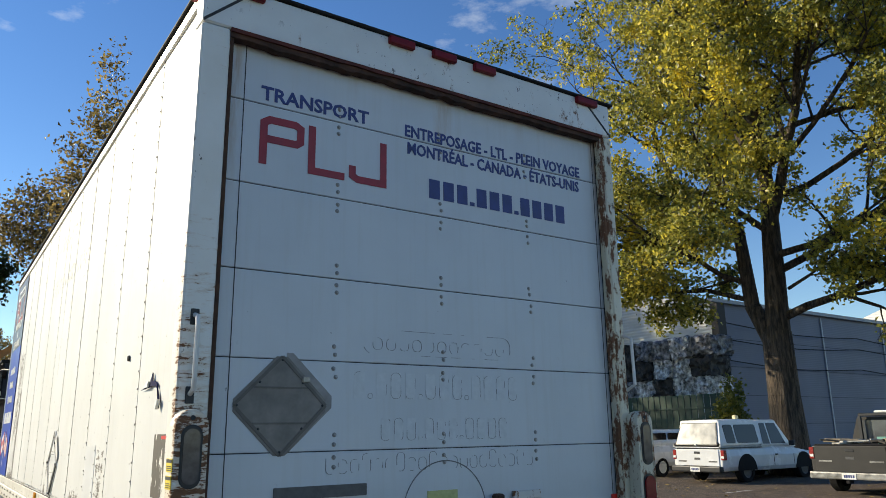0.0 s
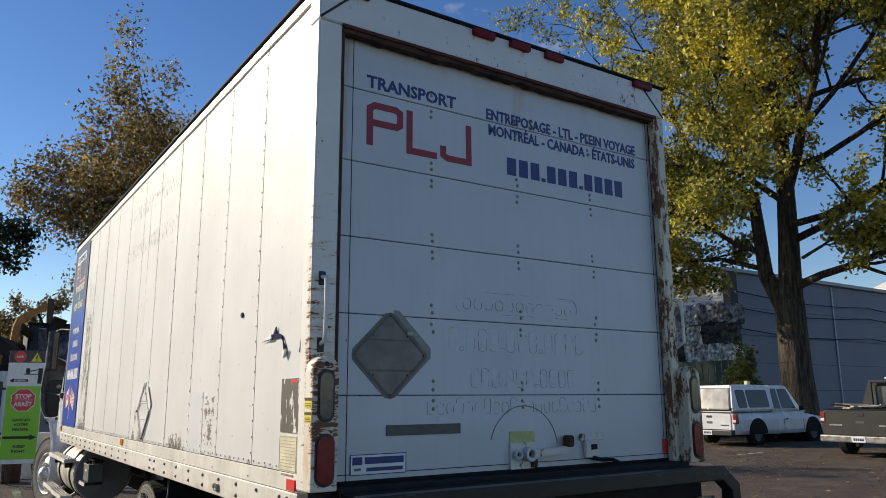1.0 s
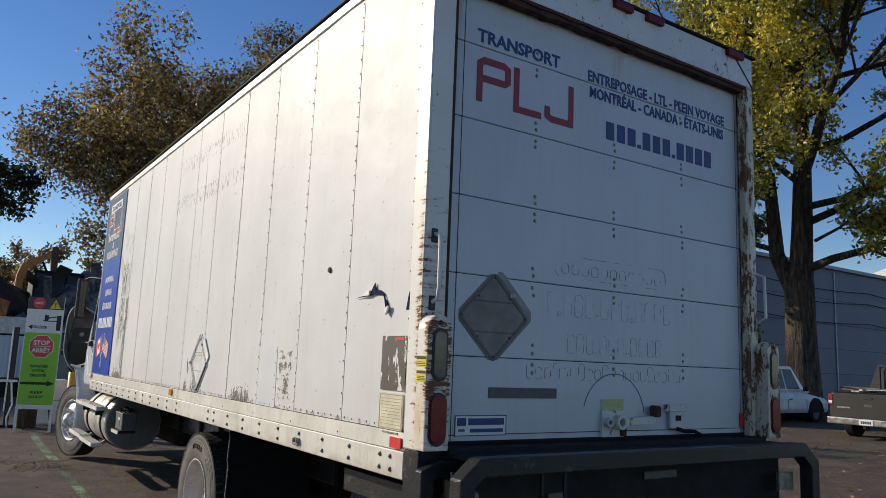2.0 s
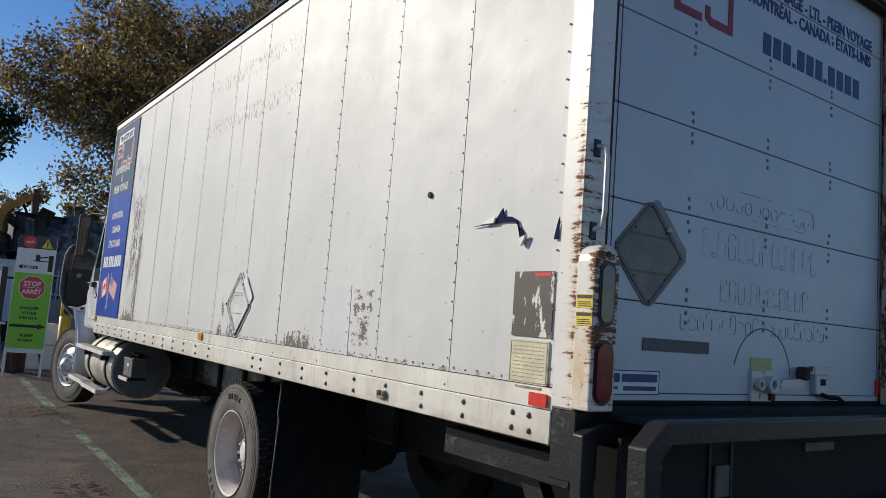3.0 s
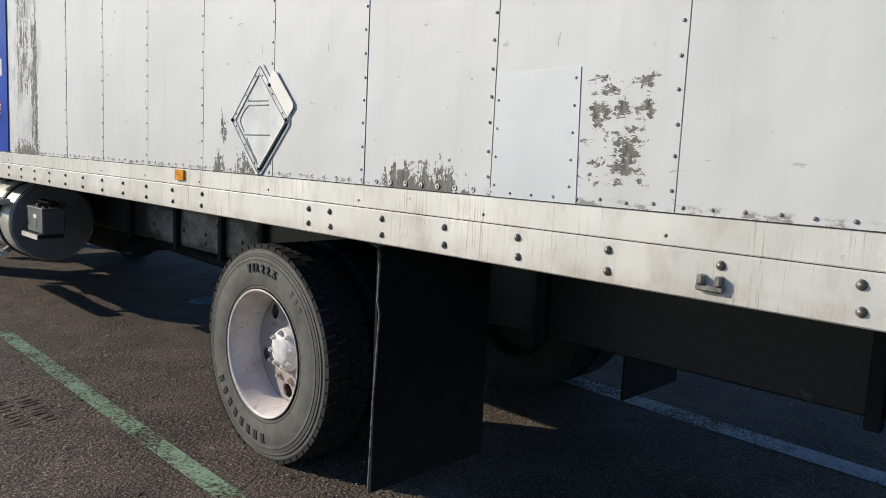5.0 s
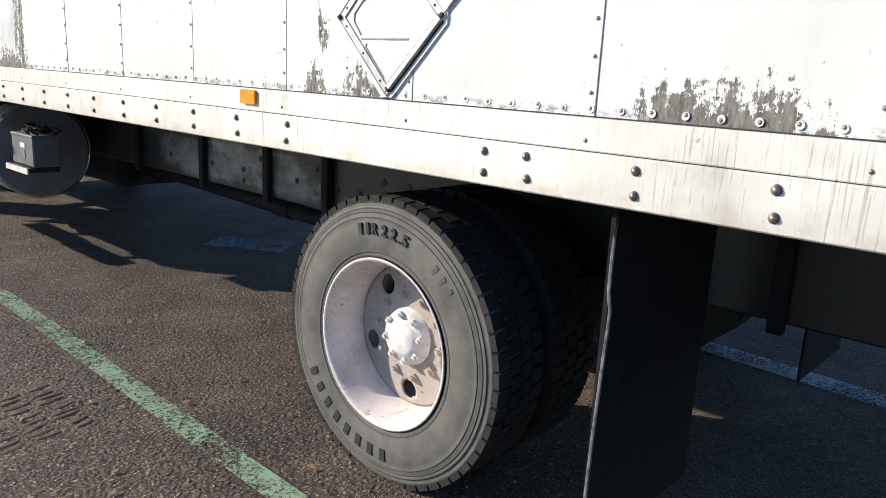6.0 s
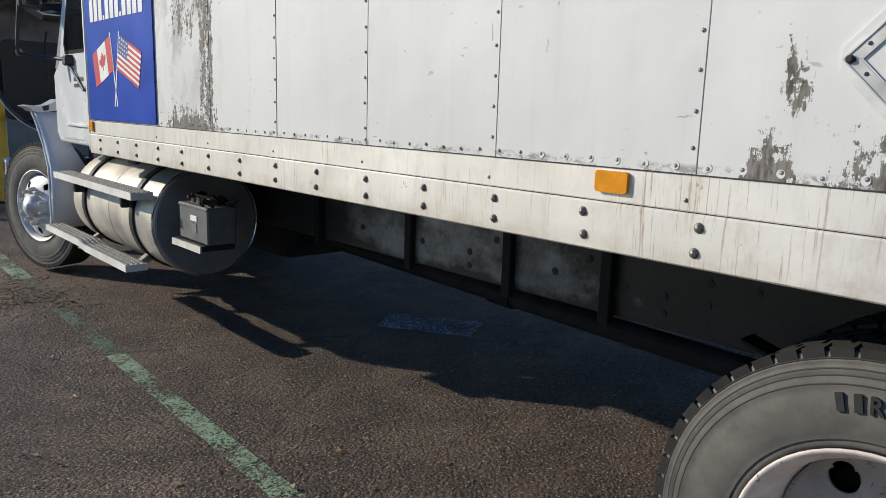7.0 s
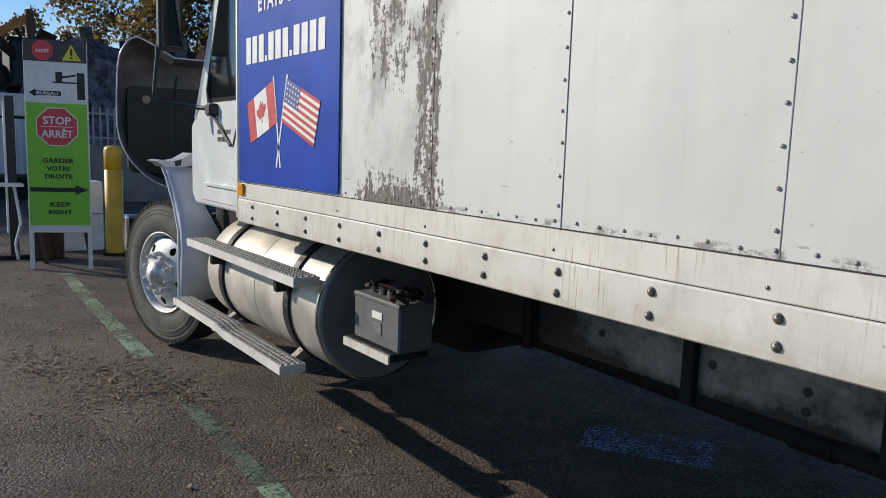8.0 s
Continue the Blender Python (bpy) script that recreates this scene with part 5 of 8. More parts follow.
def build_side_fittings():
    # placard holder on the side, turned to look towards -x
    side_holder(Matrix.Translation((-0.004, 3.273, 1.550)) @ Matrix.Rotation(radians(-90), 4, "Z"))
    part("amber_marker", prism(bmesh.new(), rounded(3.944, 4.036, 1.254, 1.306, 0.008, 3), -0.023, -0.010), AMBER, truck, "amber side reflector")
    part("amber_marker", prism(bmesh.new(), rounded(7.905, 7.975, 1.250, 1.308, 0.006, 3), -0.025, -0.010), AMBER, truck, "amber side reflector")
    part("red_marker", prism(bmesh.new(), rounded(0.078, 0.171, 1.239, 1.287, 0.004, 2), -0.024, -0.016), REFLECT, truck, "red side reflector")
    # flaked sticker above a faded notice
    old = part("flaked_sticker", prism(bmesh.new(), rounded(0.088, 0.308, 1.492, 1.742, 0.004, 2), -0.0082, -0.004), PEELED, truck, "flaked sticker with bare dark patches")
    part("sticker_bar", boxed(-0.0092, -0.007, 0.105, 0.19, 1.722, 1.736), REFLECT, old)
    info = part("notice_plate", prism(bmesh.new(), rounded(0.095, 0.308, 1.314, 1.478, 0.008, 3), -0.0095, -0.004), INFO, truck, "yellowed notice plate with dark border and fine print")
    side_ring(info, 0.103, 0.300, 1.322, 1.470, 0.004, INFO_TXT, -0.0108)
    for k in range(9):
        z = 1.455 - k * 0.0145
        a = 0.115
        while a < 0.28:
            b = min(a + rng.uniform(0.015, 0.06), 0.288)
            part("print_bar", boxed(-0.0106, -0.009, a, b, z - 0.0028, z), INFO_TXT, info)
            a = b + 0.008
    part("notice_clip", boxed(-0.016, -0.006, 0.12, 0.26, 1.298, 1.306), STEEL, info)
    # two yellow labels on the lamp housing
    for z0 in (1.606, 1.545):
        y_ = part("yellow_label", boxed(-0.0485, -0.0465, -0.146, -0.070, z0, z0 + 0.048), YELLOW_TAG, truck, "small yellow warning label")
        part("label_bar", boxed(-0.0495, -0.048, -0.143, -0.073, z0 + 0.033, z0 + 0.045), TRIM_BLACK, y_)
        for k in range(3):
            part("label_bar", boxed(-0.0495, -0.048, -0.142 + 0.003 * k, -0.078, z0 + 0.005 + k * 0.007, z0 + 0.008 + k * 0.007), TRIM_BLACK, y_)
    # a tear in the sheet, with its edge curled out
    tear = part("tear", prism(bmesh.new(), [(0.60, 1.938), (0.47, 1.950), (0.44, 1.965), (0.405, 2.005), (0.395, 1.968), (0.35, 1.966), (0.315, 1.95), (0.29, 1.91), (0.285, 1.86), (0.275, 1.845), (0.262, 1.862), (0.275, 1.90), (0.30, 1.925), (0.33, 1.943), (0.40, 1.948), (0.45, 1.944)], -0.013, -0.008), SHADE_BLUE, truck, "torn spot with dark blue film showing")
    part("tear_curl", prism(bmesh.new(), [(0.53, 1.944), (0.46, 1.972), (0.44, 1.968), (0.45, 1.945)], -0.022, -0.012), CREAM, tear)
    part("tear_curl", prism(bmesh.new(), [(0.285, 1.872), (0.25, 1.885), (0.255, 1.868), (0.272, 1.843)], -0.024, -0.012), CREAM, tear)
    part("hole", tube(bmesh.new(), (-0.004, 0.948, 2.114), (-0.0125, 0.948, 2.114), 0.016, 0.014, 9), SEAM, truck, "small dark hole in the sheet")
    part("tear", prism(bmesh.new(), [(0.10, 1.86), (0.085, 1.92), (0.075, 1.945), (0.075, 1.86)], -0.012, -0.008), SHADE_BLUE, truck, "small tear by the post")
    # a rail catch with two lugs
    ct = part("rail_catch", boxed(-0.034, -0.017, 1.17, 1.24, 1.135, 1.150, bev=0.003), STEEL, truck, "small steel catch on the sill rail")
    part("lug", boxed(-0.04, -0.017, 1.175, 1.19, 1.150, 1.175, bev=0.003), STEEL, ct)
    part("lug", boxed(-0.04, -0.017, 1.22, 1.235, 1.150, 1.175, bev=0.003), STEEL, ct)


def side_ring(parent, y0, y1, z0, z1, t, mat, x):
    bm = bmesh.new()
    for a, b, c, d in ((y0 - t, y1 + t, z0 - t, z0), (y0 - t, y1 + t, z1, z1 + t), (y0 - t, y0, z0, z1), (y1, y1 + t, z0, z1)):
        box(bm, x, x + 0.002, a, b, c, d)
    part("outline", bm, mat, parent)


build_side_fittings()


def build_rear_bumper():
    """Black dock bumper: two bent hoops one behind the other, a deck plate between them and a low step bar."""
    hoop = [(0.026, 0.42), (0.026, 1.15), (0.10, 1.212), (2.43, 1.212), (2.535, 1.13), (2.535, 0.42)]
    rear = part("dock_bumper", prism(bmesh.new(), band_outline(hoop, 0.038), -0.375, -0.295, "y"), BLACK_WORN, truck, "black bent-steel dock bumper under the door")
    front = part("front_hoop", prism(bmesh.new(), band_outline([(-0.002, 0.60), (-0.002, 1.150), (0.06, 1.178), (2.44, 1.178), (2.50, 1.150), (2.50, 0.60)], 0.034), -0.125, -0.072, "y"), BLACK_WORN, rear)
    for ob in (rear, front):
        bv = ob.modifiers.new("edge", "BEVEL")
        bv.width, bv.segments = 0.006, 2
    part("deck_plate", boxed(0.11, 2.43, -0.294, -0.126, 1.222, 1.240, bev=0.003), BLACK, rear)
    part("deck_lip", boxed(0.10, 2.44, -0.1255, 0.045, 1.225, 1.259), BLACK, rear)
    part("face_plate", boxed(0.07, 2.44, -0.20, -0.185, 0.60, 1.173), BLACK, rear)
    part("step_bar", boxed(0.065, 2.505, -0.37, -0.30, 0.80, 0.87, bev=0.006), BLACK_WORN, rear)
    part("light_bar", boxed(1.25, 1.50, -0.212, -0.201, 1.085, 1.125, bev=0.004), GREY_TAPE, rear)
    part("plate_bracket", boxed(0.60, 0.69, -0.215, -0.201, 0.94, 1.06, bev=0.003), GREY_TAPE, rear)
    part("hanger", boxed(0.56, 0.575, -0.21, -0.20, 0.9, 1.17), BLACK_WORN, rear)
    part("hanger", boxed(0.70, 0.715, -0.21, -0.20, 0.9, 1.17), BLACK_WORN, rear)
    part("mesh_step", boxed(2.30, 2.44, -0.29, -0.27, 0.98, 1.08), STEEL, rear)
    part("pin", tube(bmesh.new(), (0.064, -0.33, 1.10), (0.10, -0.33, 1.10), 0.018, 0.018, 12), STEEL, rear)
    part("side_beam", boxed(0.10, 0.20, 0.06, 0.84, 0.94, 1.06, bev=0.006), BLACK_WORN, truck, "black sub-frame beam below the sill rail")
    part("side_beam", boxed(2.33, 2.43, 0.06, 0.95, 0.94, 1.06, bev=0.006), BLACK_WORN, truck, "black sub-frame beam on the far side")
    part("hitch_arm", prism(bmesh.new(), [(0.42, 0.96), (0.30, 0.96), (0.10, 0.62), (0.18, 0.58)], 0.16, 0.22), BLACK_WORN, truck, "slanting black bumper arm")
    part("hitch_arm", prism(bmesh.new(), [(0.42, 0.96), (0.30, 0.96), (0.10, 0.62), (0.18, 0.58)], 2.28, 2.34), BLACK_WORN, truck, "slanting black bumper arm")


build_rear_bumper()


def build_tyre(parent, cy, cz, x0, x1, r, lugs, outward=-1):
    """A truck tyre with shoulder, sidewall ribs and tread blocks; the visible sidewall at x0."""
    w = x1 - x0
    prof = [(x0 + 0.035, 0.292), (x0 + 0.012, 0.303), (x0 + 0.007, 0.312), (x0 + 0.0085, 0.316), (x0 + 0.003, 0.332), (x0 - 0.001, 0.352), (x0 - 0.003, 0.375), (x0 - 0.003, 0.398), (x0 - 0.0015, 0.418),
            (x0 + 0.0015, 0.431), (x0 + 0.0005, 0.4335), (x0 + 0.004, 0.447), (x0 + 0.008, 0.459), (x0 + 0.0065, 0.4615), (x0 + 0.012, 0.472), (x0 + 0.0145, 0.480), (x0 + 0.013, 0.483), (x0 + 0.018, r - 0.022), (x0 + 0.021, r - 0.010), (x0 + 0.028, r - 0.008), (x1 - 0.026, r - 0.016), (x1 - 0.017, r - 0.032), (x1, 0.44), (x1, 0.36), (x1 - 0.03, 0.292)]
    # Far tyres take the dark tread colour in place of shade.
    tyre = part("tyre", lathe(bmesh.new(), prof, cy, cz, 96, True), TYRE if outward < 0 else TREAD_RUBBER, parent, "dusty black truck tyre", True)
    if outward < 0:
        # Dark raised rings stand in for the shade in the sidewall grooves.
        for rr, out in ((0.3215, 0.0065), (0.4375, 0.0015), (0.4545, 0.0065), (0.4675, 0.0095), (0.4885, 0.0155)):
            part("sidewall_groove", lathe(bmesh.new(), [(x0 + out - 0.0006, rr - 0.0022), (x0 + out - 0.0014, rr), (x0 + out + 0.0012, rr + 0.0022)], cy, cz, 96), GROOVE, tyre)
    bm = bmesh.new()
    rows = 4 if lugs else 5
    n = 54
    for k in range(n):
        for row in range(rows):
            a = 2 * math.pi * (k + (0.5 if row % 2 else 0)) / n
            u0 = x0 + 0.019 + (w - 0.038) * row / rows + (0.003 if row else -0.004)
            u1 = x0 + 0.019 + (w - 0.038) * (row + 1) / rows - 0.005
            da = math.pi / n * (0.90 if lugs else 0.97)
            ring_ = []
            for rr in (r - 0.030 if row in (0, rows - 1) else r - 0.017, r):
                for xx, aa in ((u0, a - da), (u1, a - da * 0.8), (u1, a + da), (u0, a + da * 0.8)):
                    ring_.append(bm.verts.new((xx, cy + rr * math.sin(aa), cz + rr * math.cos(aa))))
            for f in ((4, 5, 6, 7), (0, 1, 5, 4), (1, 2, 6, 5), (2, 3, 7, 6), (3, 0, 4, 7)):
                bm.faces.new([ring_[i] for i in f])
    bmesh.ops.recalc_face_normals(bm, faces=bm.faces)
    tagged(part("tread", bm, TREAD_RUBBER, parent), kind="stuff")
    return tyre


def disc_with_holes(cy, cz, x, r0, r1, holes, turn, ring_r, hole_r, dish):
    """A dished wheel disc with round openings; points near an opening are drawn onto its edge."""
    bm = bmesh.new()
    seg, n = 150, 18
    def vx(rr):
        return x + dish * ((rr - r0) / (r1 - r0)) ** 2
    mids = [Vector((ring_r * math.sin(radians(turn + 360 * k / holes)), ring_r * math.cos(radians(turn + 360 * k / holes)))) for k in range(holes)]
    rings, inside = [], set()
    for k in range(n + 1):
        rr = r0 + (r1 - r0) * k / n
        row = []
        for i in range(seg):
            p = Vector((rr * math.sin(2 * math.pi * i / seg), rr * math.cos(2 * math.pi * i / seg)))
            c = min(mids, key=lambda q: (q - p).length)
            d = (p - c).length
            if 0.3 * hole_r < abs(d) and abs(d - hole_r) < 0.0052:
                p = c + (p - c) / d * hole_r
            v = bm.verts.new((vx(p.length), cy + p.x, cz + p.y))
            if d < hole_r + 0.0005 or (p - c).length < hole_r + 0.0005:
                inside.add(v)
            row.append(v)
        rings.append(row)
    for k in range(n):
        for i in range(seg):
            f = (rings[k][i], rings[k][(i + 1) % seg], rings[k + 1][(i + 1) % seg], rings[k + 1][i])
            if not all(v in inside for v in f):
                bm.faces.new(f)
    bmesh.ops.delete(bm, geom=[v for v in bm.verts if not v.link_faces], context="VERTS")
    return bm


def rear_wheel(parent_truck, cy, cz, side):
    """Outer dual wheel with a deep white rim; side -1 looks towards -x."""
    wheel = part("wheel", lathe(bmesh.new(), [(0.078, 0.296), (0.072, 0.302), (0.070, 0.296), (0.078, 0.287), (0.095, 0.282), (0.12, 0.268), (0.235, 0.260), (0.265, 0.245), (0.35, 0.245)], cy, cz, 64), RIM, parent_truck, "deep dished white steel wheel, scuffed and dusty", True)
    tyre = build_tyre(wheel, cy, cz, 0.068, 0.335, 0.510, True)
    part("wheel_disc", disc_with_holes(cy, cz, 0.226, 0.09, 0.255, 5, 37, 0.202, 0.036, 0.012), DISC, wheel, "", True)
    sol = wheel.children[-1].modifiers.new("thick", "SOLIDIFY")
    sol.thickness = 0.01
    part("brake_drum", lathe(bmesh.new(), [(0.31, 0.0005), (0.31, 0.21), (0.5, 0.21)], cy, cz, 40), BLACK, wheel)
    hub = part("hub", lathe(bmesh.new(), [(0.262, 0.135), (0.256, 0.128), (0.248, 0.118), (0.226, 0.108), (0.204, 0.102), (0.201, 0.098), (0.191, 0.096), (0.187, 0.072), (0.177, 0.066), (0.171, 0.05), (0.169, 0.0005)], cy, cz, 40), HUB, wheel, "white hub with bolted axle flange", True)
    for k in range(8):
        a = 2 * math.pi * (k + 0.2) / 8
        y, z = cy + 0.084 * math.sin(a), cz + 0.084 * math.cos(a)
        part("hub_stud", tube(tube(bmesh.new(), (0.193, y, z), (0.176, y, z), 0.013, 0.0125, 6), (0.176, y, z), (0.167, y, z), 0.007, 0.006, 8), HUB, hub)
    for k in range(10):
        a = 2 * math.pi * (k + 0.35) / 10
        y, z = cy + 0.150 * math.sin(a), cz + 0.150 * math.cos(a)
        part("wheel_nut", tube(tube(bmesh.new(), (0.232, y, z), (0.207, y, z), 0.017, 0.0165, 6), (0.207, y, z), (0.195, y, z), 0.010, 0.009, 8), DISC, wheel)
    # size on the sidewall; the maker's name as bars
    sidewall_text(tyre, "11R22.5", cy, cz, 0.402, 14, 6.0, 0.038)
    for k in range(8):
        part("letter_bar", sidewall_bar(bmesh.new(), cy, cz, 0.392, radians(120 + 66 * k / 7), 0.026, 0.042), LETTER, tyre)
    for k in range(3):
        part("letter_bar", sidewall_bar(bmesh.new(), cy, cz, 0.402, radians(-38 - k * 6), 0.014, 0.034, 0.0641), LETTER_WORN, tyre)
    return wheel


def sidewall_bar(bm, cy, cz, r, a, wd, ht, x=0.0615):
    t, n = Vector((0, math.cos(a), -math.sin(a))), Vector((0, math.sin(a), math.cos(a)))
    c = Vector((x, cy, cz)) + n * r
    lo = [c + t * s * wd / 2 + n * v * ht / 2 for s, v in ((-1, -1), (1, -1), (1, 1), (-1, 1))]
    a4 = [bm.verts.new(p) for p in lo]
    b4 = [bm.verts.new(p + Vector((0.006, 0, 0))) for p in lo]
    bm.faces.new(a4)
    for i in range(4):
        bm.faces.new((a4[i], a4[(i + 1) % 4], b4[(i + 1) % 4], b4[i]))
    return bm


def sidewall_text(tyre, text, cy, cz, r, start, step, size):
    """Letters bent round the sidewall, read from outside."""
    a = start
    for ch in text:
        if ch == ".":
            bm = bmesh.new()
            sidewall_bar(bm, cy, cz, r - size * 0.4, radians(a + step * 0.36), 0.008, 0.008)
            a -= step * 0.25
            part("size_mark", bm, LETTER, tyre)
            continue
        t = radians(a)
        n = Vector((0, math.sin(t), math.cos(t)))
        wd = size * (0.42 if ch == "1" else 0.70)
        m = Matrix.Translation(Vector((0.0625, cy, cz)) + n * (r - size / 2)) @ Matrix.Rotation(-t, 4, "X") @ side_at(0, wd / 2, 0)
        words("size_mark", ch, LETTER, tyre, m, wd, size, 0.003)
        a -= step * (0.84 if ch == "1" else 1.06)


def far_wheel(cy, cz, x0, x1):
    """A dual wheel under the truck, its shade put into a black rim and dark tyre."""
    w_ = part("wheel", lathe(bmesh.new(), [(x0 + 0.02, 0.29), (x0 + 0.10, 0.25), (x0 + 0.12, 0.10), (x0 + 0.12, 0.0005)], cy, cz, 40), BLACK, truck, "inner dual wheel, coloured black for the shade of the truck")
    build_tyre(w_, cy, cz, x0, x1, 0.510, True, 1)


WHEEL_Y, WHEEL_Z = 3.356, 0.487
rear_wheel(truck, WHEEL_Y, WHEEL_Z, -1)
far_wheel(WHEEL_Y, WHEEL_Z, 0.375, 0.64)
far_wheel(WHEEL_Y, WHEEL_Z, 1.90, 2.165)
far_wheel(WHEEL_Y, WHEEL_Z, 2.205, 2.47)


def build_underside():
    part("floor_pan", boxed(0.02, W - 0.02, 0.06, 7.94, 1.125, 1.158), BLACK, truck, "dark underside of the box floor")
    for y in np.arange(0.3, 7.8, 0.305):
        part("cross_sill", boxed(0.40, W - 0.40, y, y + 0.05, 1.05, 1.124), BLACK, truck)
    for x0 in (0.84, 1.63):
        fr = part("frame_rail", boxed(x0, x0 + 0.08, -0.05, 10.9, 0.675, 1.0, bev=0.008), CHASSIS, truck, "worn grey chassis rail with holes")
        for y in np.arange(4.0, 6.6, 0.17):
            for z in (0.735, 0.80, 0.88):
                if rng.random() < 0.38:
                    part("frame_hole", tube(bmesh.new(), (x0 - 0.003, y, z), (x0 + 0.001, y, z), 0.016, 0.016, 10), SEAM, fr)
    for y in (1.0, 2.3, 4.55, 5.07, 5.75, 6.6):
        part("frame_bracket", boxed(0.800, 0.838, y, y + 0.05, 0.645, 1.045, bev=0.004), BLACK, truck)
    part("drive_shaft", tube(bmesh.new(), (1.25, 8.2, 0.575), (1.25, 3.6, 0.455), 0.045, 0.055, 16), BLACK, truck, "black drive shaft")
    part("shaft_joint", tube(bmesh.new(), (1.25, 5.60, 0.508), (1.25, 5.44, 0.503), 0.062, 0.062, 16), BLACK, truck)
    part("rear_axle", tube(bmesh.new(), (0.55, WHEEL_Y, 0.512), (1.98, WHEEL_Y, 0.512), 0.075, 0.075, 16), BLACK, truck, "black rear axle")
    part("differential", lathe(bmesh.new(), [(1.05, 0.07), (1.10, 0.17), (1.25, 0.22), (1.40, 0.17), (1.45, 0.07)], WHEEL_Y, 0.512, 24), BLACK, truck)
    for x0 in (0.66, 1.72):
        bm = bmesh.new()
        for k in range(6):
            ln = 0.60 - k * 0.08
            pts = [(WHEEL_Y - ln + 2 * ln * i / 12, 0.66 - k * 0.014 + 0.10 * ((i - 6) / 6 * ln / 0.60) ** 2) for i in range(13)]
            for (a, b), (c, d) in zip(pts, pts[1:]):
                prism(bm, [(a, b), (c, d), (c, d + 0.012), (a, b + 0.012)], x0, x0 + 0.085)
        part("leaf_spring", bm, BLACK, truck)
    for x0, x1 in ((0.030, 0.66), (1.83, 2.45)):
        flap = part("mud_flap", boxed(x0, x1, 2.490, 2.503, 0.14, 1.09), RUBBER, truck, "black rubber mud flap with a light worn edge")
        if x0 < 1:
            part("flap_edge", pipe(bmesh.new(), [(x0 + 0.008, 2.495, 1.09), (x0 - 0.004, 2.488, 0.89), (x0 + 0.005, 2.484, 0.84), (x0 - 0.006, 2.490, 0.5), (x0 - 0.010, 2.495, 0.14)], 0.005, 6), GHOST_EDGE, flap)


build_underside()


def build_tank():
    cx, cz, r = 0.415, 0.727, 0.332
    tank = part("fuel_tank", lathe_y(bmesh.new(), [(7.245, 0.0), (7.245, r - 0.03), (7.255, r - 0.006), (7.275, r), (8.80, r), (8.82, r - 0.008), (8.83, r - 0.03), (8.83, 0.0)], cx, cz, 56), plain("dulled_tank_aluminium", (0.60, 0.56, 0.49), 0.45, 0.35, 0.45, 3.5, 0.15), truck, "round brushed aluminium fuel tank with steel straps and two steps", True)
    # End disc is darkened in colour for the shade on this side.
    part("tank_head", lathe_y(bmesh.new(), [(7.238, 0.0), (7.238, r - 0.02), (7.248, r - 0.012)], cx, cz, 48), plain("shaded_tank_end", (0.20, 0.205, 0.22), 0.5, 0.3, 0.25, 6), tank)
    part("tank_rim", lathe_y(bmesh.new(), [(7.25, r + 0.001), (7.25, r + 0.006), (7.264, r + 0.006), (7.264, r + 0.001)], cx, cz, 56), CHROME, tank)
    part("tank_seam", lathe_y(bmesh.new(), [(8.02, r), (8.021, r + 0.003), (8.026, r + 0.003), (8.027, r)], cx, cz, 56), ALU, tank)
    for y in (7.55, 8.50):
        st = part("tank_strap", lathe_y(bmesh.new(), [(y, r), (y, r + 0.014), (y + 0.06, r + 0.014), (y + 0.06, r)], cx, cz, 56), BLACK_WORN, tank, "black steel strap")
        part("strap_bolt", boxed(cx - 0.40, cx - 0.33, y + 0.01, y + 0.05, 0.80, 0.86, bev=0.006), BLACK_WORN, st)
        part("bracket", prism(bmesh.new(), [(0.02, 0.90), (0.10, 0.90), (0.10, 0.80), (0.075, 0.80)], y, y + 0.05, "y"), BLACK_WORN, st)
        part("bracket", prism(bmesh.new(), [(0.02, 0.40), (0.05, 0.40), (0.20, 0.47), (0.16, 0.50)], y, y + 0.05, "y"), STEEL, st)
        part("brace", pipe(bmesh.new(), [(0.03, y - 0.04, 0.895), (0.09, y + 0.02, 0.78)], 0.010, 6), BLACK_WORN, st)
    part("filler_cap", lathe_z(bmesh.new(), [(1.02, 0.075), (1.06, 0.075), (1.065, 0.06), (1.085, 0.055), (1.09, 0.0)], cx - 0.05, 8.05), TRIM_BLACK, tank, "black filler cap")
    part("filler_cap", boxed(cx - 0.16, cx + 0.02, 7.98, 8.14, 1.025, 1.06, bev=0.012), TRIM_BLACK, tank)
    for z, y0, y1, xo, kink in ((0.927, 7.25, 8.82, -0.030, 0.0), (0.502, 7.42, 9.12, -0.034, 0.026)):
        def bent(bm_, k=kink):
            for v in bm_.verts:
                u = min(1.0, max(0.0, (8.30 - v.co.y) / 0.10))
                v.co.z -= k * u
                v.co.x += k * 0.5 * u
            return bm_
        def board(xa, xb, ya, yb, za, zb):
            bm_ = bmesh.new()
            for a, b in ((ya, 8.20), (8.2, 8.30), (8.30, yb)):
                box(bm_, xa, xb, a, b, za, zb)
            bmesh.ops.remove_doubles(bm_, verts=bm_.verts, dist=0.0005)
            return bent(bm_)
        step = part("step", board(xo, 0.092, y0, y1, z - 0.035, z - 0.006), ALU, tank, "ribbed metal step board")
        part("step_edge", board(xo - 0.008, xo - 0.001, y0, y1, z - 0.045, z - 0.002), ALU, step)
        part("step_end", bent(boxed(xo - 0.008, 0.092, y0 - 0.007, y0 - 0.001, z - 0.045, z - 0.002)), ALU, step)
        bm = bmesh.new()
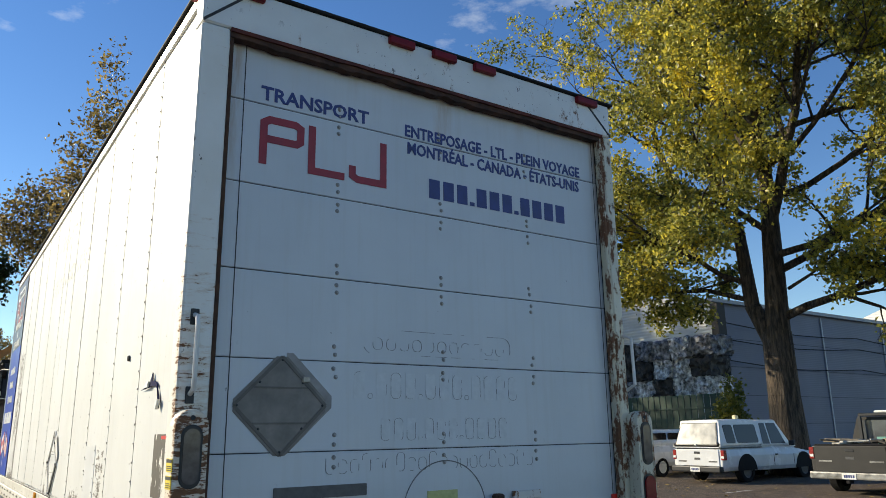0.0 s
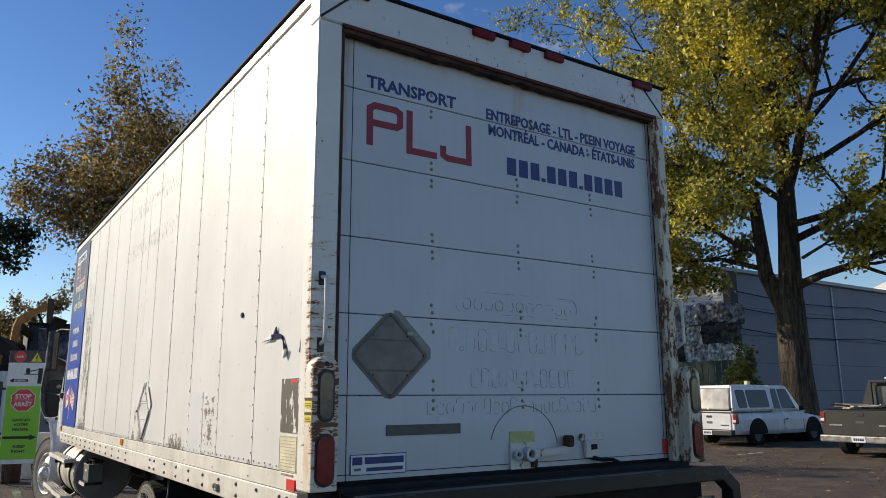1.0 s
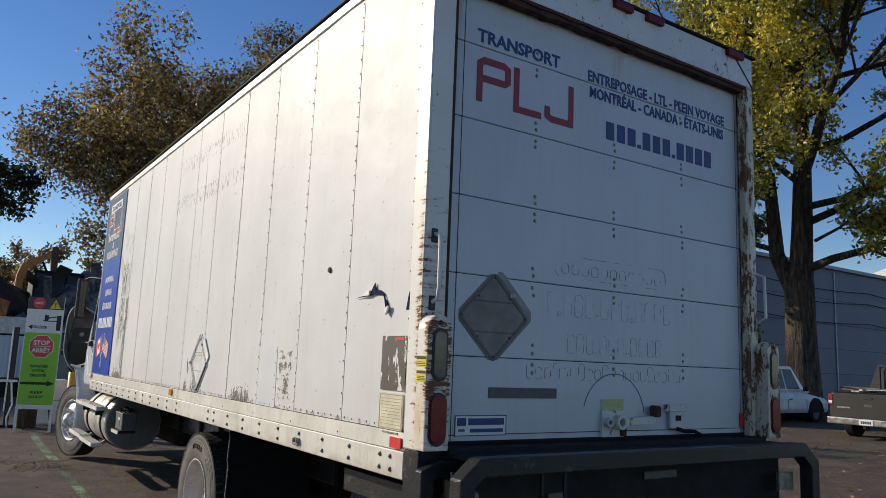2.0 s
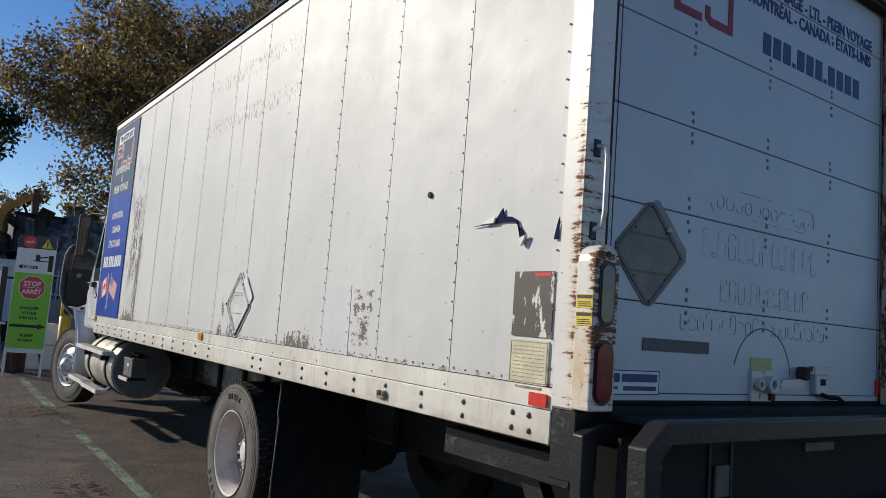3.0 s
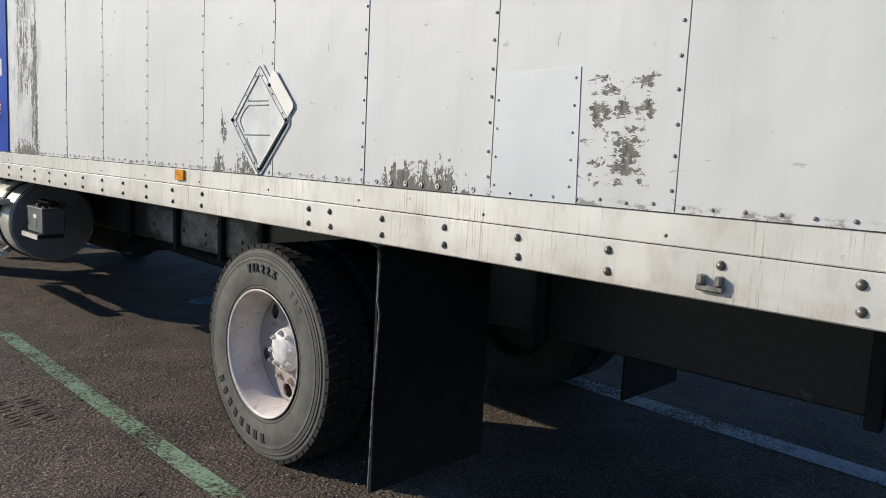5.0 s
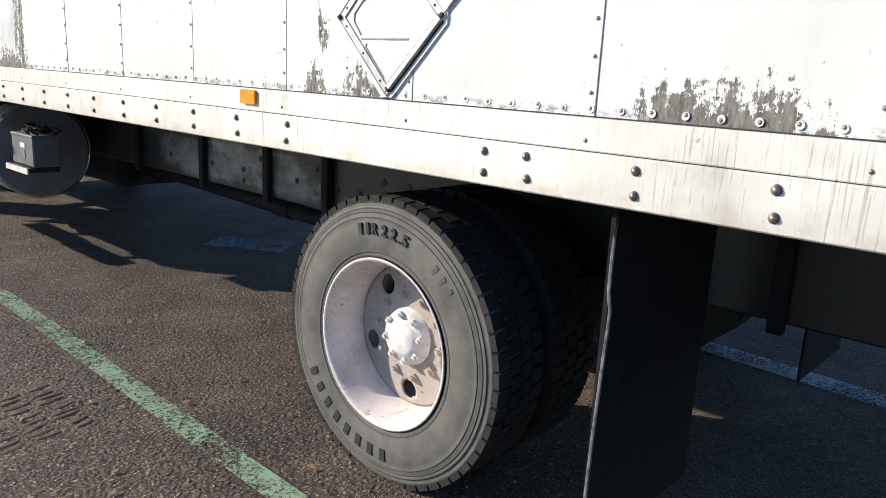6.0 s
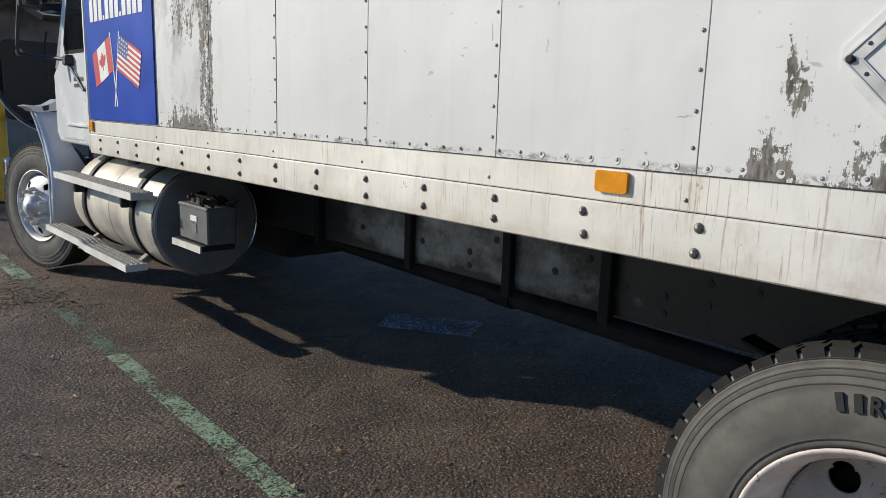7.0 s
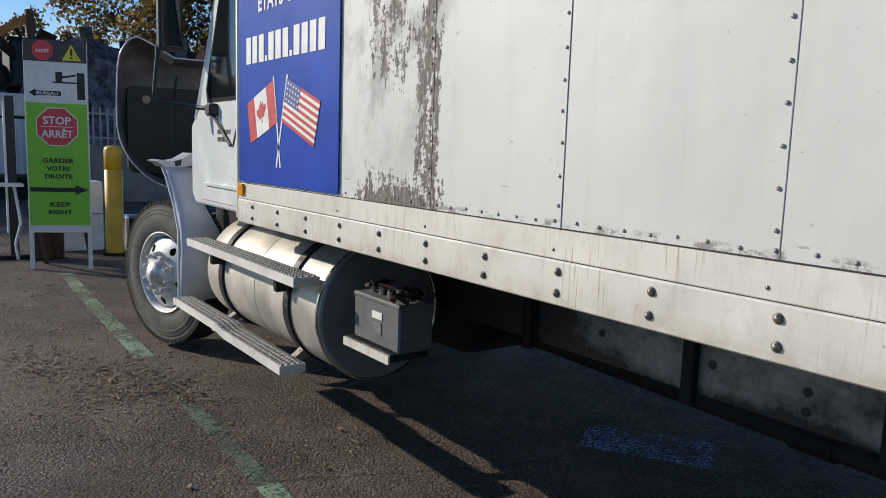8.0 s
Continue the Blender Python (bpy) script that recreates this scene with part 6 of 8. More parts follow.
        for y in np.arange(y0 + 0.02, y1 - 0.02, 0.030):
            for k in range(4):
                tube(bm, (xo + 0.016 + k * 0.030, y, z - 0.007), (xo + 0.016 + k * 0.030, y, z + 0.003), 0.0125, 0.008, 6)
        tagged(part("tread_studs", bent(bm), TREAD, step), kind="stuff")
    return tank


def lathe_z(bm, profile, cx, cy, seg=24):
    rings = [[bm.verts.new((cx + max(r, 0.0005) * math.cos(2 * math.pi * i / seg), cy + max(r, 0.0005) * math.sin(2 * math.pi * i / seg), z)) for i in range(seg)] for z, r in profile]
    for u, v in zip(rings, rings[1:]):
        for i in range(seg):
            bm.faces.new((u[i], u[(i + 1) % seg], v[(i + 1) % seg], v[i]))
    bmesh.ops.recalc_face_normals(bm, faces=bm.faces)
    return bm


build_tank()


def build_battery():
    x0, x1, z0, z1 = 0.155, 0.32, 0.690, 0.882
    grey = plain("battery_case", (0.13, 0.135, 0.135), 0.5, 0, 0.25, 12)
    bat = part("battery", boxed(x0, x1, 6.66, 7.03, z0, z1, bev=0.008), grey, truck, "dark grey truck battery on a small tray, with tangled cables")
    bat.location = (0, 0.0, 0)
    part("battery_lid", boxed(x0 - 0.004, x1 + 0.004, 6.655, 7.034, z1 - 0.012, z1 + 0.010, bev=0.006), grey, bat)
    part("battery_badge", boxed(x0 - 0.004, x0 - 0.001, 6.79, 6.87, z0 + 0.115, z0 + 0.145), CREAM, bat, "pale maker's badge")
    part("battery_badge", boxed(x0 - 0.004, x0 - 0.001, 6.795, 6.865, z0 + 0.05, z0 + 0.10), GHOST_EDGE, bat)
    part("battery_tray", boxed(x0 - 0.03, x1, 6.68, 7.06, z0 - 0.035, z0 - 0.003, bev=0.004), BLACK_WORN, bat)
    part("tray_lip", boxed(x0 - 0.036, x0 - 0.028, 6.68, 7.06, z0 - 0.042, z0 - 0.006), RAIL, bat)
    for k in range(11):
        a = Vector((rng.uniform(x0, x1), rng.uniform(6.60, 7.0), z1 + 0.02))
        pts = [a + Vector((rng.uniform(-0.05, 0.05), rng.uniform(-0.05, 0.05), rng.uniform(0.0, 0.045))) for _ in range(4)]
        part("cable", pipe(bmesh.new(), pts, 0.009, 6), RUBBER if k % 2 else RUST, bat)
    for k in range(4):
        part("terminal", tube(bmesh.new(), (x0 + 0.06, 6.76 + k * 0.07, z1 + 0.01), (x0 + 0.06, 6.76 + k * 0.07, z1 + 0.05), 0.014, 0.012, 8), STEEL, bat)


build_battery()


def build_cab():
    x0, x1 = 0.055, 2.48
    prof = [(8.03, 1.13), (8.95, 1.13), (9.02, 1.20), (9.02, 1.62), (8.86, 1.72), (8.42, 2.62), (8.20, 2.72), (8.03, 2.72)]
    cab = part("cab", prism(bmesh.new(), prof, x0, x1), CAB, truck, "white painted cab behind the raised hood")
    bv = cab.modifiers.new("edge", "BEVEL")
    bv.width, bv.segments = 0.025, 3
    # door with its joint, window and quarter pillar
    door = part("cab_door", prism(bmesh.new(), [(8.10, 1.17), (8.82, 1.17), (8.86, 1.60), (8.72, 1.80), (8.38, 2.52), (8.10, 2.55)], x0 - 0.008, x0 + 0.004), CAB, cab, "white cab door")
    part("door_joint", prism(bmesh.new(), [(8.088, 1.155), (8.10, 1.155), (8.10, 2.56), (8.088, 2.56)], x0 - 0.004, x0 + 0.002), SEAM, cab)
    part("window", prism(bmesh.new(), [(8.15, 1.77), (8.64, 1.77), (8.66, 1.82), (8.36, 2.46), (8.15, 2.48)], x0 - 0.012, x0 - 0.004), GLASS, door, "dark tinted side window")
    part("window_gasket", prism(bmesh.new(), [(8.13, 1.745), (8.66, 1.745), (8.685, 1.82), (8.37, 2.485), (8.13, 2.505)], x0 - 0.0105, x0 - 0.006), RUBBER, door)
    part("door_bar", boxed(x0 - 0.022, x0 - 0.008, 8.14, 8.70, 1.26, 1.275), CAB, door)
    for k in range(2):
        for j in range(10 - 2 * k):
            part("number_bar", boxed(x0 - 0.0105, x0 - 0.007, 8.475 - j * 0.022, 8.489 - j * 0.022, 1.563 - k * 0.042, 1.588 - k * 0.042), GREY_TAPE, door)
    part("door_crease", pipe(bmesh.new(), [(x0 - 0.009, 8.155, 1.745), (x0 - 0.009, 8.16, 1.62), (x0 - 0.010, 8.235, 1.495)], 0.005, 6), SEAM, door)
    part("windscreen", prism(bmesh.new(), [(8.885, 1.74), (8.90, 1.745), (8.46, 2.60), (8.445, 2.595)], x0 + 0.12, x1 - 0.12), GLASS, cab, "dark windscreen")
    part("a_pillar", pipe(bmesh.new(), [(x0 + 0.02, 8.92, 1.66), (x0 + 0.03, 8.72, 2.04), (x0 + 0.04, 8.45, 2.60)], 0.030, 8), CAB, cab)
    # mirror on a bracket
    mir = part("mirror", boxed(-0.175, -0.030, 8.86, 8.93, 2.045, 2.62, bev=0.03, seg=3), TRIM_BLACK, cab, "tall black wing mirror on tube arms")
    part("mirror_glass", boxed(-0.158, -0.046, 8.852, 8.862, 2.07, 2.59, bev=0.004), GLASS, mir)
    part("mirror_arm", pipe(bmesh.new(), [(x0, 8.52, 1.70), (-0.05, 8.74, 1.725), (-0.19, 8.89, 1.745), (-0.195, 8.90, 1.80), (-0.165, 8.90, 2.10)], 0.013, 8), TRIM_BLACK, mir)
    part("mirror_arm", pipe(bmesh.new(), [(-0.10, 8.90, 2.60), (-0.02, 8.80, 2.64), (x0 + 0.10, 8.45, 2.60)], 0.013, 8), TRIM_BLACK, mir)
    part("mirror_foot", boxed(x0 - 0.06, x0 + 0.0, 8.47, 8.56, 1.665, 1.735, bev=0.012), TRIM_BLACK, mir)
    part("mirror_stay", pipe(bmesh.new(), [(x0 - 0.03, 8.50, 1.67), (x0 - 0.02, 8.38, 1.58), (x0 - 0.015, 8.26, 1.50)], 0.009, 6), TRIM_BLACK, mir)


build_cab()


def build_front():
    cy, cz = 9.78, 0.545
    wheel = part("wheel", lathe(bmesh.new(), [(0.248, 0.296), (0.240, 0.302), (0.238, 0.294), (0.248, 0.285), (0.27, 0.272), (0.29, 0.262), (0.33, 0.255), (0.45, 0.25)], cy, cz, 56), POLISHED, truck, "polished front wheel with bright hub cap", True)
    build_tyre(wheel, cy, cz, 0.235, 0.50, 0.525, False)
    part("wheel_disc", disc_with_holes(cy, cz, 0.222, 0.08, 0.255, 5, 35, 0.207, 0.030, 0.05), POLISHED, wheel, "", True)
    part("hub_cap", lathe(bmesh.new(), [(0.225, 0.105), (0.20, 0.10), (0.165, 0.085), (0.150, 0.065), (0.148, 0.04), (0.14, 0.035), (0.138, 0.0005)], cy, cz, 32), POLISHED, wheel, "", True)
    for k in range(10):
        a = 2 * math.pi * k / 10
        y, z = cy + 0.142 * math.sin(a), cz + 0.142 * math.cos(a)
        part("wheel_nut", tube(tube(bmesh.new(), (0.225, y, z), (0.185, y, z), 0.019, 0.017, 6), (0.185, y, z), (0.168, y, z), 0.013, 0.010, 8), POLISHED, wheel)
    part("brake_drum", lathe(bmesh.new(), [(0.30, 0.0005), (0.30, 0.22), (0.5, 0.22)], cy, cz, 32), BLACK, wheel)
    pivot = Matrix.Translation((0.33, cy, cz))
    wheel.matrix_basis = Matrix.Translation((-0.185, 0, 0.015)) @ pivot @ Matrix.Rotation(radians(17), 4, "Z") @ pivot.inverted()
    w2 = part("wheel", lathe(bmesh.new(), [(2.30, 0.296), (2.29, 0.25), (2.25, 0.0005)], cy, cz, 40), CHROME, truck, "front wheel on the far side")
    build_tyre(w2, cy, cz, 2.04, 2.305, 0.532, False)
    # Added floor pan and gearbox keep the sun off the ground below.
    part("cab_underbody", boxed(0.30, 2.25, 8.0, 9.15, 0.80, 1.122, bev=0.02), BLACK, truck, "black floor pan under the cab, added to block sun")
    part("gearbox", boxed(0.95, 1.75, 7.25, 9.1, 0.42, 1.0, bev=0.08, seg=2), BLACK, truck, "dark gearbox block between the frame rails, added to block sun")
    part("front_axle", tube(bmesh.new(), (0.45, cy, 0.48), (2.1, cy, 0.48), 0.06, 0.06, 12), BLACK, truck, "black front axle")
    # Engine block is deepened and widened to stop more of that sun.
    part("engine", boxed(0.85, 1.70, 9.12, 10.6, 0.38, 1.55, bev=0.05), BLACK, truck, "dark engine block under the raised hood, enlarged to block sun")
    part("front_bumper", boxed(0.12, 2.42, 11.15, 11.28, 0.52, 0.86, bev=0.03, seg=2), CHROME, truck, "chrome front bumper")
    # splash fender behind the wheel: a skirt that narrows and sweeps forward to a flared head
    bm = bmesh.new()
    rows = []
    for z, y, xa, xb in ((0.46, 9.20, 0.100, 0.40), (0.70, 9.20, 0.102, 0.40), (0.915, 9.22, 0.108, 0.37), (1.02, 9.26, 0.106, 0.325), (1.10, 9.31, 0.102, 0.295), (1.20, 9.36, 0.092, 0.272), (1.29, 9.41, 0.076, 0.260), (1.345, 9.44, 0.062, 0.255)):
        rows.append([bm.verts.new((xa - 0.012, y + 0.05, z)), bm.verts.new((xa, y, z)), bm.verts.new((xa + 0.03, y - 0.012, z)), bm.verts.new(((xa + xb) / 2, y - 0.015, z)), bm.verts.new((xb - 0.015, y, z)), bm.verts.new((xb, y + 0.04, z))])
    for u, v in zip(rows, rows[1:]):
        for k in range(5):
            bm.faces.new((u[k], u[k + 1], v[k + 1], v[k]))
    fend = part("splash_fender", bm, FENDER, truck, "pale grey fender skirt behind the front wheel", True)
    sl = fend.modifiers.new("thick", "SOLIDIFY")
    sl.thickness = 0.012
    part("fender_head", prism(bmesh.new(), [(-0.005, 1.385), (0.03, 1.395), (0.10, 1.385), (0.17, 1.40), (0.245, 1.445), (0.262, 1.43), (0.255, 1.36), (0.16, 1.345), (0.06, 1.345), (0.03, 1.37)], 9.43, 9.66, "y"), FENDER, fend)
    part("fender_gap", prism(bmesh.new(), [(0.12, 1.386), (0.17, 1.402), (0.165, 1.36), (0.13, 1.352)], 9.425, 9.4295, "y"), SEAM, fend)
    part("fender_rim", pipe(bmesh.new(), [(0.088, 9.25, 0.47), (0.092, 9.25, 0.80), (0.096, 9.27, 0.93), (0.092, 9.35, 1.09), (0.066, 9.44, 1.28), (0.05, 9.47, 1.345)], 0.008, 6), CAB, fend)
    fend.location = (-0.056, 0, -0.006)
    # the raised hood: a tub tilted forward, dark inside, white outside
    outline = [(0.42, 2.20), (0.20, 2.31), (0.10, 2.33), (0.02, 2.25), (-0.022, 2.10), (-0.030, 1.70), (0.0, 1.50), (0.10, 1.32), (0.28, 1.17), (0.55, 1.10), (1.27, 1.08)]
    soft = [outline[0]]
    for k in range(len(outline) - 1):
        p0, p1, p2, p3 = (Vector(outline[min(max(j, 0), len(outline) - 1)]) for j in (k - 1, k, k + 1, k + 2))
        for u in (0.25, 0.5, 0.75, 1.0):
            q = 0.5 * (2 * p1 + (p2 - p0) * u + (2 * p0 - 5 * p1 + 4 * p2 - p3) * u ** 2 + (3 * p1 - p0 - 3 * p2 + p3) * u ** 3)
            soft.append((q.x, q.y))
    outline = soft + [(2.54 - x, z) for x, z in soft[-2::-1]]
    def shell(grow, y_list, shrink):
        bm_ = bmesh.new()
        rows_ = []
        for y_, s_ in zip(y_list, shrink):
            rows_.append([bm_.verts.new((1.27 + (x - 1.27) * (s_ + grow), y_ - 0.10 * (z - 1.1), 1.80 + (z - 1.80) * (s_ + grow))) for x, z in outline])
        for u, v in zip(rows_, rows_[1:]):
            for k in range(len(outline)):
                bm_.faces.new((u[k], u[(k + 1) % len(outline)], v[(k + 1) % len(outline)], v[k]))
        bm_.faces.new(rows_[-1])
        return bm_
    hood = part("hood", shell(0.0, (10.75, 10.95, 11.35, 11.75), (1.0, 0.955, 0.87, 0.70)), CAB, truck, "white hood tilted forward, its dark underside showing", True)
    part("hood_liner", shell(-0.010, (10.765, 10.93, 11.05), (1.0, 0.957, 0.92)), HOOD_IN, hood)
    lip = bmesh.new()
    n = len(outline)
    for k in range(n):
        (xa, za), (xb, zb) = outline[k], outline[(k + 1) % n]
        tube(lip, (xa, 10.75 - 0.10 * (za - 1.1), za), (xb, 10.75 - 0.10 * (zb - 1.1), zb), 0.006, seg=6)
    part("hood_rim", lip, CAB, hood)
    part("insulation_pad", prism(bmesh.new(), rounded(0.10, 2.44, 1.24, 1.97, 0.06, 4), 10.905, 10.945, "y"), TRIM_BLACK, hood)
    part("hood_cable", pipe(bmesh.new(), [(0.45, 10.7, 2.05), (0.40, 10.6, 1.9), (0.35, 10.4, 1.5)], 0.008, 6), TRIM_BLACK, hood)
    part("hood_latch", tube(bmesh.new(), (0.25, 10.88, 1.86), (0.25, 10.91, 1.86), 0.035, 0.035, 12), STEEL, hood)


build_front()


# ---- trees ----
def branch_mesh(segs, sides=7):
    """All limbs of a tree as tapered tubes; segs are (p0, p1, r0, r1)."""
    verts, faces = [], []
    for p0, p1, r0, r1 in segs:
        d = (p1 - p0).normalized()
        a = d.orthogonal().normalized()
        b = d.cross(a)
        n = sides if r0 > 0.05 else 4
        base = len(verts)
        for p, r in ((p0, r0), (p1, r1)):
            for i in range(n):
                t = 2 * math.pi * i / n
                verts.append(p + (a * math.cos(t) + b * math.sin(t)) * r)
        for i in range(n):
            faces.append((base + i, base + (i + 1) % n, base + n + (i + 1) % n, base + n + i))
    me = bpy.data.meshes.new("trunk")
    me.from_pydata([tuple(v) for v in verts], [], faces)
    for p in me.polygons:
        p.use_smooth = True
    return me


def leaf_mesh(points, size, seed, fold=0.35):
    """Leaves as small folded blades round the given points."""
    r = np.random.RandomState(seed)
    n = len(points)
    c = np.asarray(points, dtype=float)
    a = r.normal(size=(n, 3))
    a /= np.linalg.norm(a, axis=1)[:, None]
    b = np.cross(a, r.normal(size=(n, 3)))
    b /= np.linalg.norm(b, axis=1)[:, None]
    nrm = np.cross(a, b)
    s = size * r.uniform(0.6, 1.35, size=(n, 1))
    v = np.stack([c - a * s, c + b * s * 0.62 + nrm * s * fold, c + a * s, c - b * s * 0.62 + nrm * s * fold], axis=1).reshape(-1, 3)
    i = np.arange(n) * 4
    f = np.concatenate([np.stack([i, i + 1, i + 2], 1), np.stack([i, i + 2, i + 3], 1)])
    me = bpy.data.meshes.new("crown")
    me.vertices.add(len(v))
    me.vertices.foreach_set("co", v.ravel())
    me.loops.add(len(f) * 3)
    me.loops.foreach_set("vertex_index", f.ravel().astype(np.int32))
    me.polygons.add(len(f))
    me.polygons.foreach_set("loop_start", (np.arange(len(f)) * 3).astype(np.int32))
    me.update()
    me.validate()
    return me


def grow(seed, limbs, levels, split, spread, shrink, bend=0.18):
    """Limbs (start, way, length, radius) branch into ever finer ones. Gives the segments and the tips."""
    r = random.Random(seed)
    segs, tips = [], []
    def go(p, way, length, rad, lv):
        steps = 5 if lv == 0 else 4
        for k in range(steps):
            way = (way + Vector((r.gauss(0, 1), r.gauss(0, 1), r.gauss(0.12, 0.8))) * bend).normalized()
            q = p + way * length / steps
            r1 = rad * (1 - 0.55 * (k + 1) / steps)
            segs.append((p.copy(), q.copy(), rad * (1 - 0.55 * k / steps), r1))
            p = q
            if lv < levels and k >= 1:
                for _ in range(split if k < steps - 1 else split + 1):
                    side = Vector((r.gauss(0, 1), r.gauss(0, 1), r.gauss(0, 0.8)))
                    w2 = (way + side * spread).normalized()
                    go(p, w2, length * shrink * r.uniform(0.7, 1.2), max(0.006, r1 * 0.55), lv + 1)
            if lv >= levels - 1 and k >= 1:
                tips.append((p.copy(), lv))
    for p, w, ln, rad in limbs:
        go(Vector(p), Vector(w).normalized(), ln, rad, 0)
    return segs, tips


def tree(name, label, at, trunk_segs, limbs, levels, split, spread, shrink, leaves, leaf_size, scatter, bark_mat, leaf_mat, seed, size=1.0, leafy=1.0, bare=0.0):
    ob = thing(name, label, "tree", at=at)
    ob.scale = (size, size, size)
    segs, tips = grow(seed, limbs, levels, split, spread, shrink)
    me = branch_mesh([(Vector(a), Vector(b), r0, r1) for a, b, r0, r1 in trunk_segs] + segs, 10)
    me.materials.append(bark_mat)
    tr = new("trunk", me)
    tr.parent = ob
    r = np.random.RandomState(seed)
    base = np.array([tuple(p) for p, _ in tips])
    base = base[r.permutation(len(base))[: int(len(base) * leafy)]]
    cells, keep = {}, []
    for k, q in enumerate(np.floor(base / 0.8).astype(int)):
        cells[tuple(q)] = cells[tuple(q)] + 1 if tuple(q) in cells else 1
        if cells[tuple(q)] <= 4:
            keep.append(k)
    base = base[keep]
    if bare:
        base = base[(np.hypot(base[:, 0], base[:, 1]) > bare) | (base[:, 2] > 10.5)]
    pick = base[r.randint(0, len(base), leaves)]
    pts = pick + r.normal(size=(leaves, 3)) * np.array(scatter)
    cm = leaf_mesh(pts, leaf_size, seed)
    cm.materials.append(leaf_mat)
    cr = new("crown", cm)
    cr.parent = ob
    return ob


BARK = bark("grey_brown_bark", (0.10, 0.074, 0.052))
BARK_DARK = bark("dark_bark", (0.09, 0.075, 0.062))
LEAF_GOLD = foliage("autumn_leaves", (0.055, 0.078, 0.022), (0.40, 0.38, 0.080), (0.98, 0.76, 0.085), 0.41)
LEAF_BROWN = foliage("thin_brown_leaves", (0.058, 0.046, 0.021), (0.21, 0.155, 0.055), (0.48, 0.34, 0.11), 0.43)
# Near-black leaves: the tree's shaded look is put into the colour.
LEAF_DARK = foliage("shaded_dark_leaves", (0.012, 0.022, 0.008), (0.02, 0.035, 0.010), (0.04, 0.055, 0.015), 0.45)
LEAF_BUSH = foliage("bush_leaves", (0.05, 0.08, 0.015), (0.16, 0.17, 0.03), (0.34, 0.28, 0.04), 0.40)

GZ = 0.238
# big cottonwood behind the parked pickups
tree("cottonwood_tree", "huge cottonwood with a thick furrowed trunk and yellow-green autumn leaves", (22.55, 11.27, GZ),
     [((0, 0, -0.1), (0, 0, 0.5), 0.85, 0.62), ((0, 0, 0.5), (-0.05, 0.0, 2.5), 0.60, 0.50), ((-0.05, 0, 2.5), (-0.05, 0.0, 4.6), 0.50, 0.47), ((-0.05, -0.05, 4.4), (0.0, -0.15, 6.6), 0.40, 0.34), ((0.0, -0.15, 6.6), (0.1, -0.2, 9.4), 0.34, 0.27), ((0.1, -0.2, 9.4), (0.1, -0.1, 12.2), 0.27, 0.18), ((-0.05, 0.15, 4.2), (-0.1, 0.75, 5.6), 0.30, 0.26), ((-0.1, 0.75, 5.6), (-0.15, 0.95, 8.6), 0.25, 0.20), ((-0.1, 0.8, 5.8), (-0.6, 2.1, 6.3), 0.10, 0.08)],
     [((-0.6, 2.0, 6.3), (-0.3, 0.9, -0.15), 2.4, 0.07), ((-0.15, 0.95, 8.4), (-0.4, 0.85, 1.0), 8.4, 0.17), ((-0.15, 0.9, 8.0), (-0.55, 0.85, 0.35), 5.5, 0.12), ((-0.1, 0.8, 6.4), (-0.7, 0.65, 0.25), 4.5, 0.10),
      ((0, -0.1, 5.0), (0.3, -0.95, 0.18), 5.5, 0.15), ((0, -0.15, 6.6), (0.35, -0.85, 0.35), 5.5, 0.14), ((0.1, -0.2, 8.4), (0.2, -0.7, 0.85), 6.5, 0.20), ((0.1, -0.2, 9.6), (-0.5, 0.25, 1.0), 6.5, 0.16),
      ((0.1, -0.1, 12.0), (0.0, 0.1, 1.0), 6.5, 0.16), ((0.1, -0.1, 12.0), (-0.2, 0.6, 0.85), 6.0, 0.13), ((0.1, -0.1, 12.0), (0.2, -0.65, 0.8), 6.0, 0.13), ((0.0, -0.2, 8.0), (-0.85, -0.1, 0.45), 5.0, 0.12), ((0.1, -0.2, 10.4), (0.2, -0.95, 0.35), 5.5, 0.11), ((0.1, 0.0, 10.2), (0.7, 0.5, 0.6), 5.5, 0.12),
      ((0, -0.6, 6.0), (-0.3, -0.9, 0.1), 2.4, 0.06), ((-0.1, 0.9, 6.6), (-0.4, 0.8, 0.0), 2.8, 0.06),
      ((-0.1, 1.0, 7.6), (-0.6, 0.7, 0.1), 3.0, 0.06), ((0.1, -0.2, 8.6), (-0.9, 0.2, 0.25), 3.0, 0.06), ((0.1, -2.6, 5.9), (0.0, -0.8, 0.4), 2.2, 0.05),
      ((0.0, -0.15, 7.2), (0.4, -1.0, 0.08), 6.8, 0.13), ((0.6, -3.2, 6.4), (0.3, -0.9, -0.25), 3.2, 0.07), ((0.1, -0.2, 9.2), (0.5, -1.0, 0.25), 6.8, 0.12), ((0.2, -0.2, 11.4), (0.4, -1.0, 0.45), 6.5, 0.11)],
     3, 2, 0.72, 0.46, 130000, 0.082, (0.19, 0.19, 0.17), BARK, LEAF_GOLD, 11, 1.0, 0.25, 1.1)
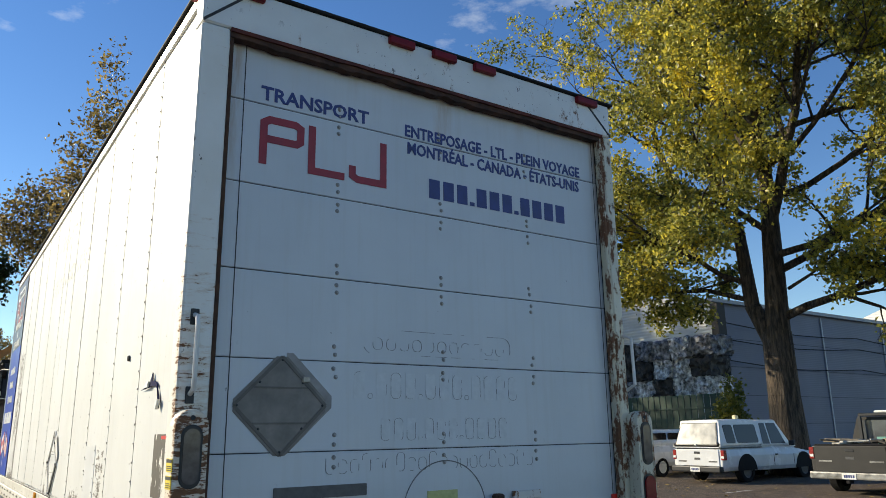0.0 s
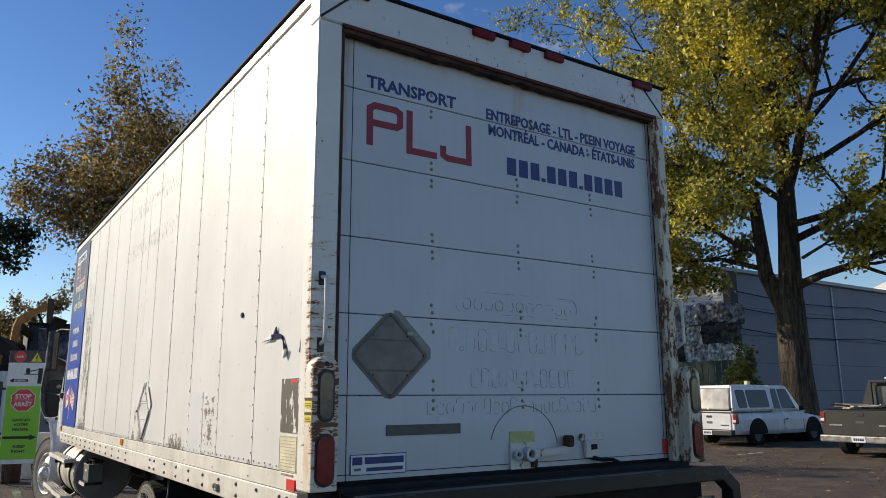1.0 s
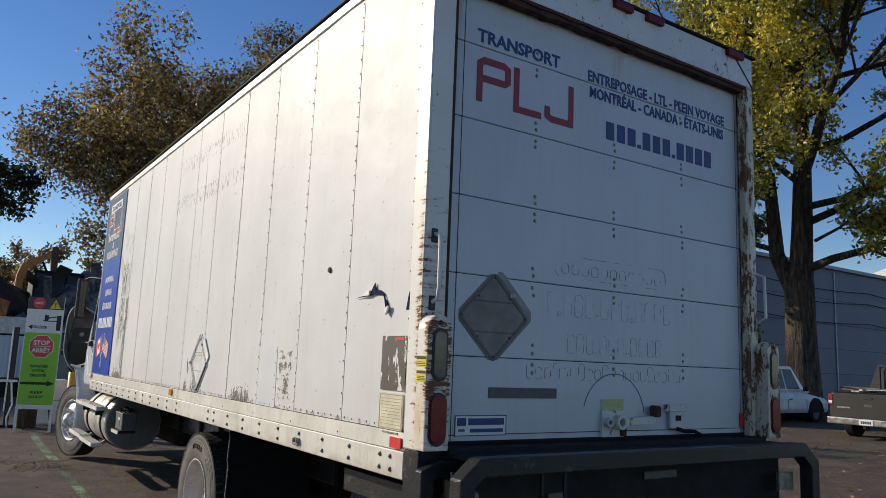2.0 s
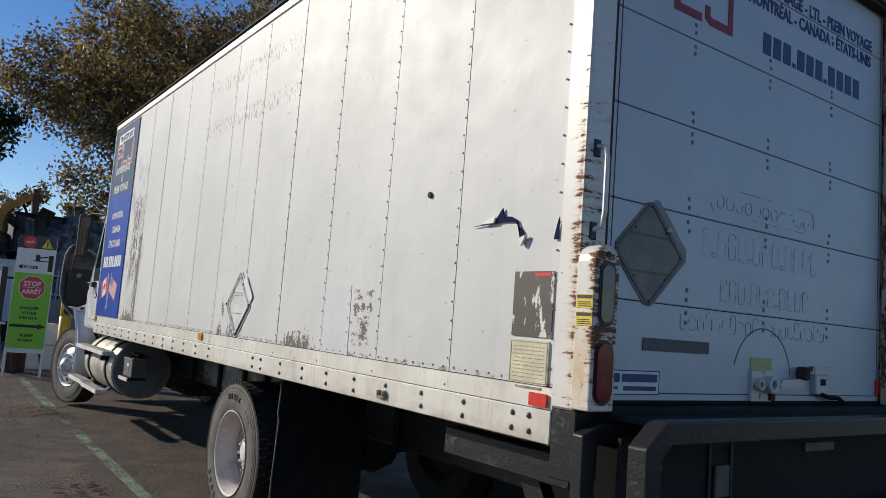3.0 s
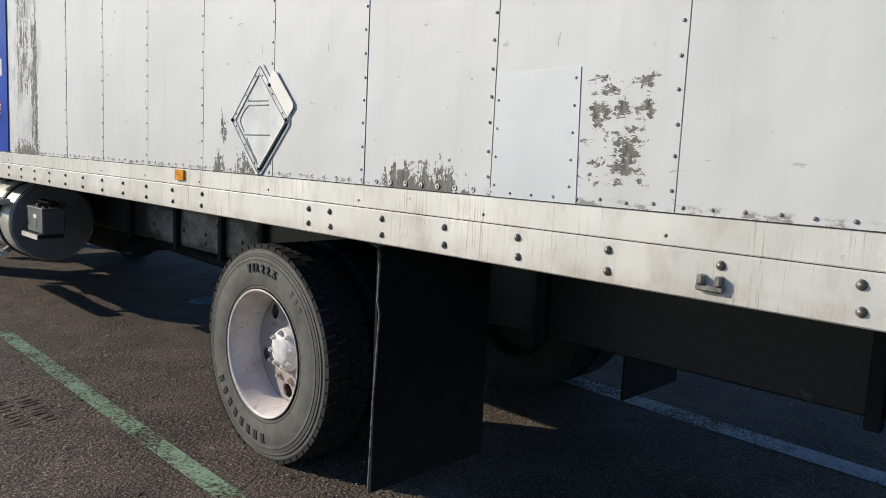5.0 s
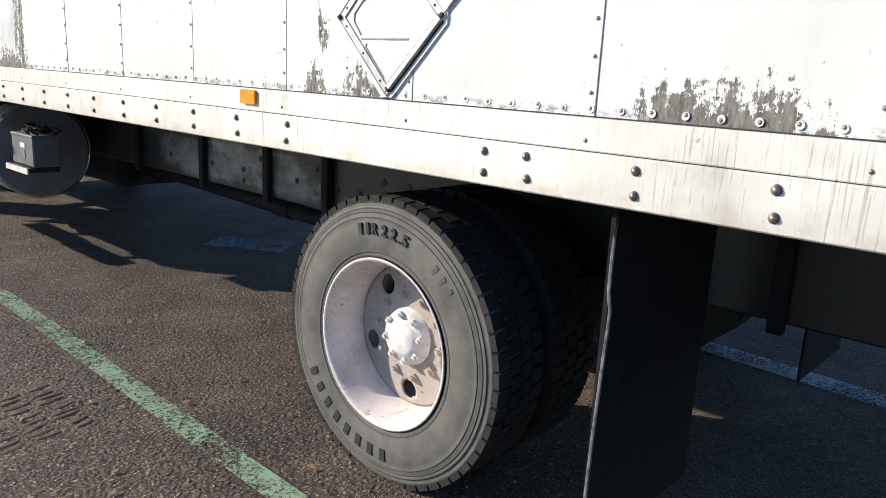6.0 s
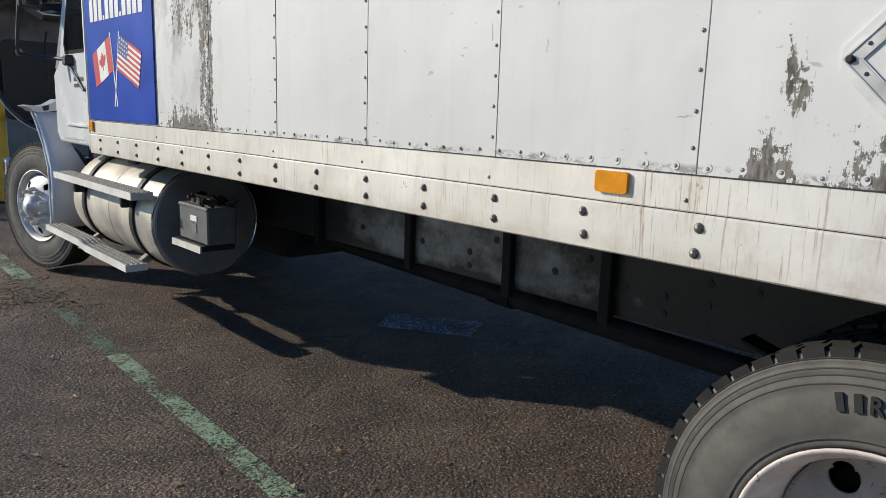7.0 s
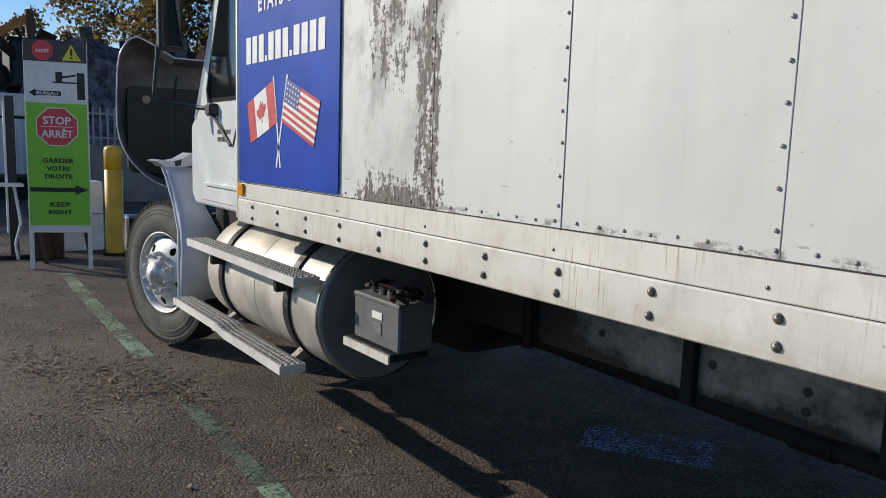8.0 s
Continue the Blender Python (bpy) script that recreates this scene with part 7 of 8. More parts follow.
# sparse tree behind the front of the truck
tree("sparse_tree", "tall half-bare tree with thin brown-green leaves and visible limbs", (12.2, 42.9, 0.0),
     [((0, 0, -0.1), (0, 0, 1.5), 0.42, 0.34), ((0, 0, 1.5), (-0.1, 0, 4.6), 0.34, 0.30)],
     [((-0.1, 0, 4.2), (-0.66, 0, 1.0), 6.6, 0.18), ((0, 0, 4.6), (0.06, 0.0, 1.0), 6.4, 0.20), ((-0.05, 0, 4.4), (-0.28, 0.3, 1.0), 5.8, 0.15), ((0.1, 0, 4.5), (0.46, 0.1, 0.9), 7.0, 0.17), ((0.1, 0, 4.3), (0.85, 0, 0.6), 6.5, 0.14),
      ((-1.0, 0, 6.6), (-0.92, 0, 0.38), 3.6, 0.09), ((-0.7, 0, 5.7), (-1.0, 0, 0.12), 3.0, 0.08), ((-1.9, 0, 8.9), (-0.85, 0, 0.6), 3.2, 0.07), ((-0.1, 0, 3.7), (-0.9, -0.2, 0.25), 2.4, 0.08), ((0, 0, 3.0), (-0.9, -0.3, 0.05), 2.2, 0.07),
      ((0.1, 0, 4.6), (0.3, -0.5, 0.85), 5.5, 0.12), ((-1.4, 0, 6.8), (-0.85, 0.1, 0.7), 3.8, 0.10), ((-0.8, 0.1, 6.2), (-0.85, -0.2, 0.65), 4.6, 0.11), ((0.9, 0, 6.4), (0.8, 0.1, 0.75), 4.4, 0.10), ((0.4, 0.1, 7.0), (0.55, -0.2, 0.9), 4.0, 0.09),
      ((-2.2, 0.1, 7.6), (-0.9, 0.2, 0.3), 3.4, 0.08), ((1.8, 0, 6.6), (1.0, 0, 0.35), 3.6, 0.08)],
     3, 2, 0.70, 0.48, 88000, 0.078, (0.25, 0.25, 0.25), BARK_DARK, LEAF_BROWN, 23, 1.50, 0.8)
# dark tree whose boughs reach in from beside the lane, its shade in the leaf colours
tree("dark_tree", "tree with dense dark green foliage, shade put into its colour", (-9.6, 43.0, 0.0),
     [((0, 0, -0.1), (0, 0, 7.0), 0.6, 0.42), ((0, 0, 7.0), (0, 0, 12.0), 0.42, 0.25), ((0, 0, 7.2), (4.2, 0, 9.4), 0.2, 0.15), ((4.2, 0, 9.4), (8.6, 0, 10.2), 0.15, 0.08)],
     [((8.6, 0, 10.2), (1.0, 0, 0.08), 2.2, 0.06), ((8.2, 0, 10.1), (0.95, -0.1, -0.22), 1.8, 0.05), ((8.2, 0, 10.2), (0.6, 0.2, 0.45), 1.5, 0.05), ((7.8, 0, 9.9), (0.75, 0.1, -0.7), 1.6, 0.05),
      ((0, 0, 10), (0.1, 0.2, 1.0), 5.5, 0.2), ((0, 0, 9), (-0.8, 0.1, 0.5), 6.5, 0.18), ((0, 0, 10.5), (-0.7, 0.3, 0.7), 6.0, 0.15), ((0, 0, 10.5), (-0.3, -0.7, 0.8), 6.0, 0.15)],
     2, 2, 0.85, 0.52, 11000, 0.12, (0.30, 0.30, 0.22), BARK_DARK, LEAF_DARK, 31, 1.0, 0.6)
# far trees over the yard wall
for k, (x, y, h) in enumerate(((2.0, 74, 9.6), (4.6, 70, 9.6), (7.4, 60, 7.8), (14.5, 52, 7.5))):
    tree("far_tree", "distant yellow-green tree above the yard", (x, y, 0.0), [((0, 0, -0.1), (0, 0, h * 0.5), 0.2, 0.12)],
         [((0, 0, h * 0.35), (math.cos(a) * 0.6, math.sin(a) * 0.6, 0.9), h * 0.26, 0.07) for a in (0, 1.3, 2.5, 3.8, 5.0)] + [((0, 0, h * 0.55), (0, 0, 1), h * 0.42, 0.08)] + [((0, 0, h * 0.6), (math.cos(a) * 0.7, math.sin(a) * 0.7, 0.8), h * 0.2, 0.05) for a in (0.6, 2.7, 4.6)],
         2, 1, 0.6, 0.42, 4500, 0.16, (0.28, 0.28, 0.28), BARK_DARK, LEAF_BROWN, 60 + k)


def bush(at, size, count, seed):
    r = np.random.RandomState(seed)
    ob = thing("bush", "yellow-green shrub by the fence", "shrub", at=at)
    tops = r.normal(size=(16, 3)) * np.array((size[0] * 0.55, size[1] * 0.55, 0))
    tops[:, 2] = size[2] * r.uniform(0.8, 2.1, size=16) * (1.0 - 0.35 * np.hypot(tops[:, 0] / size[0], tops[:, 1] / size[1]))
    k = r.randint(0, 16, count)
    u = r.uniform(0.12, 1.0, size=(count, 1))
    pts = tops[k] * np.concatenate([u ** 0.7, u ** 0.7, u], axis=1) + r.normal(size=(count, 3)) * (0.20 - 0.10 * u)
    cm = leaf_mesh(pts, 0.07, seed)
    cm.materials.append(LEAF_BUSH)
    cr = new("crown", cm)
    cr.parent = ob
    stems = [(Vector((0, 0, 0)), Vector(tuple(q)), 0.03, 0.008) for q in tops]
    me = branch_mesh(stems)
    me.materials.append(BARK_DARK)
    st = new("stem", me)
    st.parent = ob


bush((22.95, 13.52, GZ), (0.85, 0.85, 1.75), 9000, 5)
bush((23.45, 12.27, GZ), (0.6, 0.6, 0.6), 1200, 6)
bush((24.15, 9.47, GZ), (0.6, 0.9, 0.45), 1200, 7)


# ---- parked pickups ----
def wheels_for(car, xs, half, r, wide, hub_mat):
    for x in xs:
        for s in (-1, 1):
            y = s * half
            prof = [(-wide / 2, r * 0.62), (-wide / 2, r * 0.93), (-wide / 2 + 0.03, r), (wide / 2 - 0.03, r), (wide / 2, r * 0.93), (wide / 2, r * 0.62)]
            w_ = part("wheel", lathe_y(bmesh.new(), [(y + a, b) for a, b in prof], x, r, 28), RUBBER, car)
            part("rim", lathe_y(bmesh.new(), [(y + s * wide * 0.42, r * 0.63), (y + s * wide * 0.35, r * 0.5), (y + s * wide * 0.38, 0.0)], x, r, 20), hub_mat, w_)


def body_shell(bm, sections):
    """Skins a row of cross-sections (x, [(y, z), ...]) from one end to the other."""
    rows = [[bm.verts.new((x, y, z)) for y, z in ring_] for x, ring_ in sections]
    n = len(rows[0])
    for u, v in zip(rows, rows[1:]):
        for k in range(n):
            bm.faces.new((u[k], u[(k + 1) % n], v[(k + 1) % n], v[k]))
    bm.faces.new(rows[0][::-1])
    bm.faces.new(rows[-1])
    bmesh.ops.recalc_face_normals(bm, faces=bm.faces)
    return bm


def section(half, top_half, z0, z1, mid):
    """A rounded body section: sill, waist, shoulder."""
    return [(-half * 0.93, z0), (-half, z0 + 0.12), (-half, mid), (-top_half, z1 - 0.03), (-top_half + 0.06, z1), (top_half - 0.06, z1), (top_half, z1 - 0.03), (half, mid), (half, z0 + 0.12), (half * 0.93, z0)]


def side_pane(parent, pts, y, mat=None, name="window"):
    return part(name, prism(bmesh.new(), pts, y - 0.012, y + 0.012, "y"), mat or GLASS, parent)


CAR_WHITE = plain("car_white", (0.72, 0.73, 0.73), 0.25, 0, 0.1, 3)
CAR_DARK = plain("car_dark_brown", (0.020, 0.018, 0.015), 0.55, 0, 0.5, 3)
TAIL = plain("tail_lamp", (0.30, 0.025, 0.02), 0.25, 0, 0.2, 20)


def slanted(bm, s, y0, z0, y1, z1):
    """Leans a side pane against a sloping flank that runs from (y0, z0) to (y1, z1)."""
    for v in bm.verts:
        v.co.y = s * (y0 + (y1 - y0) * (v.co.z - z0) / (z1 - z0)) + v.co.y
    return bm


def half_disc(x, z, r, low):
    a0 = math.asin((low - z) / r)
    return [(x + r * math.cos(a0 + (math.pi - 2 * a0) * k / 20), z + r * math.sin(a0 + (math.pi - 2 * a0) * k / 20)) for k in range(21)]


TINT = plain("dark_tinted_window", (0.010, 0.011, 0.012), 0.32, 0, 0.3, 3)
# Flat black half-discs and dark rims carry the shadow of the wheel wells.
WELL = plain("wheel_well_shade", (0.006, 0.006, 0.006), 0.9, 0, 0.3, 9)
DULL_RIM = plain("dull_rim", (0.10, 0.10, 0.10), 0.5, 0.4, 0.4, 20)
BUMPER = plain("pale_dusty_bumper", (0.36, 0.35, 0.32), 0.4, 0.4, 0.6, 8)
# Canopy rear pane: its pale reflection is put into the glass colour.
REFLECT_GLASS = plain("grey_reflection_glass", (0.17, 0.18, 0.18), 0.2, 0, 0.25, 3)


def pickup(name, label, at, paint, cap, width, length, rear_h, low, top):
    """A pickup that points along +x from its tailgate at x = 0."""
    car = thing(name, label, "pickup truck", "parked pickups", at)
    h = width / 2
    mid = rear_h - 0.20
    body = part("body", body_shell(bmesh.new(), [(0.0, section(h * 0.95, h * 0.93, low + 0.08, rear_h, mid)), (0.10, section(h, h * 0.95, low + 0.02, rear_h + 0.02, mid)), (1.9, section(h, h * 0.95, low, rear_h + 0.02, mid)),
                                                (2.0, section(h, h * 0.93, low, rear_h + 0.02, mid)), (3.5, section(h, h * 0.92, low, rear_h + 0.02, mid)), (3.7, section(h, h * 0.9, low, rear_h - 0.03, mid - 0.04)), (length - 0.2, section(h * 0.97, h * 0.85, low + 0.02, rear_h - 0.16, mid - 0.08)), (length, section(h * 0.85, h * 0.78, low + 0.08, rear_h - 0.24, mid - 0.14))]), paint, car)
    sm = body.modifiers.new("edge", "BEVEL")
    sm.width, sm.segments, sm.limit_method = 0.03, 2, "ANGLE"
    part("cab_roof", body_shell(bmesh.new(), [(1.92, section(h * 0.93, h * 0.74, rear_h, top - 0.04, rear_h + 0.08)), (2.15, section(h * 0.93, h * 0.74, rear_h, top, rear_h + 0.08)), (2.95, section(h * 0.93, h * 0.74, rear_h, top, rear_h + 0.08)), (3.68, section(h * 0.92, h * 0.80, rear_h - 0.03, rear_h + 0.04, rear_h + 0.01))]), paint, car)
    flank = (h * 0.93, rear_h + 0.08, h * 0.74, top - 0.03)
    for s in (-1, 1):
        for name_, pts in (("window", [(2.02, rear_h + 0.11), (2.36, rear_h + 0.11), (2.36, top - 0.10), (2.10, top - 0.10)]), ("window", [(2.44, rear_h + 0.11), (3.16, rear_h + 0.11), (2.90, top - 0.10), (2.44, top - 0.10)])):
            part(name_, slanted(prism(bmesh.new(), pts, -0.010, 0.010, "y"), s, *flank), TINT, car)
        part("door_joint", boxed(2.39, 2.405, s * h - 0.006, s * h + 0.006, low + 0.12, mid), SEAM, car)
        part("door_joint", boxed(3.42, 3.435, s * h - 0.006, s * h + 0.006, low + 0.12, mid), SEAM, car)
        part("door_handle", boxed(2.47, 2.60, s * h - 0.02, s * h + 0.02, mid - 0.02, mid + 0.02, bev=0.006), TRIM_BLACK, car)
        part("wing_mirror", boxed(3.20, 3.32, s * (h + 0.09) - 0.09, s * (h + 0.09) + 0.09, rear_h + 0.05, rear_h + 0.20, bev=0.02), TRIM_BLACK, car)
        part("tail_lamp", boxed(-0.012, 0.12, s * (h * 0.945) - 0.075, s * (h * 0.945) + 0.045, rear_h - 0.30, rear_h - 0.03, bev=0.012), TAIL, car, "red tail lamp")
        part("tail_lamp_lens", boxed(-0.016, -0.0125, s * (h * 0.945) - 0.06, s * (h * 0.945) + 0.03, rear_h - 0.25, rear_h - 0.19), CREAM, car, "pale reversing lens")
        for x in (1.05, 3.95):
            wall = h if x < 2 else h * 0.985
            part("wheel_arch", prism(bmesh.new(), half_disc(x, 0.36, 0.44, low + 0.03), s * wall - 0.02, s * wall + 0.005, "y"), WELL, car, "flat black half-disc for the shaded wheel arch")
    part("tailgate", boxed(-0.022, 0.004, -h * 0.84, h * 0.84, low + 0.16, rear_h - 0.015, bev=0.012), paint, car)
    part("tailgate_handle", boxed(-0.035, -0.02, -0.10, 0.10, rear_h - 0.13, rear_h - 0.07, bev=0.006), TRIM_BLACK, car)
    part("tailgate_badge", boxed(-0.0265, -0.0225, -0.10, 0.10, rear_h - 0.30, rear_h - 0.24, bev=0.001), DULL_RIM, car, "plain maker's badge")
    for ya, yb in ((0.44 * h, 0.76 * h), (-0.76 * h, -0.44 * h)):
        part("tailgate_lettering", boxed(-0.0265, -0.0225, ya, yb, rear_h - 0.36, rear_h - 0.325), DULL_RIM if cap else BUMPER, car)
    bump = part("rear_bumper", boxed(-0.16, 0.02, -h * 0.95, h * 0.95, low, low + 0.16, bev=0.03, seg=2), BUMPER if not cap else TRIM_BLACK, car)
    part("bumper_step", boxed(-0.165, -0.03, -h * 0.45, h * 0.45, low + 0.161, low + 0.172), TRIM_BLACK, bump)
    part("number_plate", boxed(-0.170, -0.158, -0.16, 0.16, low + 0.01, low + 0.14), CREAM, bump)
    for k in range(5):
        part("plate_bar", boxed(-0.174, -0.168, -0.12 + k * 0.05, -0.085 + k * 0.05, low + 0.045, low + 0.105), INK, bump)
    part("hitch", boxed(-0.24, -0.05, -0.04, 0.04, low - 0.08, low - 0.01, bev=0.008), BLACK, car)
    wheels_for(car, (1.05, 3.95), h - 0.105, 0.35, 0.22, DULL_RIM)
    if cap:
        cp = part("canopy", body_shell(bmesh.new(), [(-0.02, section(h * 0.93, h * 0.76, rear_h + 0.035, rear_h + 0.10, rear_h + 0.06)), (0.20, section(h * 0.93, h * 0.76, rear_h + 0.035, top - 0.01, rear_h + 0.10)), (1.0, section(h * 0.93, h * 0.76, rear_h + 0.035, top + 0.02, rear_h + 0.10)), (1.90, section(h * 0.93, h * 0.76, rear_h + 0.035, top, rear_h + 0.10))]), CAR_WHITE, car, "white cargo canopy with dark windows")
        part("canopy_strip", boxed(-0.03, 1.92, -h * 0.955, h * 0.955, rear_h + 0.018, rear_h + 0.034), TRIM_BLACK, cp)
        flank = (h * 0.93, rear_h + 0.10, h * 0.76, top - 0.02)
        for s in (-1, 1):
            for a, b in ((0.30, 0.72), (0.80, 1.82)):
                part("window", slanted(prism(bmesh.new(), rounded(a, b, rear_h + 0.15, top - 0.14, 0.07, 4), -0.012, 0.012, "y"), s, *flank), TINT, cp)
        for nm, e, off, mat in (("window_seal", 0.025, -0.034, TRIM_BLACK), ("rear_window", 0.0, -0.040, REFLECT_GLASS)):
            pane = prism(bmesh.new(), [(-h * 0.80 - e, rear_h + 0.13 - e), (h * 0.80 + e, rear_h + 0.13 - e), (h * 0.67 + e, top - 0.10 + e), (-h * 0.67 - e, top - 0.10 + e)], -0.006, 0.006, "x")
            for v in pane.verts:
                v.co.x += (v.co.z - rear_h - 0.10) * (0.22 / (top - 0.01 - rear_h - 0.10)) + off
            part(nm, pane, mat, cp)
        part("window_latch", boxed(-0.06, -0.03, -0.03, 0.03, rear_h + 0.09, rear_h + 0.14, bev=0.005), CREAM, cp)
        part("beacon", boxed(1.55, 1.70, -0.30, -0.16, top + 0.005, top + 0.14, bev=0.025), plain("cream_beacon", (0.72, 0.62, 0.36), 0.5), car, "cream roof beacon")
    else:
        # open bed with a load, a rack behind the cab and a light bar
        part("bed_floor", boxed(0.05, 1.88, -h * 0.86, h * 0.86, rear_h + 0.021, rear_h + 0.03), BLACK, car)
        rk = part("headache_rack", boxed(1.76, 1.83, -h * 0.62, h * 0.62, top - 0.02, top + 0.05, bev=0.01), TRIM_BLACK, car, "black rack behind the cab")
        for s in (-0.60, 0.60):
            part("rack_post", boxed(1.76, 1.83, s * h - 0.035, s * h + 0.035, rear_h + 0.02, top - 0.02), TRIM_BLACK, rk)
        part("light_bar", boxed(1.74, 1.88, -0.20, 0.20, top + 0.052, top + 0.11, bev=0.02), CREAM, rk)
        part("rear_window", boxed(1.905, 1.918, -h * 0.62, h * 0.62, rear_h + 0.12, top - 0.12), plain("cab_rear_glass", (0.10, 0.11, 0.12), 0.1, 0, 0.3, 3), car)
        ld = part("bed_load", boxed(0.10, 1.5, 0.25, 0.45, rear_h + 0.031, rear_h + 0.07, bev=0.008), plain("pale_board", (0.50, 0.46, 0.38), 0.8, 0, 0.6, 8), car, "planks, tools and boxes on the bed")
        rr = random.Random(41)
        clutter = [plain("load_wood", (0.34, 0.27, 0.18), 0.8, 0, 0.7, 8), plain("load_pale", (0.55, 0.53, 0.47), 0.7, 0, 0.7, 8), plain("load_dark", (0.05, 0.045, 0.04), 0.7, 0, 0.7, 8)]
        for k in range(16):
            o = part("load_piece", boxed(-rr.uniform(0.08, 0.45), rr.uniform(0.08, 0.45), -rr.uniform(0.02, 0.06), rr.uniform(0.02, 0.07), -0.02, rr.uniform(0.01, 0.05), bev=0.004), clutter[k % 3], ld)
            o.matrix_basis = pose(rr.uniform(0.35, 1.3), rr.uniform(-0.6, 0.7), rear_h + 0.06 + rr.uniform(0, 0.06), rr.uniform(-8, 8), rr.uniform(-6, 6), rr.uniform(0, 180))
        part("load_box", boxed(0.95, 1.2, -0.40, -0.18, rear_h + 0.031, rear_h + 0.19, bev=0.015), plain("green_box", (0.16, 0.36, 0.30), 0.5), ld)
        part("load_box", boxed(1.2, 1.45, -0.72, -0.48, rear_h + 0.031, rear_h + 0.20, bev=0.015), plain("orange_box", (0.42, 0.16, 0.06), 0.5), ld)
    return car


pickup("pickup_truck", "white pickup with cargo canopy, parked nose to the trees", (17.7, 11.22, 0.20), CAR_WHITE, True, 1.74, 4.9, 0.95, 0.32, 1.76)
pickup("pickup_truck", "dark brown-grey pickup with loaded bed and rack, parked", (16.8, 6.34, 0.19), CAR_DARK, False, 1.96, 5.4, 1.10, 0.36, 1.80)


def wagon(at):
    car = thing("station_wagon", "white estate car parked beside the canopy pickup", "car", "", at)
    part("body", body_shell(bmesh.new(), [(0.0, section(0.80, 0.76, 0.45, 0.95, 0.75)), (0.15, section(0.86, 0.80, 0.35, 0.98, 0.78)), (3.2, section(0.86, 0.80, 0.33, 0.98, 0.78)), (4.2, section(0.84, 0.72, 0.36, 0.86, 0.70)), (4.4, section(0.72, 0.62, 0.45, 0.74, 0.62))]), CAR_WHITE, car)
    part("cab_roof", body_shell(bmesh.new(), [(0.1, section(0.80, 0.70, 0.97, 1.02, 1.0)), (0.35, section(0.80, 0.62, 0.97, 1.46, 1.04)), (2.3, section(0.80, 0.62, 0.97, 1.50, 1.04)), (3.2, section(0.80, 0.72, 0.95, 1.0, 0.98))]), CAR_WHITE, car)
    for s in (-1, 1):
        for a, b in ((0.5, 1.2), (1.3, 2.0), (2.1, 2.75)):
            side_pane(car, rounded(a, b, 1.05, 1.38, 0.04, 3), s * 0.735)
        part("tail_lamp", boxed(-0.01, 0.1, s * 0.74 - 0.06, s * 0.74 + 0.06, 0.70, 0.92, bev=0.01), TAIL, car)
    part("rear_window", boxed(0.14, 0.17, -0.55, 0.55, 1.06, 1.34), GLASS, car)
    wheels_for(car, (0.8, 3.45), 0.76, 0.31, 0.2, ALU)


wagon((18.3, 14.53, 0.21))


# ---- buildings and yard to the east ----
def shed():
    """Long metal-clad shed: a long wall coloured for shade, with joints, a sunlit gable end."""
    b = thing("metal_shed", "long grey metal-clad shed with downpipes and dark corner", "building", at=(33.6, 21.5, 0.0))
    # Wall colour is darkened and blued for the shaded side of the shed.
    wall = part("wall", boxed(0, 48.6, 0, 0.3, 0, 8.3), siding("shaded_blue_siding", (0.115, 0.135, 0.20), 0.22, relief=0.10), b, "horizontal siding, its blue-grey shade put into the colour")
    for x in np.arange(10.3, 48, 7.4):
        part("joint_strip", boxed(x, x + 0.14, -0.06, -0.001, 0.2, 8.2), plain("pale_strip", (0.36, 0.39, 0.44), 0.5), wall)
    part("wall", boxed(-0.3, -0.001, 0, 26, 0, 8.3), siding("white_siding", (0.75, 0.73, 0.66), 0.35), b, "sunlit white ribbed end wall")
    part("corner_trim", boxed(-0.42, 0.25, -0.45, -0.02, 0, 8.2), plain("dark_trim", (0.025, 0.022, 0.02), 0.7), b)
    for z in (1.9, 3.4, 4.9, 6.4):
        # Dark lines painted for the shadow at each sheet joint.
        part("sheet_joint", boxed(0.26, 48.6, -0.008, -0.001, z, z + 0.035), plain("joint_shadow", (0.05, 0.06, 0.09), 0.7), wall)
    part("roof_edge", boxed(-0.5, 48.6, -0.25, 0.3, 8.301, 8.50), plain("roof_flash", (0.30, 0.31, 0.33), 0.5), b)
    part("roof", prism(bmesh.new(), [(0.1, 8.51), (13, 10.6), (26, 8.51)], 0.0, 48.6), siding("roof_sheet", (0.45, 0.45, 0.45), 0.5), b)
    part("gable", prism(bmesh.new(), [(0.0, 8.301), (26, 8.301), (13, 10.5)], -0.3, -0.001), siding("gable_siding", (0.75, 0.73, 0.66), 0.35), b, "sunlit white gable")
    wires = bmesh.new()
    for z0, z1 in ((7.2, 6.9), (6.3, 6.6), (5.2, 5.0)):
        pts = [(0.2 + 3.4 * i, -0.35, z0 + (z1 - z0) * i / 12 - 0.25 * math.sin(math.pi * (i % 4) / 4)) for i in range(13)]
        pipe(wires, pts, 0.035, 4)
    part("cable", wires, BLACK, b)
    w2 = thing("white_hall", "sunlit white gabled hall behind the shed", "building", at=(84.5, 18.2, 0.0))
    part("wall", boxed(0, 40, 0, 30, 0, 9.8), siding("hall_siding", (0.78, 0.76, 0.70), 0.5), w2)
    part("roof", prism(bmesh.new(), [(-0.5, 9.8), (15, 15.2), (30.5, 9.8)], -0.5, 40.5), siding("hall_roof", (0.75, 0.74, 0.70), 0.5), w2)


shed()


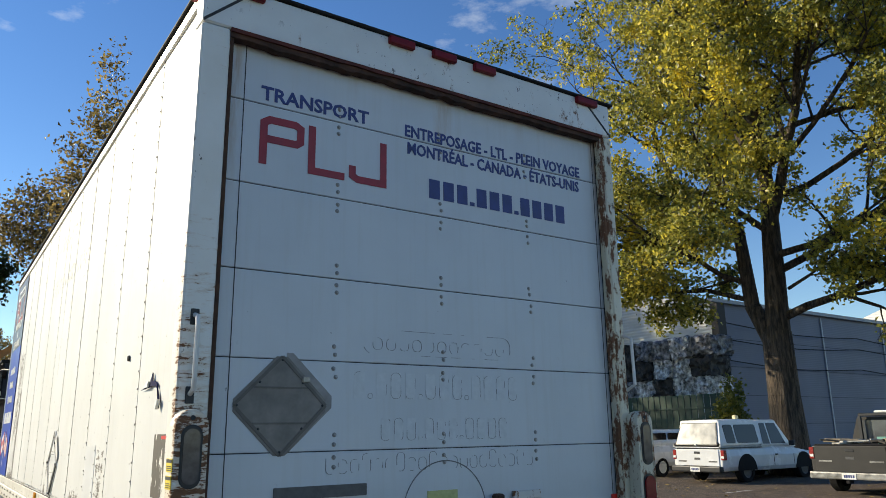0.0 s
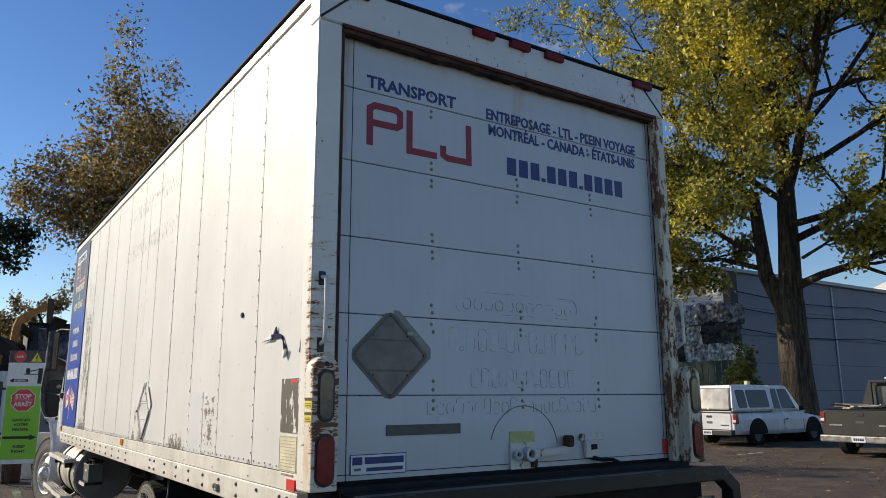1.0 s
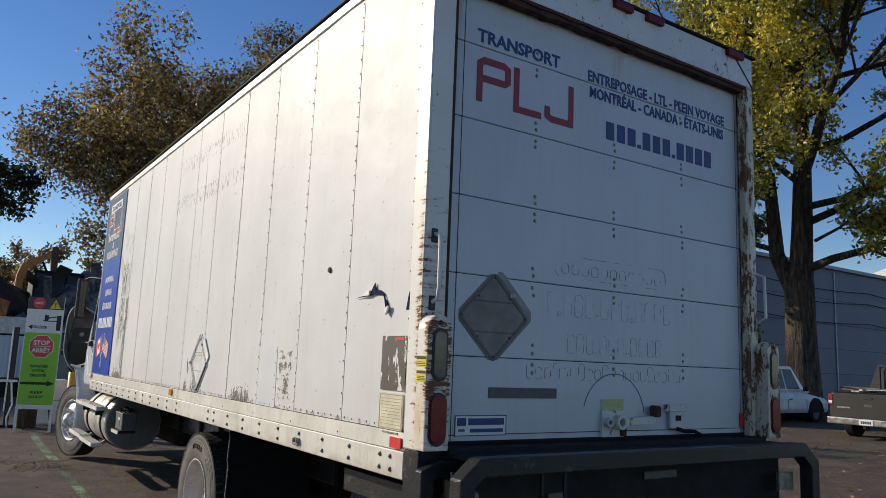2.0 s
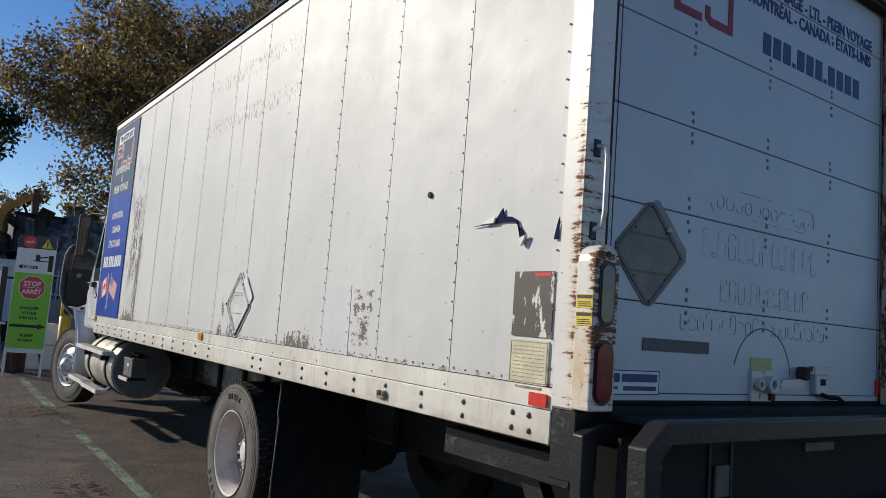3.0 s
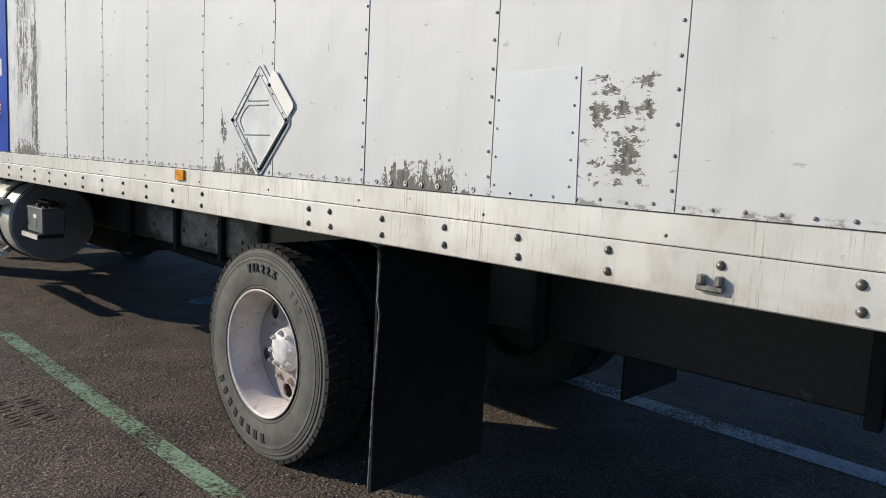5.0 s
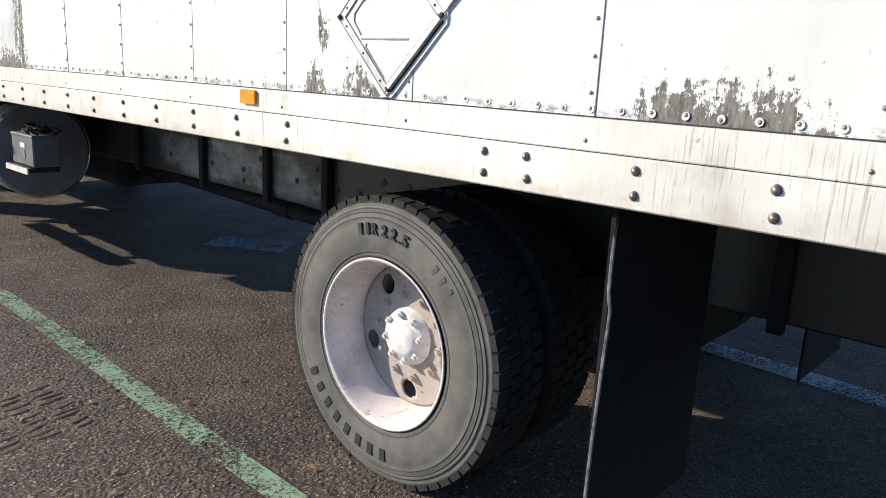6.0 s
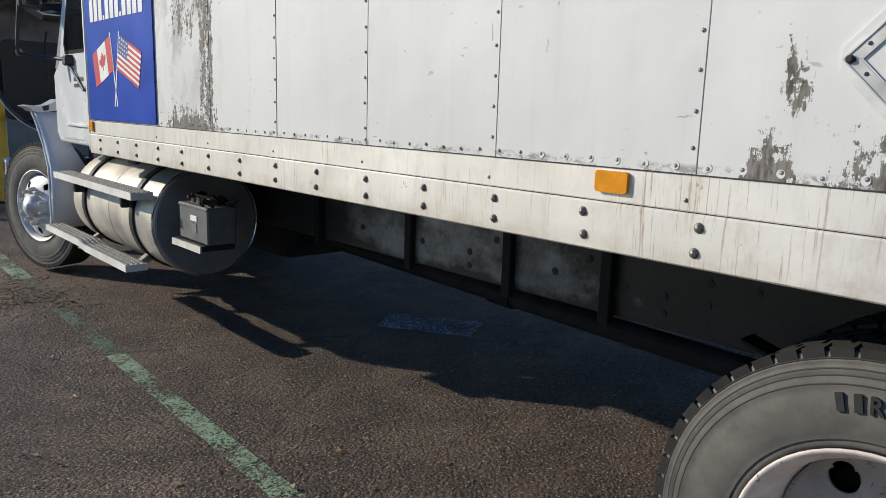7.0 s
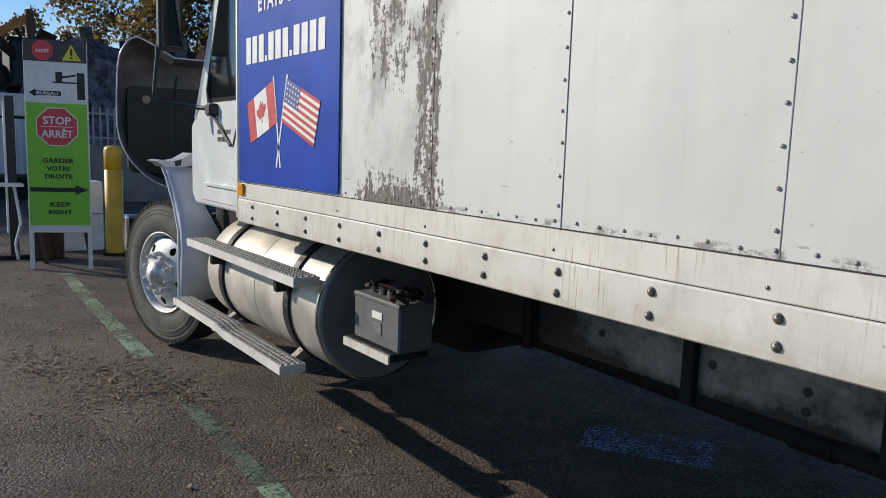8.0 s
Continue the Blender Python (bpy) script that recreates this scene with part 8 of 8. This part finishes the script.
def bale_stack(at, nx, ny, nz, seed):
    """Crushed scrap bales in stacked rows, each its own lumpy block."""
    r = random.Random(seed)
    st = thing("scrap_stack", "stack of crushed scrap metal bales", "scrap pile", at=at)
    mats = [plain("scrap_a", (0.24, 0.24, 0.25), 0.5, 0.3, 1.3, 5, 1.0), plain("scrap_b", (0.05, 0.045, 0.04), 0.6, 0.3, 1.3, 5, 1.0), plain("scrap_c", (0.60, 0.60, 0.62), 0.45, 0.3, 1.4, 5, 1.0)]
    for k in range(nz):
        for j in range(ny):
            for i in range(nx):
                bm = boxed(0, 1.5, 0, 1.15, 0, 0.95)
                bmesh.ops.subdivide_edges(bm, edges=bm.edges, cuts=7, use_grid_fill=True)
                for v in bm.verts:
                    q = v.co + Vector((i * 7 + k, j * 5, k * 9 + seed))
                    v.co += noise.noise_vector(q * 2.3) * 0.14 + noise.noise_vector(q * 6.5) * 0.13
                o = part("bale", bm, r.choice(mats), st)
                o.location = (i * 1.55 + r.uniform(-0.1, 0.1), j * 1.2 + r.uniform(-0.05, 0.05), k * 0.97)


bale_stack((29.18, 18.75, GZ), 1, 6, 6, 2)


def picket_fence(name, label, p0, p1, height, mat, gap, wd, z=0.0):
    f = thing(name, label, "fence")
    a, b = Vector(p0), Vector(p1)
    d = b - a
    n = int(d.length / gap)
    ang = math.degrees(math.atan2(d.y, d.x))
    first = None
    for i in range(n + 1):
        q = a + d * i / n
        if first is None:
            first = part("picket", boxed(-wd / 2, wd / 2, -0.02, 0.02, 0.0, height), mat, f)
            o = first
        else:
            o = first.copy()
            scene.collection.objects.link(o)
        o.matrix_basis = pose(q.x, q.y, z, 0, 0, ang)
    for h in (height * 0.15, height * 0.8):
        o = part("fence_rail", boxed(0, d.length, 0.022, 0.06, h, h + 0.06), mat, f)
        o.matrix_basis = pose(a.x, a.y, z, 0, 0, ang)


GREENFENCE = plain("green_fence_paint", (0.012, 0.048, 0.028), 0.6, 0, 0.5, 3)
picket_fence("green_fence", "dark green metal picket fence at the lot's edge", (24.15, 14.6), (24.15, 24.3), 2.78, GREENFENCE, 0.30, 0.255, GZ)

# ---- the yard to the north ----
GREYFENCE = plain("grey_fence_metal", (0.34, 0.35, 0.34), 0.5, 0.3, 0.3, 5)
picket_fence("grey_fence", "light grey picket fence on a low concrete wall", (1.6, 24.0), (9.5, 24.0), 0.9, GREYFENCE, 0.16, 0.045, 1.40)
lw = part("low_wall", boxed(1.3, 12, 23.85, 24.15, 0, 1.40, bev=0.02), plain("concrete", (0.27, 0.24, 0.21), 0.85, 0, 0.3, 2, 0.4), None, "low grey concrete wall under a picket fence")
tagged(lw, category="wall", kind="structure")


def yard():
    trailer = thing("white_container", "long white storage container with cream top band, black block for shade below", "container", at=(-9.0, 25.0, 0.0))
    part("body", boxed(0, 10.2, 0, 2.4, 0.62, 1.96, bev=0.02), siding("container_sheet", (0.66, 0.68, 0.70), 0.3, True), trailer)
    part("top_band", boxed(-0.02, 10.22, -0.03, 2.43, 2.02, 2.56, bev=0.02), plain("container_band", (0.72, 0.69, 0.60), 0.6), trailer)
    part("band_shadow_gap", boxed(0.02, 10.18, 0.02, 2.38, 1.961, 2.019), BLACK, trailer)
    # Black block stands for the shade beneath the container.
    part("base", boxed(0, 10.2, 0.1, 2.3, 0.0, 0.54), BLACK, trailer)
    part("base_rail", boxed(-0.01, 10.21, -0.02, 2.4, 0.541, 0.619), plain("dark_green_rail", (0.02, 0.045, 0.025), 0.6), trailer)
    for x in (2.5, 5.0, 7.5):
        part("side_rib", boxed(x, x + 0.08, -0.03, -0.001, 0.64, 1.94), GREYFENCE, trailer)
    skip = thing("scrap_skip", "tall dark blue-grey steel skip among the scrap", "skip", at=(1.7, 36.0, 0))
    part("body", boxed(0, 2.0, 0, 2.4, 0, 5.05, bev=0.03), plain("skip_paint", (0.035, 0.04, 0.06), 0.6, 0.1, 0.5, 2, 0.5), skip)
    for x in (0.0, 0.62, 1.28, 1.9):
        part("side_rib", boxed(x, x + 0.1, -0.08, -0.001, 0.1, 5.0), BLACK, skip)
    part("rim", boxed(-0.06, 2.06, -0.1, 2.46, 5.051, 5.15), BLACK, skip)
    r = random.Random(9)
    pile_mats = [plain("scrap_dark", (0.030, 0.026, 0.025), 0.7, 0.2, 0.7, 3, 0.8), plain("scrap_brown", (0.085, 0.045, 0.025), 0.8, 0.2, 0.7, 3, 0.8), plain("scrap_grey", (0.20, 0.20, 0.21), 0.6, 0.3, 0.9, 4, 0.8), plain("scrap_orange", (0.42, 0.17, 0.06), 0.85, 0, 0.6, 5, 0.8)]
    for k, (x, y, sx, sy, sz, c) in enumerate(((-8, 36, 8, 4, 5.8, 0), (-2.4, 37, 10, 4, 6.2, 0), (4.6, 36.5, 6, 4, 6.1, 2), (8.0, 38, 6, 4, 6.4, 0), (-1.6, 29.8, 6.5, 3, 3.5, 3), (13, 38, 6, 4, 6.6, 0), (1.2, 35.2, 3, 2, 3.4, 1))):
        pile = thing("scrap_heap", ("dark heap of scrap metal", "rust-brown heap of scrap", "grey heap of scrap metal", "orange-brown heap of rusty shreds")[c], "scrap pile", "", (x, y, 0))
        bm = bmesh.new()
        bmesh.ops.create_icosphere(bm, subdivisions=4, radius=1.0)
        for v in bm.verts:
            v.co = Vector((v.co.x * sx / 1.6, v.co.y * sy / 1.6, max(-0.02, v.co.z) * sz * 0.85))
            v.co += noise.noise_vector(v.co * 1.1 + Vector((k * 5, 0, 0))) * 0.45 + noise.noise_vector(v.co * 3.7) * 0.22
        part("mound", bm, pile_mats[c], pile)
        for j in range(26):
            p = Vector((r.uniform(-sx / 2, sx / 2), -sy / 2.4 + r.uniform(-0.3, 0.3), r.uniform(0.4, sz * 0.85)))
            sc = part("scrap_piece", boxed(-0.5, 0.5, -0.04, 0.04, -0.22, 0.22), pile_mats[3] if c == 3 else r.choice(pile_mats[:3]), pile)
            sc.matrix_basis = pose(*p, r.uniform(0, 180), r.uniform(0, 180), r.uniform(0, 180))
    ex = thing("excavator", "orange excavator with raised boom behind the scrap", "excavator", at=(1.05, 39.5, 0))
    orange = plain("excavator_orange", (0.60, 0.22, 0.035), 0.5, 0, 0.4, 2)
    part("body", boxed(-2.2, 0.4, 0, 2.4, 0.9, 3.2, bev=0.1), orange, ex)
    part("track", boxed(-2.6, 0.8, -0.2, 0.4, 0, 0.9, bev=0.2), BLACK, ex)
    part("track", boxed(-2.6, 0.8, 2.0, 2.6, 0, 0.9, bev=0.2), BLACK, ex)
    part("boom", prism(bmesh.new(), [(0.15, 3.0), (0.30, 5.3), (0.45, 5.80), (1.70, 6.62), (2.0, 6.62), (2.0, 6.36), (1.75, 6.30), (0.80, 5.60), (0.62, 5.2), (0.55, 3.0)], 1.1, 1.5, "y"), orange, ex)
    part("stick", prism(bmesh.new(), [(1.75, 6.85), (2.05, 6.85), (2.12, 5.0), (1.82, 5.0)], 1.05, 1.55, "y"), plain("dark_stick", (0.10, 0.05, 0.025), 0.6), ex)
    part("ram", tube(bmesh.new(), (1.35, 1.3, 6.15), (1.80, 1.3, 5.2), 0.06, 0.06, 8), BLACK, ex)


yard()


# ---- sign board and bollards ahead ----
def stop_board():
    """A tall green-and-white board on a stand; front looks towards -y."""
    sb = thing("sign_board", "tall green and white yard sign with red stop octagon", "sign", at=(-0.02, 13.75, 0.0), turn=-20)
    w = 0.328
    GREEN = plain("sign_green", (0.25, 0.60, 0.045), 0.45, 0, 0.12, 4)
    SIGNRED = plain("sign_red", (0.72, 0.07, 0.075), 0.45, 0, 0.15, 8)
    SIGNBLK = plain("sign_black", (0.02, 0.025, 0.02), 0.5, 0, 0.3, 8)
    SIGNDK = plain("sign_dark", (0.085, 0.070, 0.070), 0.6, 0, 0.4, 8)
    SIGNYEL = plain("sign_yellow", (0.75, 0.66, 0.05), 0.5, 0, 0.2, 8)
    board = part("board", boxed(-w, w, 0, 0.03, 0.60, 2.72, bev=0.004), CREAM, sb)
    board.location.z = -0.115
    part("green_panel", boxed(-w + 0.012, w - 0.012, -0.006, -0.001, 0.63, 2.02), GREEN, board)
    part("white_panel", boxed(-w + 0.012, w - 0.012, -0.006, -0.001, 2.03, 2.47), CREAM, board)
    part("dark_panel", boxed(-w + 0.004, w - 0.004, -0.006, -0.001, 2.48, 2.72), SIGNDK, board)
    def octagon(cx, cz, r, y0, y1):
        return prism(bmesh.new(), [(cx + r * math.cos(radians(22.5 + 45 * k)), cz + r * math.sin(radians(22.5 + 45 * k))) for k in range(8)], y0, y1, "y")
    part("octagon_rim", octagon(0, 1.755, 0.235, -0.009, -0.0065), CREAM, board)
    oc = part("octagon", octagon(0, 1.755, 0.222, -0.012, -0.0095), SIGNRED, board)
    words("lettering", "STOP", CREAM, board, rear_at(-0.145, -0.013, 1.78), 0.29, 0.092)
    part("rule", boxed(-0.17, 0.17, -0.0145, -0.0125, 1.752, 1.760), CREAM, board)
    words("lettering", "ARRÊT", CREAM, board, rear_at(-0.165, -0.013, 1.635), 0.33, 0.105)
    words("lettering", "GARDER", SIGNBLK, board, rear_at(-0.165, -0.008, 1.345), 0.33, 0.055)
    words("lettering", "VOTRE", SIGNBLK, board, rear_at(-0.125, -0.008, 1.255), 0.25, 0.055)
    words("lettering", "DROITE", SIGNBLK, board, rear_at(-0.145, -0.008, 1.165), 0.29, 0.055)
    part("arrow", prism(bmesh.new(), [(-0.30, 1.015), (0.17, 1.015), (0.17, 0.985), (0.31, 1.04), (0.17, 1.095), (0.17, 1.065), (-0.30, 1.065)], -0.009, -0.0065, "y"), SIGNBLK, board)
    words("lettering", "KEEP", SIGNBLK, board, rear_at(-0.10, -0.008, 0.845), 0.22, 0.052)
    words("lettering", "RIGHT", SIGNBLK, board, rear_at(-0.12, -0.008, 0.755), 0.25, 0.052)
    part("arrow", prism(bmesh.new(), [(-0.28, 2.13), (-0.21, 2.085), (-0.21, 2.105), (0.05, 2.105), (0.05, 2.155), (-0.21, 2.155), (-0.21, 2.175)], -0.009, -0.0065, "y"), SIGNBLK, board)
    words("lettering", "BUREAU", CREAM, board, rear_at(-0.20, -0.0095, 2.113), 0.22, 0.033)
    # pictogram as plain bars
    part("pictogram_bar", boxed(-0.03, 0.25, -0.009, -0.0065, 2.245, 2.262), SIGNBLK, board)
    part("pictogram_bar", boxed(0.0, 0.07, -0.009, -0.0065, 2.262, 2.37), SIGNBLK, board)
    part("pictogram_bar", boxed(0.22, 0.30, -0.009, -0.0065, 2.07, 2.37), SIGNBLK, board)
    part("pictogram_bar", prism(bmesh.new(), [(0.07, 2.30), (0.21, 2.33), (0.21, 2.35), (0.07, 2.325)], -0.009, -0.0065, "y"), SIGNBLK, board)
    part("octagon", octagon(-0.125, 2.60, 0.115, -0.0095, -0.0065), SIGNRED, board)
    words("lettering", "ARRÊT", CREAM, board, rear_at(-0.195, -0.010, 2.578), 0.14, 0.045)
    part("triangle", prism(bmesh.new(), [(0.07, 2.50), (0.27, 2.50), (0.17, 2.68)], -0.009, -0.0065, "y"), SIGNYEL, board)
    part("mark", boxed(0.160, 0.180, -0.0115, -0.009, 2.555, 2.63), SIGNBLK, board)
    part("mark", boxed(0.160, 0.180, -0.0115, -0.009, 2.52, 2.54), SIGNBLK, board)
    for x in (-w + 0.02, w - 0.02):
        part("leg", boxed(x - 0.022, x + 0.022, -0.01, 0.03, 0.0, 0.485), CREAM, sb)
    part("stand_rail", boxed(-w, w, -0.015, 0.035, 0.43, 0.484, bev=0.004), CREAM, sb)
    for x in (-w + 0.06, w - 0.10):
        part("back_leg", prism(bmesh.new(), [(0.035, 0.47), (0.075, 0.47), (0.42, 0.0), (0.38, 0.0)], x, x + 0.04), SIGNDK, sb)
    part("loop", pipe(bmesh.new(), [(0.06, 0.0, 2.72), (0.07, 0.0, 2.77), (0.13, 0.0, 2.78), (0.16, 0.0, 2.72)], 0.008, 6), BLACK, board)


stop_board()


def barricade():
    b = thing("barricade", "dark post with a white crossbar beside the sign", "barrier", at=(-0.37, 15.05, 0.0))
    part("post", boxed(-0.05, 0.05, -0.05, 0.05, 0, 2.02, bev=0.01), TRIM_BLACK, b)
    part("post", boxed(-0.075, -0.051, -0.055, 0.0, 0.3, 1.95), CREAM, b)
    part("shelf", boxed(-0.35, 0.10, -0.30, -0.051, 0.90, 0.94, bev=0.006), CREAM, b)
    part("brace", pipe(bmesh.new(), [(0.0, -0.22, 0.90), (0.05, -0.3, 0.45), (-0.02, -0.34, 0.2), (0.0, -0.35, 0.0)], 0.018, 6), CREAM, b)
    part("foot", boxed(-0.3, 0.3, -0.35, -0.25, 0, 0.05, bev=0.01), BLACK, b)
    w_ = thing("white_block", "white plastic block behind the sign", "barrier", at=(0.45, 15.4, 0))
    part("block", boxed(-0.28, 0.28, -0.2, 0.2, 0.0, 0.95, bev=0.04, seg=2), CAB, w_)
    part("groove", boxed(-0.285, 0.285, -0.205, 0.205, 0.5, 0.52), PLACARD, w_)
    for k, (x, y) in enumerate(((0.05, 14.7), (-0.12, 14.6))):
        c = thing("rusty_weight", "small rust-brown weight on the ground behind the sign", "weight", "", (x, y, 0))
        part("block", boxed(-0.09, 0.09, -0.09, 0.09, 0, 0.42, bev=0.02), RUST, c)


barricade()


def bollard(x, y, h=1.56, r=0.112):
    b = thing("bollard", "yellow steel bollard with domed cap and sleeve joint", "bollard", "yellow bollards", (x, y, 0))
    yel = plain("bollard_yellow", (0.60, 0.36, 0.02), 0.4, 0, 0.2, 4)
    part("sleeve", lathe_z(bmesh.new(), [(0, r), (h - 0.32, r), (h - 0.315, r - 0.008), (h - 0.305, r - 0.008), (h - 0.30, r), (h - 0.05, r), (h - 0.015, r * 0.85), (h, r * 0.5), (h + 0.003, 0)], 0, 0, 28), yel, b, "", True)
    part("base", lathe_z(bmesh.new(), [(0, r + 0.04), (0.03, r + 0.035), (0.035, r)], 0, 0, 28), BLACK, b)


bollard(0.76, 14.7, 1.44)
bollard(2.9, 15.6)


# ---- litter on the ground ----
def litter():
    r = random.Random(77)
    for name, mat, label, count, size, where in (("fallen_leaves", DRYLEAF, "scattered brown fallen leaves and bark bits", 3200, 0.0165, "near"), ("fallen_leaves", PALELEAF, "scattered pale yellow fallen leaves on the back lot", 900, 0.055, "far")):
        bm = bmesh.new()
        for _ in range(count):
            if where == "near":
                x, y = r.gauss(-0.4, 1.4), r.uniform(0.5, 17)
                u = r.random()
                if u < 0.3:
                    x, y = r.gauss(-0.6, 0.7), r.gauss(12.5, 2.2)
                elif u < 0.52:
                    v = r.random()
                    x, y = -0.95 + 0.95 * v + r.gauss(0, 0.12), 9.95 - 1.45 * v + r.gauss(0, 0.22)
            else:
                x, y = r.uniform(4, 22), r.uniform(-4, 15)
            s = size * r.uniform(0.35, 1.3)
            z = ground_height(x, y) + 0.010
            a = r.uniform(0, 6.28)
            c, d = math.cos(a) * s, math.sin(a) * s
            k = r.uniform(0.3, 0.8)
            vs = [bm.verts.new((x - c, y - d, z)), bm.verts.new((x + d * k, y - c * k, z + s * r.uniform(0.0, 0.6))), bm.verts.new((x + c, y + d, z + s * r.uniform(0, 0.4))), bm.verts.new((x - d * k, y + c * k, z + s * r.uniform(0.0, 0.6)))]
            bm.faces.new(vs[:3])
            bm.faces.new((vs[0], vs[2], vs[3]))
        tagged(part(name, bm, mat, None, label), category="leaves", kind="stuff")
    bm = bmesh.new()
    for _ in range(2600):
        x, y = r.gauss(-0.7, 1.1), r.uniform(1.0, 15)
        s = r.uniform(0.003, 0.007)
        m = Matrix.Translation((x, y, s * 0.5)) @ Euler((r.uniform(0, 3), r.uniform(0, 3), 0)).to_matrix().to_4x4() @ Matrix.Diagonal((s, s * r.uniform(0.6, 1.3), s * 0.7, 1))
        bmesh.ops.create_icosphere(bm, subdivisions=1, radius=1.0, matrix=m)
    tagged(part("pebbles", bm, plain("pebble", (0.33, 0.28, 0.23), 0.85, 0, 0.7, 30), None, "loose grit and small stones on the asphalt"), category="gravel", kind="stuff")
    bm = bmesh.new()
    for k in range(3400):
        v = r.random()
        x, y = -1.7 + 2.0 * v + r.gauss(0, 0.35), 10.0 - 1.0 * v + r.gauss(0, 0.50)
        if k % 5 == 0:
            x, y = r.gauss(-0.75, 0.22), r.gauss(8.9, 0.22)
        s = r.uniform(0.0025, 0.007) * (2.0 if r.random() < 0.05 else 1.0)
        m = Matrix.Translation((x, y, ground_height(x, y) + s * 0.25)) @ Matrix.Rotation(r.uniform(0, 3), 4, "Z") @ Matrix.Diagonal((s, s * r.uniform(0.7, 2.2), s * 0.42, 1))
        bmesh.ops.create_icosphere(bm, subdivisions=1, radius=1.0, matrix=m)
    tagged(part("soil_clods", bm, plain("soil_clod", (0.30, 0.23, 0.16), 0.95, 0, 0.7, 30), None, "brown soil clods and bark bits beside the front wheel"), category="dirt", kind="stuff")


litter()
